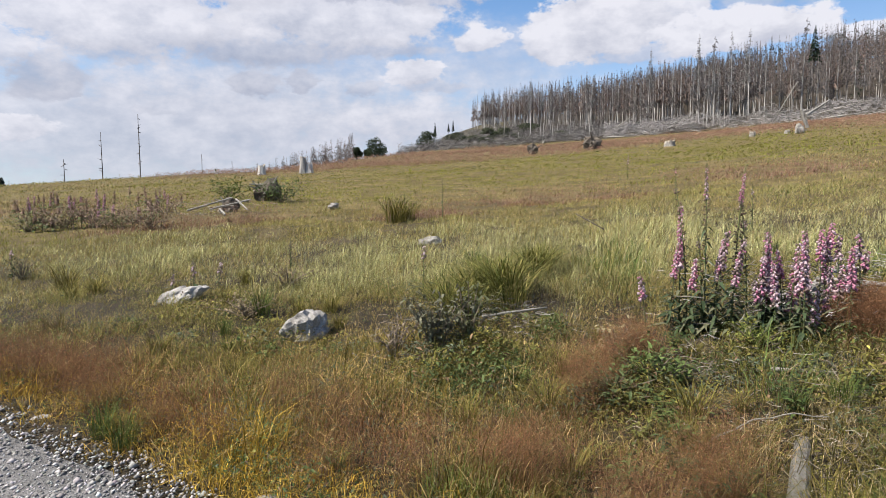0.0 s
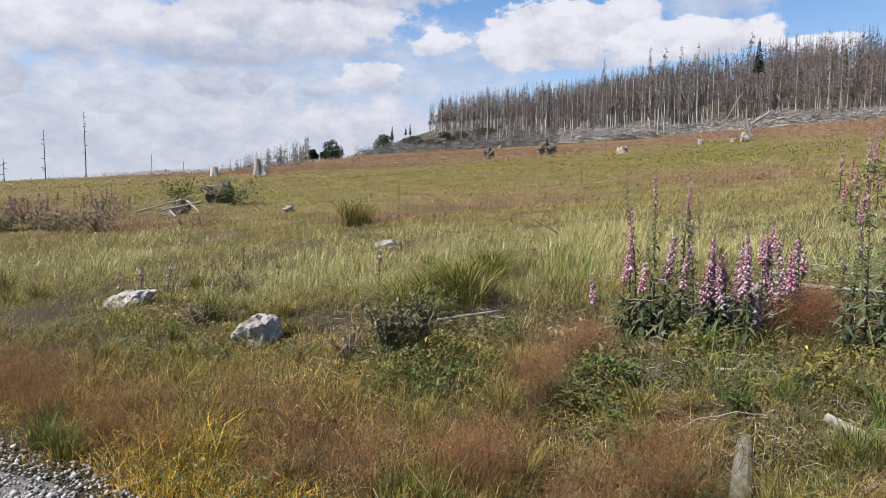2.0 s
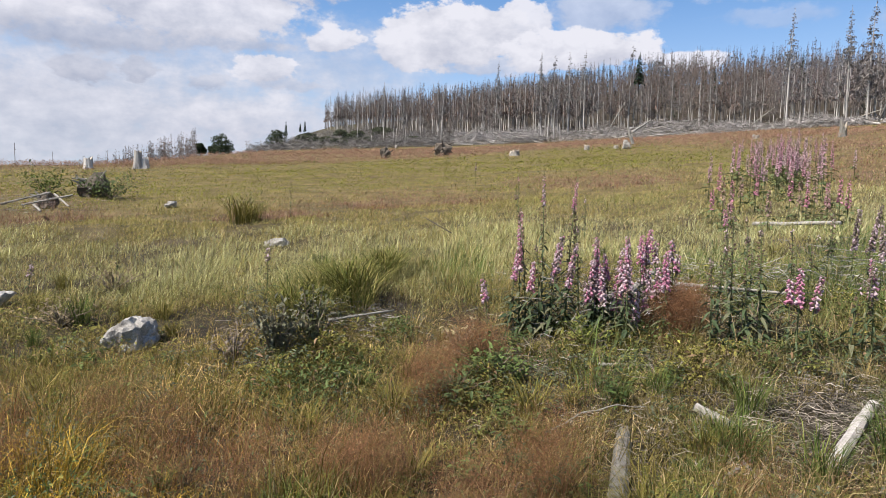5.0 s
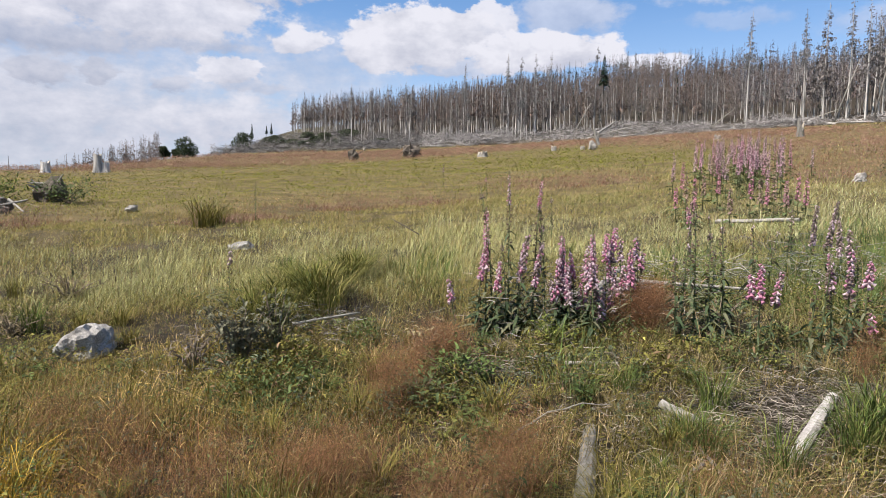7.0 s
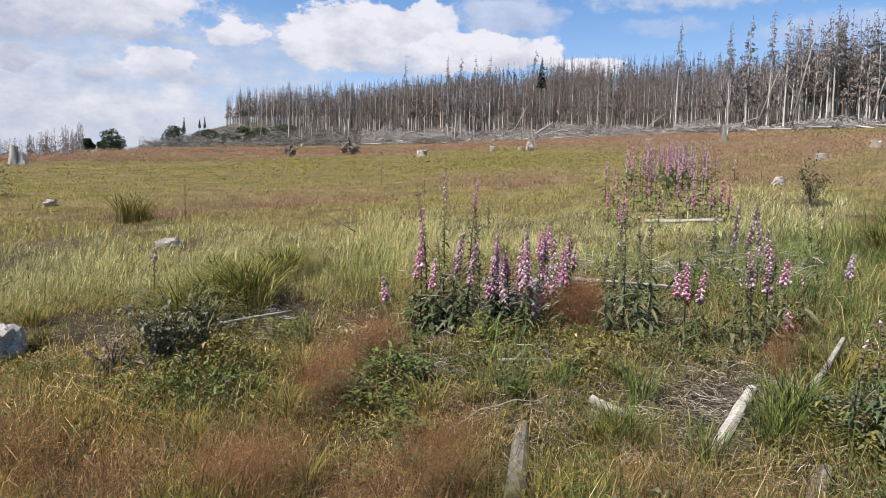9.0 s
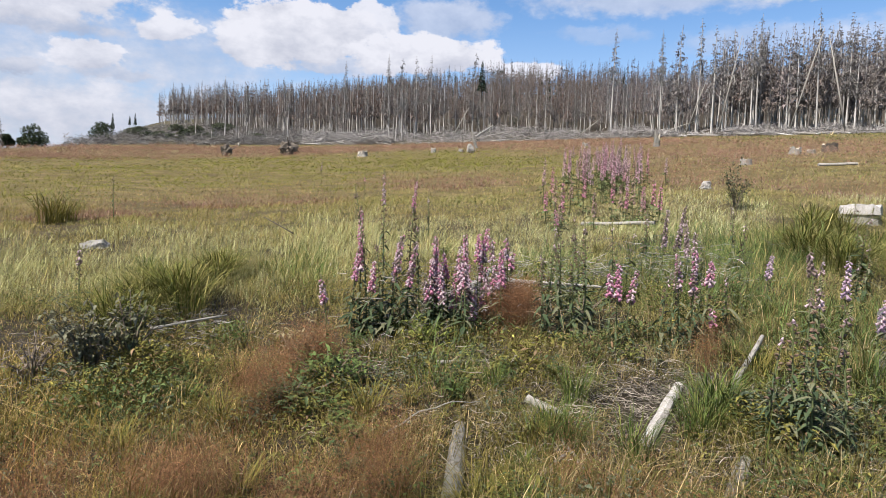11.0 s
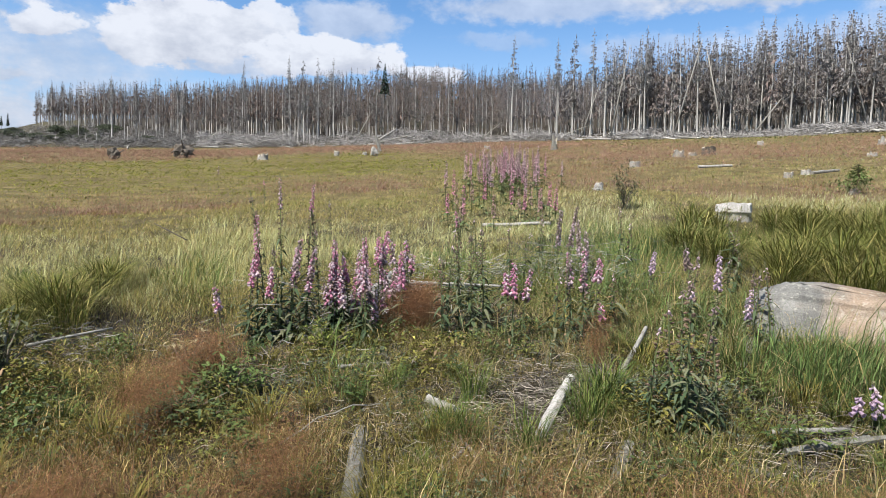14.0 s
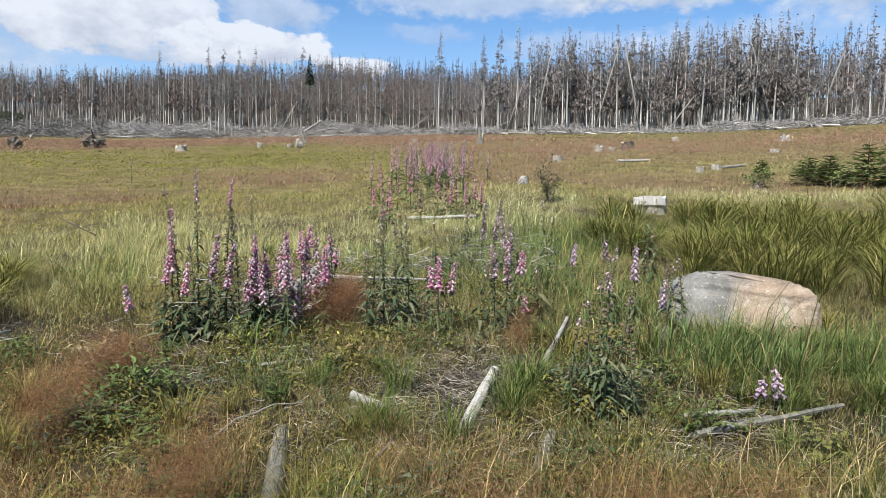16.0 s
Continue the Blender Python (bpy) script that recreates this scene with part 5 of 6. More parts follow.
PINK, PALE, MAUVE = bell_mesh("flower", (0.44, 0.205, 0.29), (0.43, 0.34, 0.37)), bell_mesh("flower", (0.52, 0.40, 0.445), (0.52, 0.47, 0.48)), bell_mesh("flower", (0.36, 0.265, 0.345), (0.43, 0.38, 0.42))
FADED = bell_mesh("flower", (0.20, 0.15, 0.14), (0.2, 0.15, 0.13))
LEAVES = [leaf_mesh("leaf", t, d, w) for t, d, w in (((0.046, 0.068, 0.034), 1.1, 0.29), ((0.062, 0.085, 0.044), 1.5, 0.26), ((0.036, 0.054, 0.028), 0.9, 0.32), ((0.12, 0.125, 0.075), 1.3, 0.26))]
DRYLEAF = leaf_mesh("leaf", (0.22, 0.15, 0.09), 1.0, 0.25)


def foxglove(x, y, height, seed, bells, start=0.55, stop=0.95, leaves=12, leaf_size=0.2, label="", sink=0.0, flower_step=0.011, pods=True, group="foxgloves"):
    """One foxglove: stem, leaves up the stem, a spike of bells, green seed pods where the bells have dropped, a budded tip."""
    rng = random.Random(seed)
    ob = thing("foxglove", x, y, label or "pink foxglove in flower among meadow grass", "foxglove", group, sink, rng.uniform(0, 360))
    bend = (rng.uniform(-0.1, 0.1) * height, rng.uniform(-0.1, 0.1) * height)

    def axis(t):
        return Vector((bend[0] * t * t, bend[1] * t * t, height * t))
    stem = Shape()
    stem.tube([axis(t / 6) for t in range(7)], [0.0075 * (1 - 0.72 * t / 6) for t in range(7)], 5, (0.11, 0.13, 0.06))
    part("stem", stem, M_LEAF, ob, smooth=True)
    for k in range(leaves):
        t = 0.03 + (0.62 if start > 0.78 else 0.47) * (k / max(1, leaves)) ** 1.1
        size = leaf_size * (1.05 - 1.0 * t) * rng.uniform(0.55, 1.15)
        lf = part("leaf", DRYLEAF if rng.random() < 0.03 else rng.choice(LEAVES), None, ob)
        lf.matrix_basis = Matrix.Translation(axis(t)) @ Euler((rng.uniform(-0.3, 0.3), rng.uniform(-0.75, 0.1), k * 2.4 + rng.uniform(-0.4, 0.4))).to_matrix().to_4x4() @ Matrix.Diagonal((size, size, size, 1))
    low = 0.40
    if pods and start > low + 0.04:
        pod = Shape()
        n = int((start - low) * height / 0.016)
        for k in range(n):
            p, a = axis(low + (start - low) * (k + rng.random()) / n), rng.uniform(0, 6.283)
            d = Vector((math.cos(a), math.sin(a), 0.35))
            pod.tube([p + d * 0.006, p + d * 0.016, p + d * 0.03], [0.003, 0.0075, 0.001], 5, rng.choice(((0.13, 0.125, 0.065), (0.17, 0.12, 0.085), (0.12, 0.085, 0.065))), False)
        part("seed_head", pod, M_LEAF, ob, kind="stuff")
    count = int((stop - start) * height / flower_step)
    for k in range(count):
        t = start + (stop - start) * (k + rng.random() * 0.5) / max(1, count)
        a = k * 2.4 + rng.uniform(-0.5, 0.5)
        size = 0.88 * (1.12 - 0.55 * (t - start) / max(0.01, 1 - start)) * rng.uniform(0.85, 1.15) * (0.62 if start > 0.78 else 1.0)
        fl = part("flower", rng.choice(bells), None, ob)
        fl.matrix_basis = Matrix.Translation(axis(t)) @ Euler((rng.uniform(-0.2, 0.2), rng.uniform(0.35, 0.95), a)).to_matrix().to_4x4() @ Matrix.Diagonal((size, size, size, 1))
    tip = Shape()
    for k in range(10):
        p, a = axis(stop + (1 - stop) * k / 10), k * 2.4
        tip.tube([p, p + Vector((math.cos(a) * 0.011, math.sin(a) * 0.011, 0.003))], [0.0045, 0.0015], 4, (0.20, 0.19, 0.10), False)
    part("bud_tip", tip, M_LEAF, ob, kind="stuff")
    return ob


SPENT = "foxglove past flowering with seed pods and few bells"
# x, y, height, first and last flower up the stem, colour (0 pink, 1 pale, 2 mauve, 3 faded), leaves, leaf size
CLUMP_A = ((1.94, 5.17, 1.05, 0.52, 0.97, 0, 15, 0.25), (2.11, 5.08, 1.33, 0.80, 0.98, 1, 15, 0.25), (2.29, 4.99, 1.29, 0.80, 0.96, 0, 14, 0.24), (2.00, 5.16, 1.20, 0.93, 0.96, 3, 12, 0.2),
           (2.40, 4.97, 1.10, 0.90, 0.95, 3, 12, 0.2), (2.14, 4.95, 0.90, 0.60, 0.92, 1, 14, 0.24), (1.86, 5.15, 0.72, 0.68, 0.96, 0, 12, 0.24), (1.56, 4.82, 0.60, 0.68, 0.95, 1, 5, 0.14), (2.20, 5.12, 0.84, 0.50, 0.9, 1, 12, 0.22), (2.06, 5.0, 0.80, 0.90, 0.95, 3, 14, 0.24), (2.24, 4.9, 0.86, 0.5, 0.9, 1, 14, 0.24), (2.33, 5.08, 0.92, 0.9, 0.95, 3, 12, 0.22), (1.98, 5.06, 0.66, 0.6, 0.95, 0, 12, 0.24))
rng = random.Random(333)
CLUMP_B = [(rng.gauss(2.50, 0.17), rng.gauss(4.64, 0.12), rng.uniform(0.42, 0.86), rng.uniform(0.42, 0.7), 0.97, rng.choice((0, 1, 1)), 10, 0.2) for _ in range(19)] \
    + [(rng.gauss(3.05, 0.15), rng.gauss(4.66, 0.12), rng.uniform(0.55, 0.84), rng.uniform(0.6, 0.78), 0.97, rng.choice((0, 1, 1)), 6, 0.16) for _ in range(10)] \
    + [(rng.uniform(2.6, 2.9), rng.gauss(4.62, 0.08), rng.uniform(0.36, 0.62), rng.uniform(0.5, 0.7), 0.97, 1, 6, 0.16) for _ in range(6)]
CLUMP_C = ((3.19, 4.08, 0.98, 0.93, 0.96, 3, 20, 0.2), (3.25, 4.00, 0.84, 0.9, 0.95, 3, 20, 0.2), (3.36, 3.98, 0.88, 0.9, 0.95, 3, 20, 0.2), (3.16, 4.19, 0.76, 0.9, 0.95, 3, 16, 0.2),
           (3.28, 3.54, 0.66, 0.62, 0.96, 0, 8, 0.15), (3.37, 3.54, 0.61, 0.6, 0.96, 1, 8, 0.15), (3.29, 3.62, 0.58, 0.7, 0.96, 0, 6, 0.15))
CLUMP_E = ((3.71, 3.37, 0.71, 0.6, 0.95, 1, 14, 0.17), (3.77, 3.31, 0.74, 0.55, 0.96, 1, 14, 0.17), (3.88, 3.29, 0.66, 0.7, 0.95, 0, 12, 0.16), (3.67, 3.41, 0.64, 0.85, 0.95, 3, 12, 0.16),
           (5.00, 4.82, 0.80, 0.55, 0.97, 3, 8, 0.16), (5.07, 4.73, 0.84, 0.5, 0.97, 3, 8, 0.16), (5.00, 4.39, 0.62, 0.6, 0.97, 3, 8, 0.16), (5.12, 4.6, 0.7, 0.5, 0.97, 3, 8, 0.16))
CLUMP_F = ((5.01, 3.65, 0.50, 0.6, 0.96, 2, 6, 0.15), (4.33, 2.77, 0.74, 0.75, 0.95, 3, 12, 0.17), (4.56, 2.72, 0.66, 0.6, 0.96, 2, 12, 0.17), (4.47, 2.45, 0.48, 0.55, 0.96, 2, 8, 0.15), (4.69, 3.01, 0.60, 0.8, 0.95, 3, 10, 0.16))
CLUMP_G = ((2.98, 1.93, 0.82, 0.9, 0.95, 3, 30, 0.15), (2.90, 2.06, 0.62, 0.9, 0.95, 3, 26, 0.14), (3.10, 1.80, 0.6, 0.9, 0.95, 3, 26, 0.14), (2.98, 1.89, 0.88, 0.85, 0.95, 3, 26, 0.17), (3.05, 1.88, 0.76, 0.9, 0.95, 3, 24, 0.16), (2.97, 1.98, 0.72, 0.92, 0.95, 3, 22, 0.16), (3.81, 1.35, 0.30, 0.5, 0.96, 2, 5, 0.1), (3.80, 1.46, 0.22, 0.6, 0.96, 2, 4, 0.1))
STRAYS = ((-0.21, 6.82, 0.60, 0.75, 0.96, 3), (-1.91, 7.91, 0.58, 0.85, 0.96, 3), (-2.98, 7.55, 0.40, 0.6, 0.95, 3), (-3.20, 7.45, 0.28, 0.6, 0.95, 3), (-6.49, 9.52, 0.45, 0.7, 0.95, 3), (-2.75, 7.75, 0.36, 0.6, 0.95, 3),
          (-0.01, 13.75, 0.85, 0.9, 0.95, 3), (6.24, 21.7, 0.85, 0.6, 0.95, 3), (5.52, 15.17, 0.7, 0.8, 0.95, 0), (4.31, 8.87, 0.7, 0.85, 0.95, 3), (5.05, 6.59, 0.68, 0.7, 0.95, 0), (3.90, 3.22, 0.32, 0.6, 0.95, 0))
BELLS = {0: (PINK, PINK, PINK, PALE), 1: (PALE, PALE, PINK, FADED, FADED), 2: (MAUVE, PALE, MAUVE), 3: (FADED, FADED, PALE)}
seed_at = 1000
for clump in (CLUMP_A, CLUMP_B, CLUMP_C, CLUMP_E, CLUMP_F, CLUMP_G):
    for x, y, h, f0, f1, hue, nl, ls in clump:
        seed_at += 1
        foxglove(x, y, h * 1.05, seed_at, BELLS[hue], f0, f1, int(nl * 2.6), ls * 0.64, SPENT if f0 > 0.78 else ("", "pale pink foxglove in full flower among dead branches", "mauve foxglove in flower among tall grass", SPENT)[hue], 0.03, 0.0068)
rng = random.Random(52)
for k in range(22):          # more that have finished, across the bank
    az, r = rng.uniform(-64, -36), rng.uniform(4.9, 8.0)
    seed_at += 1
    foxglove(-r * math.sin(radians(az)), r * math.cos(radians(az)), rng.uniform(0.45, 0.85), seed_at, BELLS[3], rng.uniform(0.8, 0.9), 0.95, 16, 0.16, SPENT, 0.03, 0.012)
for x, y, h, f0, f1, hue in STRAYS:
    seed_at += 1
    foxglove(x, y, h * 1.05, seed_at, BELLS[hue], f0, f1, 7, 0.13, "lone small foxglove standing in meadow grass", 0.03, 0.010)


def far_foxglove(x, y, h, seed, tint):
    """A foxglove a long way off: stem and leaves, and one spike."""
    rng = random.Random(seed)
    ob = thing("foxglove", x, y, "distant pink foxglove in a flowering drift", "foxglove", "drift of foxgloves", 0.03, rng.uniform(0, 360))
    st, lv, sp = Shape(), Shape(), Shape()
    st.tube([(0, 0, 0), (0.02, 0, h)], [0.01, 0.004], 4, (0.11, 0.12, 0.06))
    for k in range(9):
        a, t = k * 2.4, rng.uniform(0.05, 0.5)
        lv.leaf((0, 0, h * t), (math.cos(a), math.sin(a), 0.3), (0, 0, 1), 0.2, 0.07, (0.09, 0.12, 0.05), 0.5, 0.3, 2)
    for k in range(64):
        t = rng.uniform(0.45, 0.99)
        a, s = rng.uniform(0, 6.283), 0.05 * (1.25 - 0.7 * t) * 0.95
        p = Vector((0.02 * t, 0, h * t))
        d = Vector((math.cos(a), math.sin(a), -0.5)) * s
        e = Vector((-math.sin(a), math.cos(a), 0)) * s * 0.42
        tone = rng.uniform(0.7, 1.25)
        c = tuple(v * tone for v in tint)
        sp.add([p, p + d - e, p + d * 1.1 - Vector((0, 0, s * 0.3)), p + d + e], [(0, 1, 2), (0, 2, 3)], c)
    part("stem", st, M_LEAF, ob)
    part("foliage", lv, M_LEAF, ob, kind="stuff")
    part("flower_spike", sp, M_PETAL, ob, kind="stuff")


rng = random.Random(77)
for k in range(100):
    az, r = rng.gauss(-41.2, 1.9), 13.5 * (30 / 13.5) ** rng.random()
    far_foxglove(*(-r * math.sin(radians(az)), r * math.cos(radians(az))), rng.uniform(0.75, 1.25), 500 + k, rng.choice(((0.42, 0.22, 0.285), (0.46, 0.33, 0.365), (0.40, 0.26, 0.315))))
for k in range(64):
    az, r = rng.choice((24.5, 29.0, 32.0)) + rng.gauss(0, 1.0), rng.uniform(17.5, 27)
    far_foxglove(-r * math.sin(radians(az)), r * math.cos(radians(az)), rng.uniform(0.3, 0.7), 600 + k, rng.choice(((0.36, 0.20, 0.28), (0.27, 0.18, 0.16), (0.20, 0.13, 0.11), (0.22, 0.15, 0.12))))
for k in range(16):
    az, r = rng.uniform(-46, -36), rng.uniform(9.5, 13)
    far_foxglove(-r * math.sin(radians(az)), r * math.cos(radians(az)), rng.uniform(0.6, 0.95), 660 + k, rng.choice(((0.44, 0.2, 0.28), (0.32, 0.22, 0.2))))


# ---- shrubs, saplings, young spruces ----
def leafy_shrub(x, y, wide, high, leaves, leaf, tint, seed, label, name="shrub", category="shrub", stems=14, group=""):
    rng = random.Random(seed)
    ob = thing(name, x, y, label, category, group, 0.03, rng.uniform(0, 360))
    br, fo = Shape(), Shape()
    for k in range(stems):
        a, out = k * 2.4, wide / 2 * rng.uniform(0.3, 1.0)
        tip = Vector((math.cos(a) * out, math.sin(a) * out, high * rng.uniform(0.55, 1.0) * (1.1 - 0.35 * out / wide * 2)))
        mid = Vector((tip.x * 0.4, tip.y * 0.4, tip.z * 0.62))
        br.tube([(0, 0, 0), mid, tip], [0.009, 0.006, 0.002], 4, (0.16, 0.13, 0.10), False)
        for _ in range(leaves // stems):
            t = rng.uniform(0.25, 1.05)
            p = (mid * (2 * t) if t < 0.5 else mid.lerp(tip, min(1, t * 2 - 1))) + Vector((rng.gauss(0, 1), rng.gauss(0, 1), rng.gauss(0, 1))) * 0.06 * wide
            p.z = max(p.z, 0.02)
            d = Vector((rng.gauss(0, 1), rng.gauss(0, 1), rng.gauss(0.2, 0.6)))
            tone = rng.uniform(0.6, 1.35)
            fo.leaf(p, d, (0.1, 0.1, 1), leaf * rng.uniform(0.6, 1.3), leaf * 0.42, tuple(c * tone for c in tint), 0.3, 0.3, 2)
    part("branchwork", br, M_DEADTWIG, ob, kind="stuff")
    part("foliage", fo, M_LEAF, ob, kind="stuff")


leafy_shrub(-0.06, 4.78, 0.66, 0.70, 800, 0.055, (0.115, 0.115, 0.078), 1, "dark grey-green dense shrub with small leaves")
leafy_shrub(0.20, 4.95, 0.45, 0.66, 420, 0.055, (0.07, 0.078, 0.04), 2, "dark grey-green dense shrub with small leaves")
leafy_shrub(-0.38, 4.98, 0.4, 0.40, 150, 0.05, (0.17, 0.14, 0.11), 3, "half-withered shrub with brown leaves")
leafy_shrub(10.57, 8.48, 0.9, 1.05, 520, 0.065, (0.085, 0.095, 0.055), 4, "thin leafy rowan sapling in the meadow", "sapling", "sapling", 9)
leafy_shrub(-1.9, 7.75, 0.8, 0.38, 260, 0.05, (0.16, 0.125, 0.07), 5, "low rust-brown shrub in dry grass")
leafy_shrub(-2.0, 6.4, 0.8, 0.28, 240, 0.045, (0.20, 0.16, 0.10), 6, "low withered shrub in dry grass")
leafy_shrub(-6.2, 9.3, 0.7, 0.45, 240, 0.05, (0.12, 0.12, 0.07), 7, "small grey-green shrub in the meadow")
leafy_shrub(-0.9, 14.2, 1.2, 0.6, 340, 0.07, (0.16, 0.17, 0.07), 8, "olive green bilberry shrub in the meadow")
leafy_shrub(1.35, 4.05, 0.7, 0.30, 420, 0.05, (0.09, 0.125, 0.04), 9, "low green bramble with toothed leaves", "bramble", "bramble")
leafy_shrub(1.05, 3.85, 0.6, 0.24, 300, 0.05, (0.08, 0.11, 0.045), 10, "low green bramble with toothed leaves", "bramble", "bramble")
leafy_shrub(1.25, 4.5, 0.4, 0.42, 160, 0.05, (0.20, 0.17, 0.10), 11, "pale withered herb with hanging seed heads", "withered_herb", "herb")
leafy_shrub(-5.2, 20.6, 2.2, 0.95, 500, 0.12, (0.06, 0.085, 0.03), 12, "dark green bush beside root debris")
leafy_shrub(-7.2, 21.5, 2.4, 0.9, 500, 0.12, (0.075, 0.105, 0.03), 13, "dark green bush beside root debris")
leafy_shrub(2.75, 4.9, 0.6, 0.35, 260, 0.05, (0.10, 0.13, 0.045), 14, "yellow-green leafy herb below the foxgloves", "herb", "herb")
leafy_shrub(2.25, 4.5, 0.5, 0.26, 220, 0.045, (0.17, 0.19, 0.05), 15, "yellow-green leafy herb below the foxgloves", "herb", "herb")
leafy_shrub(3.6, 4.3, 0.5, 0.3, 200, 0.05, (0.10, 0.12, 0.05), 16, "yellow-green leafy herb below the foxgloves", "herb", "herb")
leafy_shrub(18.3, 6.0, 1.6, 0.55, 420, 0.11, (0.12, 0.17, 0.05), 18, "bright green low bush beside young spruces")
leafy_shrub(17.9, 5.2, 1.4, 0.5, 380, 0.11, (0.13, 0.17, 0.055), 19, "bright green low bush beside young spruces")
leafy_shrub(17.0, 6.9, 1.2, 0.5, 300, 0.10, (0.09, 0.13, 0.04), 17, "bright green low bush in the meadow")

rng = random.Random(23)
for k in range(9):      # withered growth under the drift on the ridge side
    az, r = 23.5 + 1.2 * k, rng.uniform(16.2, 19.5)
    leafy_shrub(-r * math.sin(radians(az)), r * math.cos(radians(az)), 1.5, rng.uniform(0.4, 0.65), 300, 0.09, rng.choice(((0.19, 0.135, 0.105), (0.15, 0.12, 0.08), (0.12, 0.12, 0.06))), 40 + k, "brown withered shrub below pink flowers", group="withered shrubs")


def herb_mesh(seed, tint):
    """A knee-low leafy herb: a few stems with paired leaves."""
    rng = random.Random(seed)
    sh = Shape()
    for k in range(7):
        a, h = k * 2.4, rng.uniform(0.10, 0.24)
        tip = Vector((math.cos(a) * 0.09, math.sin(a) * 0.09, h))
        sh.tube([(0, 0, 0), tip * 0.55, tip], [0.003, 0.0025, 0.001], 3, (0.10, 0.10, 0.05), False)
        for m in range(9):
            p = tip * (0.25 + 0.09 * m)
            b = m * 1.57 + a + rng.uniform(-0.4, 0.4)
            tone = rng.uniform(0.65, 1.3)
            sh.leaf(p, (math.cos(b), math.sin(b), rng.uniform(0, 0.5)), (0, 0, 1), rng.uniform(0.03, 0.065), 0.022, tuple(c * tone for c in tint), 0.4, 0.3, 2)
    return sh.mesh("herb", M_LEAF)


HERBS = [herb_mesh(k, c) for k, c in enumerate(((0.055, 0.085, 0.026), (0.075, 0.10, 0.03), (0.045, 0.07, 0.028), (0.12, 0.125, 0.035)))]
rng = random.Random(88)
for k in range(84):
    az, r = rng.uniform(-74, -16), 2.7 * (6.5 / 2.7) ** rng.random()
    x, y, s = -r * math.sin(radians(az)), r * math.cos(radians(az)), rng.uniform(0.5, 1.0)
    if on_track(x, y) < -0.3 and amount(BARE_PATCHES, np.array([r]), np.array([az]))[0] < 0.5:
        ob = new("herb", rng.choice(HERBS))
        ob.matrix_world = pose(x, y, float(ground_z(x, y)) - 0.01, 0, 0, rng.uniform(0, 360)) @ Matrix.Diagonal((s, s, s, 1))
        tagged(ob, "small dark leafy herb between grass tussocks", "herb", "herbs on the bank")


def young_spruce(x, y, high, wide, seed):
    """A knee- to head-high living spruce: leader, whorled branches, flat sprays of needles."""
    rng = random.Random(seed)
    ob = thing("young_spruce", x, y, "young dark green spruce growing in the clearing", "spruce", "young spruces", 0.05, rng.uniform(0, 360))
    tr, nd = Shape(), Shape()
    tr.tube([(0, 0, 0), (0, 0, high)], [0.03, 0.006], 6)
    level = 0.08
    while level < 0.97:
        n = 7
        for k in range(n):
            a, size = k * 6.283 / n + rng.uniform(-0.3, 0.3), wide / 2 * (1 - level) ** 0.75 * rng.uniform(0.8, 1.15) + 0.05
            p = Vector((0, 0, high * level))
            q = p + Vector((math.cos(a) * size, math.sin(a) * size, size * rng.uniform(-0.05, 0.3)))
            tr.tube([p, q], [0.009, 0.003], 3, (1, 1, 1), False)
            for m in range(16):
                t = rng.uniform(0.15, 1.0)
                c = p.lerp(q, t)
                b = a + rng.choice((-1, 1)) * rng.uniform(0.5, 1.0)
                s = size * 0.34 * (1.15 - t * 0.6) * rng.uniform(0.7, 1.2)
                e = c + Vector((math.cos(b), math.sin(b), rng.uniform(-0.2, 0.25))) * s
                w = Vector((-math.sin(b), math.cos(b), rng.uniform(-0.5, 0.5))) * 0.02
                tone = rng.uniform(0.7, 1.4)
                nd.add([c - w, c + w, e + w * 0.5, e - w * 0.5], [(0, 1, 2, 3)], (0.13 * tone, 0.175 * tone, 0.06 * tone))
        level += 0.085
    part("trunk", tr, M_BARK, ob)
    part("needles", nd, M_NEEDLE, ob)


for k, (az, r, h, w) in enumerate(((-68.0, 20.5, 0.6, 0.6), (-71.2, 19.0, 0.75, 1.1), (-72.6, 18.8, 0.8, 1.0), (-75.0, 18.4, 1.1, 1.4), (-76.8, 18.6, 1.25, 1.6))):
    young_spruce(-r * math.sin(radians(az)), r * math.cos(radians(az)), h, w, 900 + k)

# ---- rocks ----
def rock(x, y, size, seed, label, turn=0.0, sink=0.0, name="rock", mat=None, detail=4, flat=0.1, group="", tilt=(0, 0)):
    ob = new(name, stone_mesh(name, seed, size, mat or M_ROCK, 0.34, detail, flat))
    ob.matrix_world = pose(x, y, float(ground_z(x, y)) + size[2] * 0.35 - sink, tilt[0], tilt[1], turn)
    return tagged(ob, label, "rock", group)


rock(-3.02, 7.12, (0.31, 0.17, 0.13), 14, "pale weathered granite rock in dry grass", 32, 0.03, group="pale rocks", tilt=(0, -24))
rock(-1.24, 5.68, (0.27, 0.2, 0.24), 41, "pale weathered granite rock in dry grass", 20, 0.10, group="pale rocks", tilt=(0, -28))
rock(-3.0, 17.5, (0.24, 0.16, 0.13), 6, "pale weathered granite rock in dry grass", 60, 0.0, group="pale rocks")
rock(-0.18, 10.6, (0.24, 0.15, 0.12), 7, "low pale rock half hidden in grass", 10, 0.05, group="pale rocks")
rock(16.9, 6.9, (0.14, 0.12, 0.12), 8, "small white stone in the meadow", 30, group="pale rocks")
rock(13.2, 11.5, (0.2, 0.16, 0.14), 9, "low pale rock half hidden in grass", 10, group="pale rocks")
rock(0.62, 1.75, (0.03, 0.025, 0.02), 10, "small grey stone beside the track", 10)
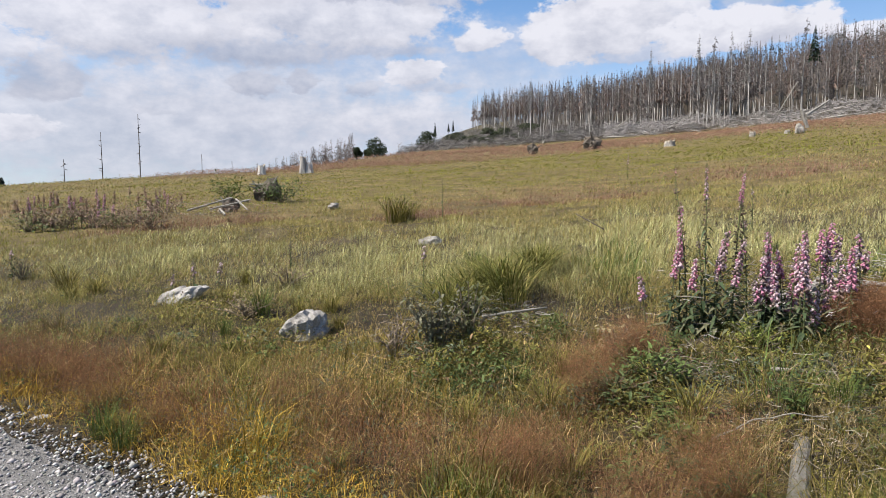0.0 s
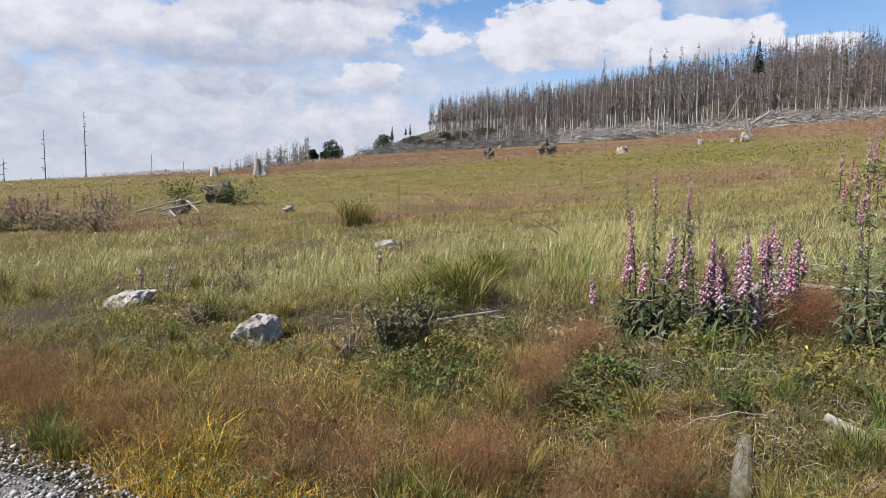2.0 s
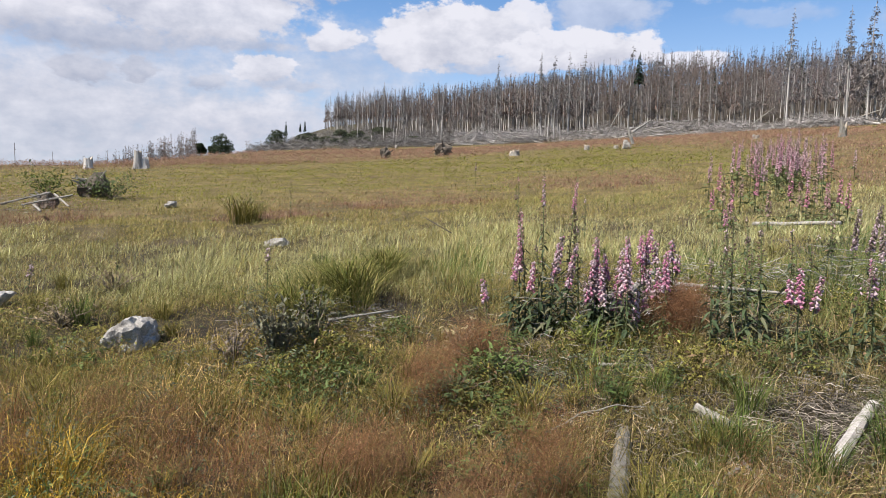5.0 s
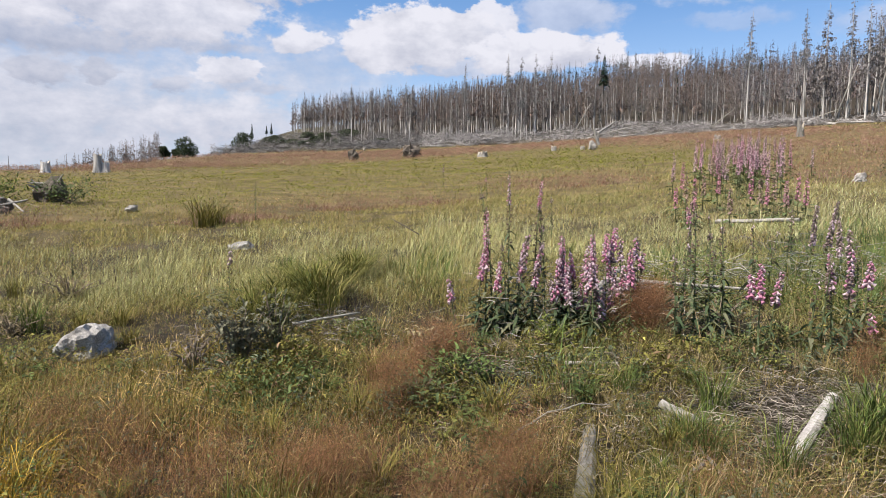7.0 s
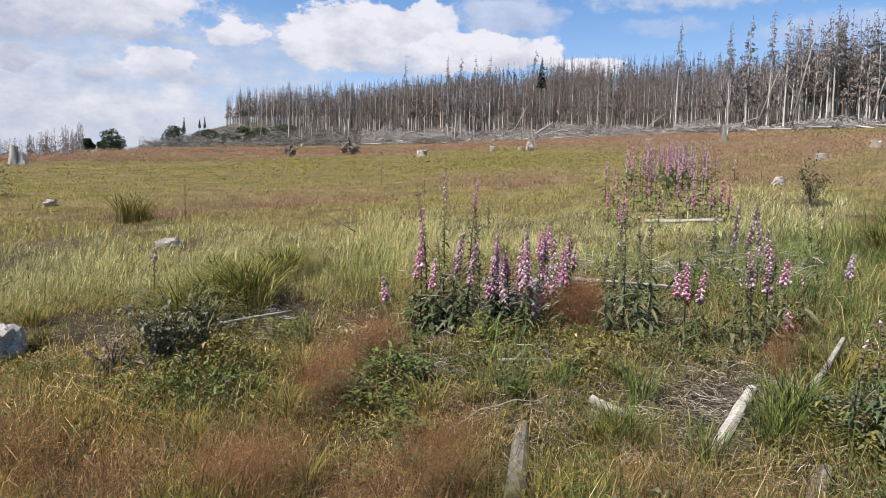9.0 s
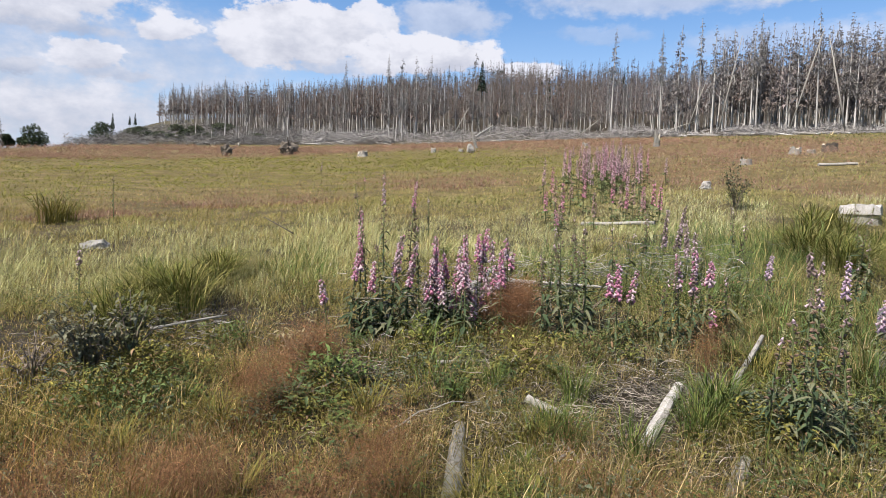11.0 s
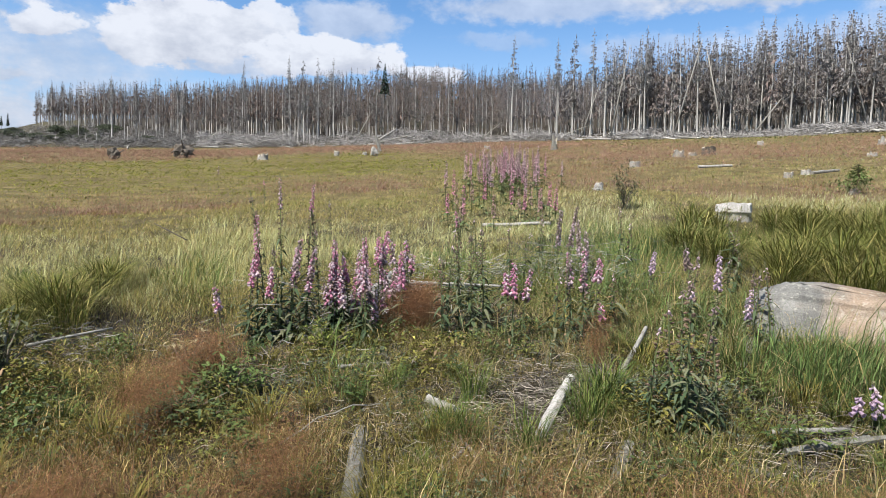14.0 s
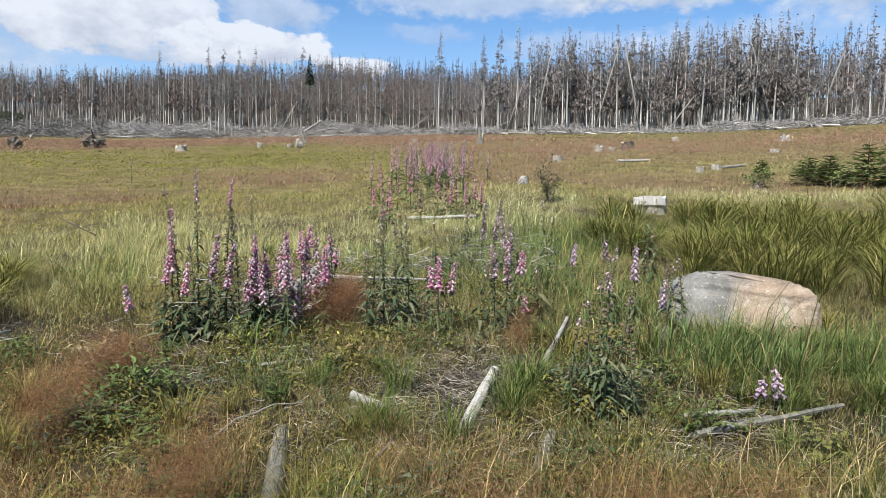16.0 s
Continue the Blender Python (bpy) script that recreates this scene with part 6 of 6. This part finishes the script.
for k, (x, y, s) in enumerate(((-0.80, 2.86, 0.055), (-2.6, 4.0, 0.04), (-1.3, 3.2, 0.03))):
    rock(x, y, (s * 1.5, s, s * 0.55), 20 + k, "flat grey stone at the edge of the track", 30 * k, 0.01, detail=2)


def boulder():
    """The long low boulder: a flat-backed ridge that falls away on one side."""
    bm = bmesh.new()
    bmesh.ops.create_icosphere(bm, subdivisions=5, radius=1)
    for v in bm.verts:
        p = v.co.copy()
        sx, sy, sz = (math.copysign(abs(c) ** k, c) for c, k in zip(p, (0.26 if p.x > 0 else 0.5, 0.38, 0.34)))
        top = 0.27 - 0.045 * sx - (0.0 if sx > 0 else 0.10) * sx * sx
        q = Vector((sx * 0.55, sy * 0.33, sz * (top if sz > 0 else 0.3)))
        q.y += 0.10 * sz * (1 if sy < 0 else -0.6)
        n1 = noise.fractal(p * 1.3 + Vector((4, 2, 9)), 0.9, 2.1, 5)
        n2 = noise.fractal(q * 9.0, 0.8, 2.2, 4)
        v.co = q + p * (0.055 * n1 + 0.011 * n2)
    me = bpy.data.meshes.new("boulder")
    bm.to_mesh(me)
    bm.free()
    me.materials.append(M_BOULDER)
    me.polygons.foreach_set("use_smooth", np.ones(len(me.polygons), bool))
    ob = new("boulder", me)
    ob.matrix_world = pose(5.24, 2.25, float(ground_z(5.24, 2.25)) + 0.06, 0, 2, -67)
    tagged(ob, "large grey boulder with an orange-stained flank in tall grass", "boulder")


boulder()


# ---- logs, sticks and brash ----
def log(x0, y0, x1, y1, r0, r1, label, seed, lift0=0.0, lift1=0.0, mat=None, stubs=0, name="log", group="logs", kinks=5):
    rng = random.Random(seed)
    a, b = Vector((x0, y0, float(ground_z(x0, y0)) + lift0 + r0 * 0.6)), Vector((x1, y1, float(ground_z(x1, y1)) + lift1 + r1 * 0.6))
    ob = tagged(new(name), label, "log" if name == "log" else "stick", group)
    ob.matrix_world = Matrix.Translation(a)
    sh = Shape()
    way = b - a
    path, radii = [], []
    for k in range(kinks + 1):
        t = k / kinks
        j = Vector((rng.uniform(-1, 1), rng.uniform(-1, 1), rng.uniform(-0.6, 0.6))) * (r0 * 0.22 if 0 < k < kinks else 0)
        path.append(way * t + j)
        radii.append((r0 + (r1 - r0) * t) * rng.uniform(0.9, 1.1))
    sh.tube(path, radii, 10 if r0 > 0.02 else 6, wobble=0.1, rng=rng)
    part("stem", sh, mat or M_GREYWOOD, ob, smooth=r0 < 0.02)
    for k in range(stubs):
        t = rng.uniform(0.15, 0.9)
        st = Shape()
        d = Vector((rng.gauss(0, 1), rng.gauss(0, 1), abs(rng.gauss(0, 1)))).normalized() * rng.uniform(1.2, 2.6) * r0
        st.tube([way * t, way * t + d], [r0 * 0.3, r0 * 0.12], 5)
        part("branch_stub", st, mat or M_GREYWOOD, ob)
    return ob


BLEACHED = "bleached grey log without bark lying in grass"
log(1.40, 2.42, 1.80, 3.08, 0.048, 0.038, "weathered grey log half sunk in grass", 1, -0.015, -0.02, M_OLDWOOD, kinks=3)
log(2.50, 2.42, 3.12, 2.80, 0.034, 0.029, BLEACHED, 2, 0.0, 0.03, M_WHITEWOOD)
log(2.28, 3.15, 2.34, 2.89, 0.028, 0.024, "short split grey branch lying in grass", 3, 0.02, 0.0)
log(3.22, 1.52, 4.02, 1.12, 0.02, 0.013, "grey split log on a pile of sticks", 4, 0.04, 0.06, M_OLDWOOD)
log(3.30, 1.60, 3.72, 1.36, 0.02, 0.016, "grey split log on a pile of sticks", 5, 0.01, 0.02, M_OLDWOOD)
log(3.36, 1.66, 3.70, 1.44, 0.018, 0.014, "grey split log on a pile of sticks", 6, 0.05, 0.04)
log(2.86, 1.66, 2.95, 1.36, 0.022, 0.016, "grey split branch lying on bare soil", 7, 0.02, 0.01, M_OLDWOOD)
log(2.92, 1.62, 3.06, 1.40, 0.018, 0.012, "grey split branch lying on bare soil", 8, 0.03, 0.01, M_OLDWOOD)
log(3.46, 2.68, 3.98, 2.90, 0.022, 0.012, "thin grey branch propped in the grass", 9, 0.02, 0.16)
log(4.05, 2.22, 4.45, 2.38, 0.028, 0.02, "thin grey branch propped in the grass", 10, 0.03, 0.1, M_OLDWOOD)
log(2.36, 1.80, 2.72, 2.02, 0.045, 0.03, "weathered grey log half sunk in grass", 11, -0.01, 0.03, M_OLDWOOD)
log(1.80, 2.38, 2.06, 2.50, 0.018, 0.010, "thin grey stick on bare soil", 12, 0.01, 0.03, name="stick")
log(2.05, 2.30, 2.12, 2.62, 0.012, 0.008, "thin grey stick on bare soil", 13, 0.01, 0.05, name="stick")
log(2.08, 3.95, 2.40, 3.80, 0.014, 0.010, "thin pale stick lying in grass", 14, 0.06, 0.05, name="stick")
def bent_twig():
    """One thin twig that springs from the grass and arches over."""
    ob = tagged(new("stick"), "thin curved twig arching over grass", "stick", "logs")
    ob.matrix_world = pose(1.34, 3.14, float(ground_z(1.34, 3.14)))
    sh = Shape()
    pts = [Vector((0.62 * t, 0.09 * math.sin(2.4 * t) - 0.05 * t, 0.015 + 0.23 * t * (1.35 - 0.75 * t) + 0.008 * math.sin(19 * t))) for t in (k / 12 for k in range(13))]
    sh.tube(pts, [0.0058 * (1 - 0.55 * k / 12) for k in range(13)], 6)
    part("stem", sh, M_GREYWOOD, ob, smooth=True)


bent_twig()
log(2.35, 9.3, 2.05, 9.9, 0.011, 0.006, "dark thin branch leaning over tall grass", 17, 0.22, 0.42, M_BARK, stubs=3, name="stick")
log(2.62, 4.95, 3.75, 6.0, 0.045, 0.03, "bleached fallen branch behind foxgloves", 18, 0.08, 0.12, stubs=2)
log(2.75, 5.35, 3.55, 5.15, 0.035, 0.02, "bleached fallen branch behind foxgloves", 19, 0.12, 0.16, stubs=2)
log(3.25, 5.5, 4.35, 4.85, 0.022, 0.012, "bleached fallen branch behind foxgloves", 20, 0.2, 0.08)
log(7.1, 8.7, 7.55, 7.5, 0.035, 0.025, BLEACHED, 21, 0.05, 0.12)
log(0.35, 5.65, 0.95, 5.75, 0.016, 0.01, "thin pale stick lying in grass", 24, 0.1, 0.12, name="stick")
log(0.1, 4.8, 0.45, 5.15, 0.02, 0.012, "thin pale stick lying in grass", 25, 0.04, 0.1, name="stick")
log(-5.6, 16.0, -5.2, 15.2, 0.03, 0.02, BLEACHED, 26, 0.25, 0.2)
log(-6.9, 17.2, -5.9, 17.9, 0.03, 0.02, "bleached root limb beside a fallen stump", 27, 0.1, 0.4, stubs=2)
log(-6.4, 17.5, -5.3, 17.6, 0.028, 0.018, "bleached root limb beside a fallen stump", 28, 0.1, 0.35, stubs=2)
log(-5.8, 17.9, -5.2, 17.0, 0.03, 0.02, "bleached root limb beside a fallen stump", 29, 0.35, 0.1, stubs=2)
log(20.3, 9.45, 21.4, 9.2, 0.05, 0.04, "pale sawn log lying in red grass", 30, 0.15, 0.15)
log(20.5, 13.4, 21.6, 12.8, 0.05, 0.04, "pale sawn log lying in red grass", 31, 0.2, 0.2)


def brash(x, y, rx, ry, count, seed, high=0.07, long=0.26, shade=(0.38, 0.335, 0.29), label="loose grey twigs and bark on bare ground"):
    """Litter of broken twigs: past counting."""
    rng = random.Random(seed)
    sh = Shape()
    for _ in range(count):
        px, py = x + rng.gauss(0, 0.5) * rx, y + rng.gauss(0, 0.5) * ry
        z = float(ground_z(px, py)) + rng.random() ** 2 * high + 0.005
        a, k = rng.uniform(0, 6.283), long * rng.uniform(0.15, 0.7)
        d = Vector((math.cos(a), math.sin(a), rng.gauss(0, 0.2))) * k / 2
        r = rng.uniform(0.0010, 0.0026)
        tone = rng.choice((0.2, 0.35, 0.5, 0.75)) * rng.uniform(0.7, 1.3)
        c = Vector((px, py, z))
        sh.tube([c - d, c + Vector((0, 0, rng.uniform(-0.01, 0.02))), c + d], [r, r, r * 0.5], 3, tuple(v * tone for v in shade), False)
    ob = new("brash", sh.mesh("brash", M_DEADTWIG))
    tagged(ob, label, "twigs", kind="stuff")


brash(2.98, 3.0, 0.55, 0.6, 420, 1)
brash(3.15, 2.75, 0.35, 0.35, 200, 2)
brash(2.15, 2.75, 0.55, 0.5, 300, 3)
brash(3.4, 1.45, 0.8, 0.45, 360, 4)
brash(2.85, 1.5, 0.4, 0.4, 200, 5)
brash(3.1, 5.2, 1.1, 0.7, 700, 6, 0.4, 0.34, (0.5, 0.47, 0.43), "tangle of bleached dead branches behind foxgloves")
brash(0.62, 5.55, 0.6, 0.45, 420, 7, 0.22, 0.2, (0.36, 0.335, 0.31))
brash(5.1, 4.75, 0.8, 0.8, 600, 8, 0.45, 0.3, (0.48, 0.46, 0.43), "tangle of bleached dead branches behind foxgloves")
brash(4.3, 5.3, 0.9, 0.6, 420, 9, 0.3, 0.3, (0.48, 0.46, 0.43), "tangle of bleached dead branches behind foxgloves")
brash(2.35, 3.9, 0.5, 0.5, 220, 10, 0.12, 0.25)
brash(2.55, 1.9, 0.4, 0.3, 180, 11, 0.1, 0.2)
brash(-0.25, 4.95, 0.5, 0.35, 300, 17, 0.35, 0.2, (0.34, 0.30, 0.28), "grey dead twigs in a dark shrub")
brash(-9.2, 16.9, 4.5, 1.0, 420, 12, 0.4, 0.7, (0.36, 0.33, 0.3), "heap of grey brash below a flowering drift")
for k, (bx, by, sx, sy) in enumerate(((2.05, 2.75, 1.2, 0.9), (2.9, 2.6, 0.8, 0.8), (2.6, 3.6, 1.4, 1.0), (3.5, 2.2, 1.2, 1.0))):
    brash(bx, by, sx, sy, 900, 30 + k, 0.06, 0.12, (0.44, 0.385, 0.33), "litter of short dead twigs and stalks")
brash(2.6, 4.58, 0.75, 0.4, 520, 16, 0.55, 0.14, (0.46, 0.42, 0.40), "bleached twigs standing between foxgloves")
brash(1.75, 4.25, 0.5, 0.4, 160, 13, 0.16, 0.25)
brash(-3.35, 7.55, 0.7, 0.5, 200, 14, 0.22, 0.25, (0.26, 0.22, 0.18))


# ---- stumps ----
def stump(x, y, rad, high, seed, label, jag=0.0, mat=None, roots=5, name="tree_stump", turn=0.0):
    rng = random.Random(seed)
    ob = thing(name, x, y, label, "stump", "stumps", 0.04, turn)
    n, rings = 18, 6
    body = Shape()
    verts, faces = [], []
    wob = [1 + 0.14 * noise.noise(Vector((math.cos(j * 6.283 / n) * 1.4, math.sin(j * 6.283 / n) * 1.4, seed))) for j in range(n)]
    flare = [max(0.0, math.cos(roots * j * 6.283 / n + seed)) for j in range(n)]
    edge = [high * (1 - jag * rng.random()) for _ in range(n)]
    for i in range(rings):
        t = i / (rings - 1)
        for j in range(n):
            a = j * 6.283 / n
            r = rad * wob[j] * (1 + (0.55 * flare[j] + 0.15) * (1 - t) ** 3)
            verts.append((math.cos(a) * r, math.sin(a) * r, -0.08 + (edge[j] + 0.08) * t))
    for i in range(rings - 1):
        faces += [(i * n + j, i * n + (j + 1) % n, (i + 1) * n + (j + 1) % n, (i + 1) * n + j) for j in range(n)]
    body.add(verts, faces)
    part("bark", body, mat or M_TRUNK, ob)
    top = Shape()
    k = (rings - 1) * n
    top.add([*verts[k:k + n], (0, 0, high * (1 - 0.6 * jag))], [(j, (j + 1) % n, n) for j in range(n)])
    part("cut_top", top, M_STUMPTOP, ob)
    return ob


def wide_stump():
    """The bleached, split block of a stump, pale on top with a dark cleft across its face."""
    x, y = 11.05, 6.45
    ob = thing("tree_stump", x, y, "wide bleached stump with a split face in green grass", "stump", "stumps", 0.05, 30)
    rng = random.Random(4)
    for nm, z0, z1, k in (("lower_block", 0.0, 0.16, 0.97), ("upper_block", 0.175, 0.32, 1.0)):
        sh = Shape()
        n = 22
        rad = [0.34 * k * (1 + 0.06 * rng.uniform(-1, 1)) / max(abs(math.cos(j * 6.283 / n)), abs(math.sin(j * 6.283 / n))) ** 0.6 for j in range(n)]
        lo = [(math.cos(j * 6.283 / n) * rad[j] * 1.25, math.sin(j * 6.283 / n) * rad[j] * 0.9, z0) for j in range(n)]
        hi = [(math.cos(j * 6.283 / n) * rad[j] * 1.2, math.sin(j * 6.283 / n) * rad[j] * 0.86, z1 + rng.uniform(-0.03, 0.03)) for j in range(n)]
        sh.add(lo + hi + [(0, 0, z1)], [(j, (j + 1) % n, n + (j + 1) % n, n + j) for j in range(n)] + [(n + j, n + (j + 1) % n, 2 * n) for j in range(n)] + [tuple(range(n - 1, -1, -1))])
        part(nm, sh, M_GREYWOOD if nm == "lower_block" else M_WHITEWOOD, ob)


wide_stump()
PALE_STUMP = "pale weathered spruce stump in red grass"
for k, (x, y, rad, h, jag) in enumerate(((31.4, 21.8, 0.38, 0.55, 0.3), (33.0, 22.0, 0.3, 0.4, 0.4), (20.5, 10.25, 0.18, 0.3, 0.2), (58.6, 22.0, 0.5, 0.9, 0.5), (60.8, 33.3, 0.4, 0.7, 0.3), (21.9, 10.4, 0.2, 0.3, 0.2),
                                           (21.6, 17.0, 0.28, 0.35, 0.1), (34.8, 13.5, 0.3, 0.35, 0.4), (20.3, 57.6, 0.6, 0.85, 0.6), (29.4, 61.2, 0.35, 0.8, 0.4), (31.5, 59.0, 0.3, 0.6, 0.4), (42.0, 52.0, 0.4, 0.6, 0.4))):
    stump(x, y, rad * 0.75, h * 0.8, 50 + k, PALE_STUMP, jag + 0.15, M_GREYWOOD)
stump(37.7, 24.0, 0.4, 0.6, 70, "dark rotting stump in red grass", 0.4, M_BARK)
stump(40.7, 40.9, 0.24, 1.5, 71, "tall broken grey stump at the meadow's top", 0.8, M_OLDWOOD)
stump(-12.7, 44.9, 0.26, 0.85, 72, "tall broken grey stump on the ridge", 0.4, M_TRUNK)
stump(-9.8, 45.0, 0.22, 1.25, 73, "tall broken grey stump on the ridge", 0.15, M_TRUNK)
stump(-9.4, 45.1, 0.25, 0.8, 74, "tall broken grey stump on the ridge", 0.5, M_TRUNK)


def root_plate(x, y, size, seed, label, mat, prongs, limbs=9):
    """An upturned stump: a ragged plate of earth and roots, with limbs sticking out."""
    rng = random.Random(seed)
    ob = thing("upturned_stump", x, y, label, "stump", "upturned stumps", 0.05, 0)
    part("root_plate", stone_mesh("root_plate", seed, (size * 0.5, size * 0.35, size * 0.5), mat, 0.4, 3, 0.0), None, ob).matrix_basis = Matrix.Translation((0, 0, size * 0.35))
    for k in range(limbs):
        a = rng.uniform(0, 6.283)
        d = Vector((math.cos(a), math.sin(a) * 0.5, rng.uniform(-0.1, 1.0))).normalized() * size * rng.uniform(0.5, 0.85)
        sh = Shape()
        sh.tube([(0, 0, size * 0.35), Vector((0, 0, size * 0.35)) + d * 0.6, Vector((0, 0, size * 0.35)) + d + Vector((rng.uniform(-0.15, 0.15), 0, rng.uniform(-0.2, 0.1))) * size], [0.07 * size, 0.05 * size, 0.02 * size], 5)
        part("root", sh, prongs, ob)


root_plate(16.5, 71.5, 1.9, 31, "dark upturned root plate of a fallen spruce", M_BARK, M_BARK, 14)
root_plate(30.6, 55.3, 1.0, 32, "bleached upturned stump with forked roots", M_GREYWOOD, M_GREYWOOD, 6)
log(31.2, 55.2, 30.7, 55.4, 0.16, 0.12, "bleached forked trunk standing on an upturned stump", 40, 0.3, 1.9)
log(31.0, 55.2, 34.4, 57.6, 0.13, 0.06, "long bleached limb propped on an upturned stump", 41, 1.4, 2.6)
root_plate(-6.0, 18.0, 0.55, 33, "upturned stump with bleached tangled roots", M_BARK, M_GREYWOOD, 6)
brash(-6.3, 17.4, 1.3, 0.7, 260, 21, 0.4, 0.7, (0.5, 0.46, 0.42), "heap of bleached roots and broken branches")
root_plate(-5.9, 21.6, 0.9, 34, "upturned stump with bleached tangled roots", M_BARK, M_GREYWOOD, 8)
root_plate(9.5, 68, 1.3, 35, "dark broken stump at the meadow's top", M_BARK, M_BARK, 4)
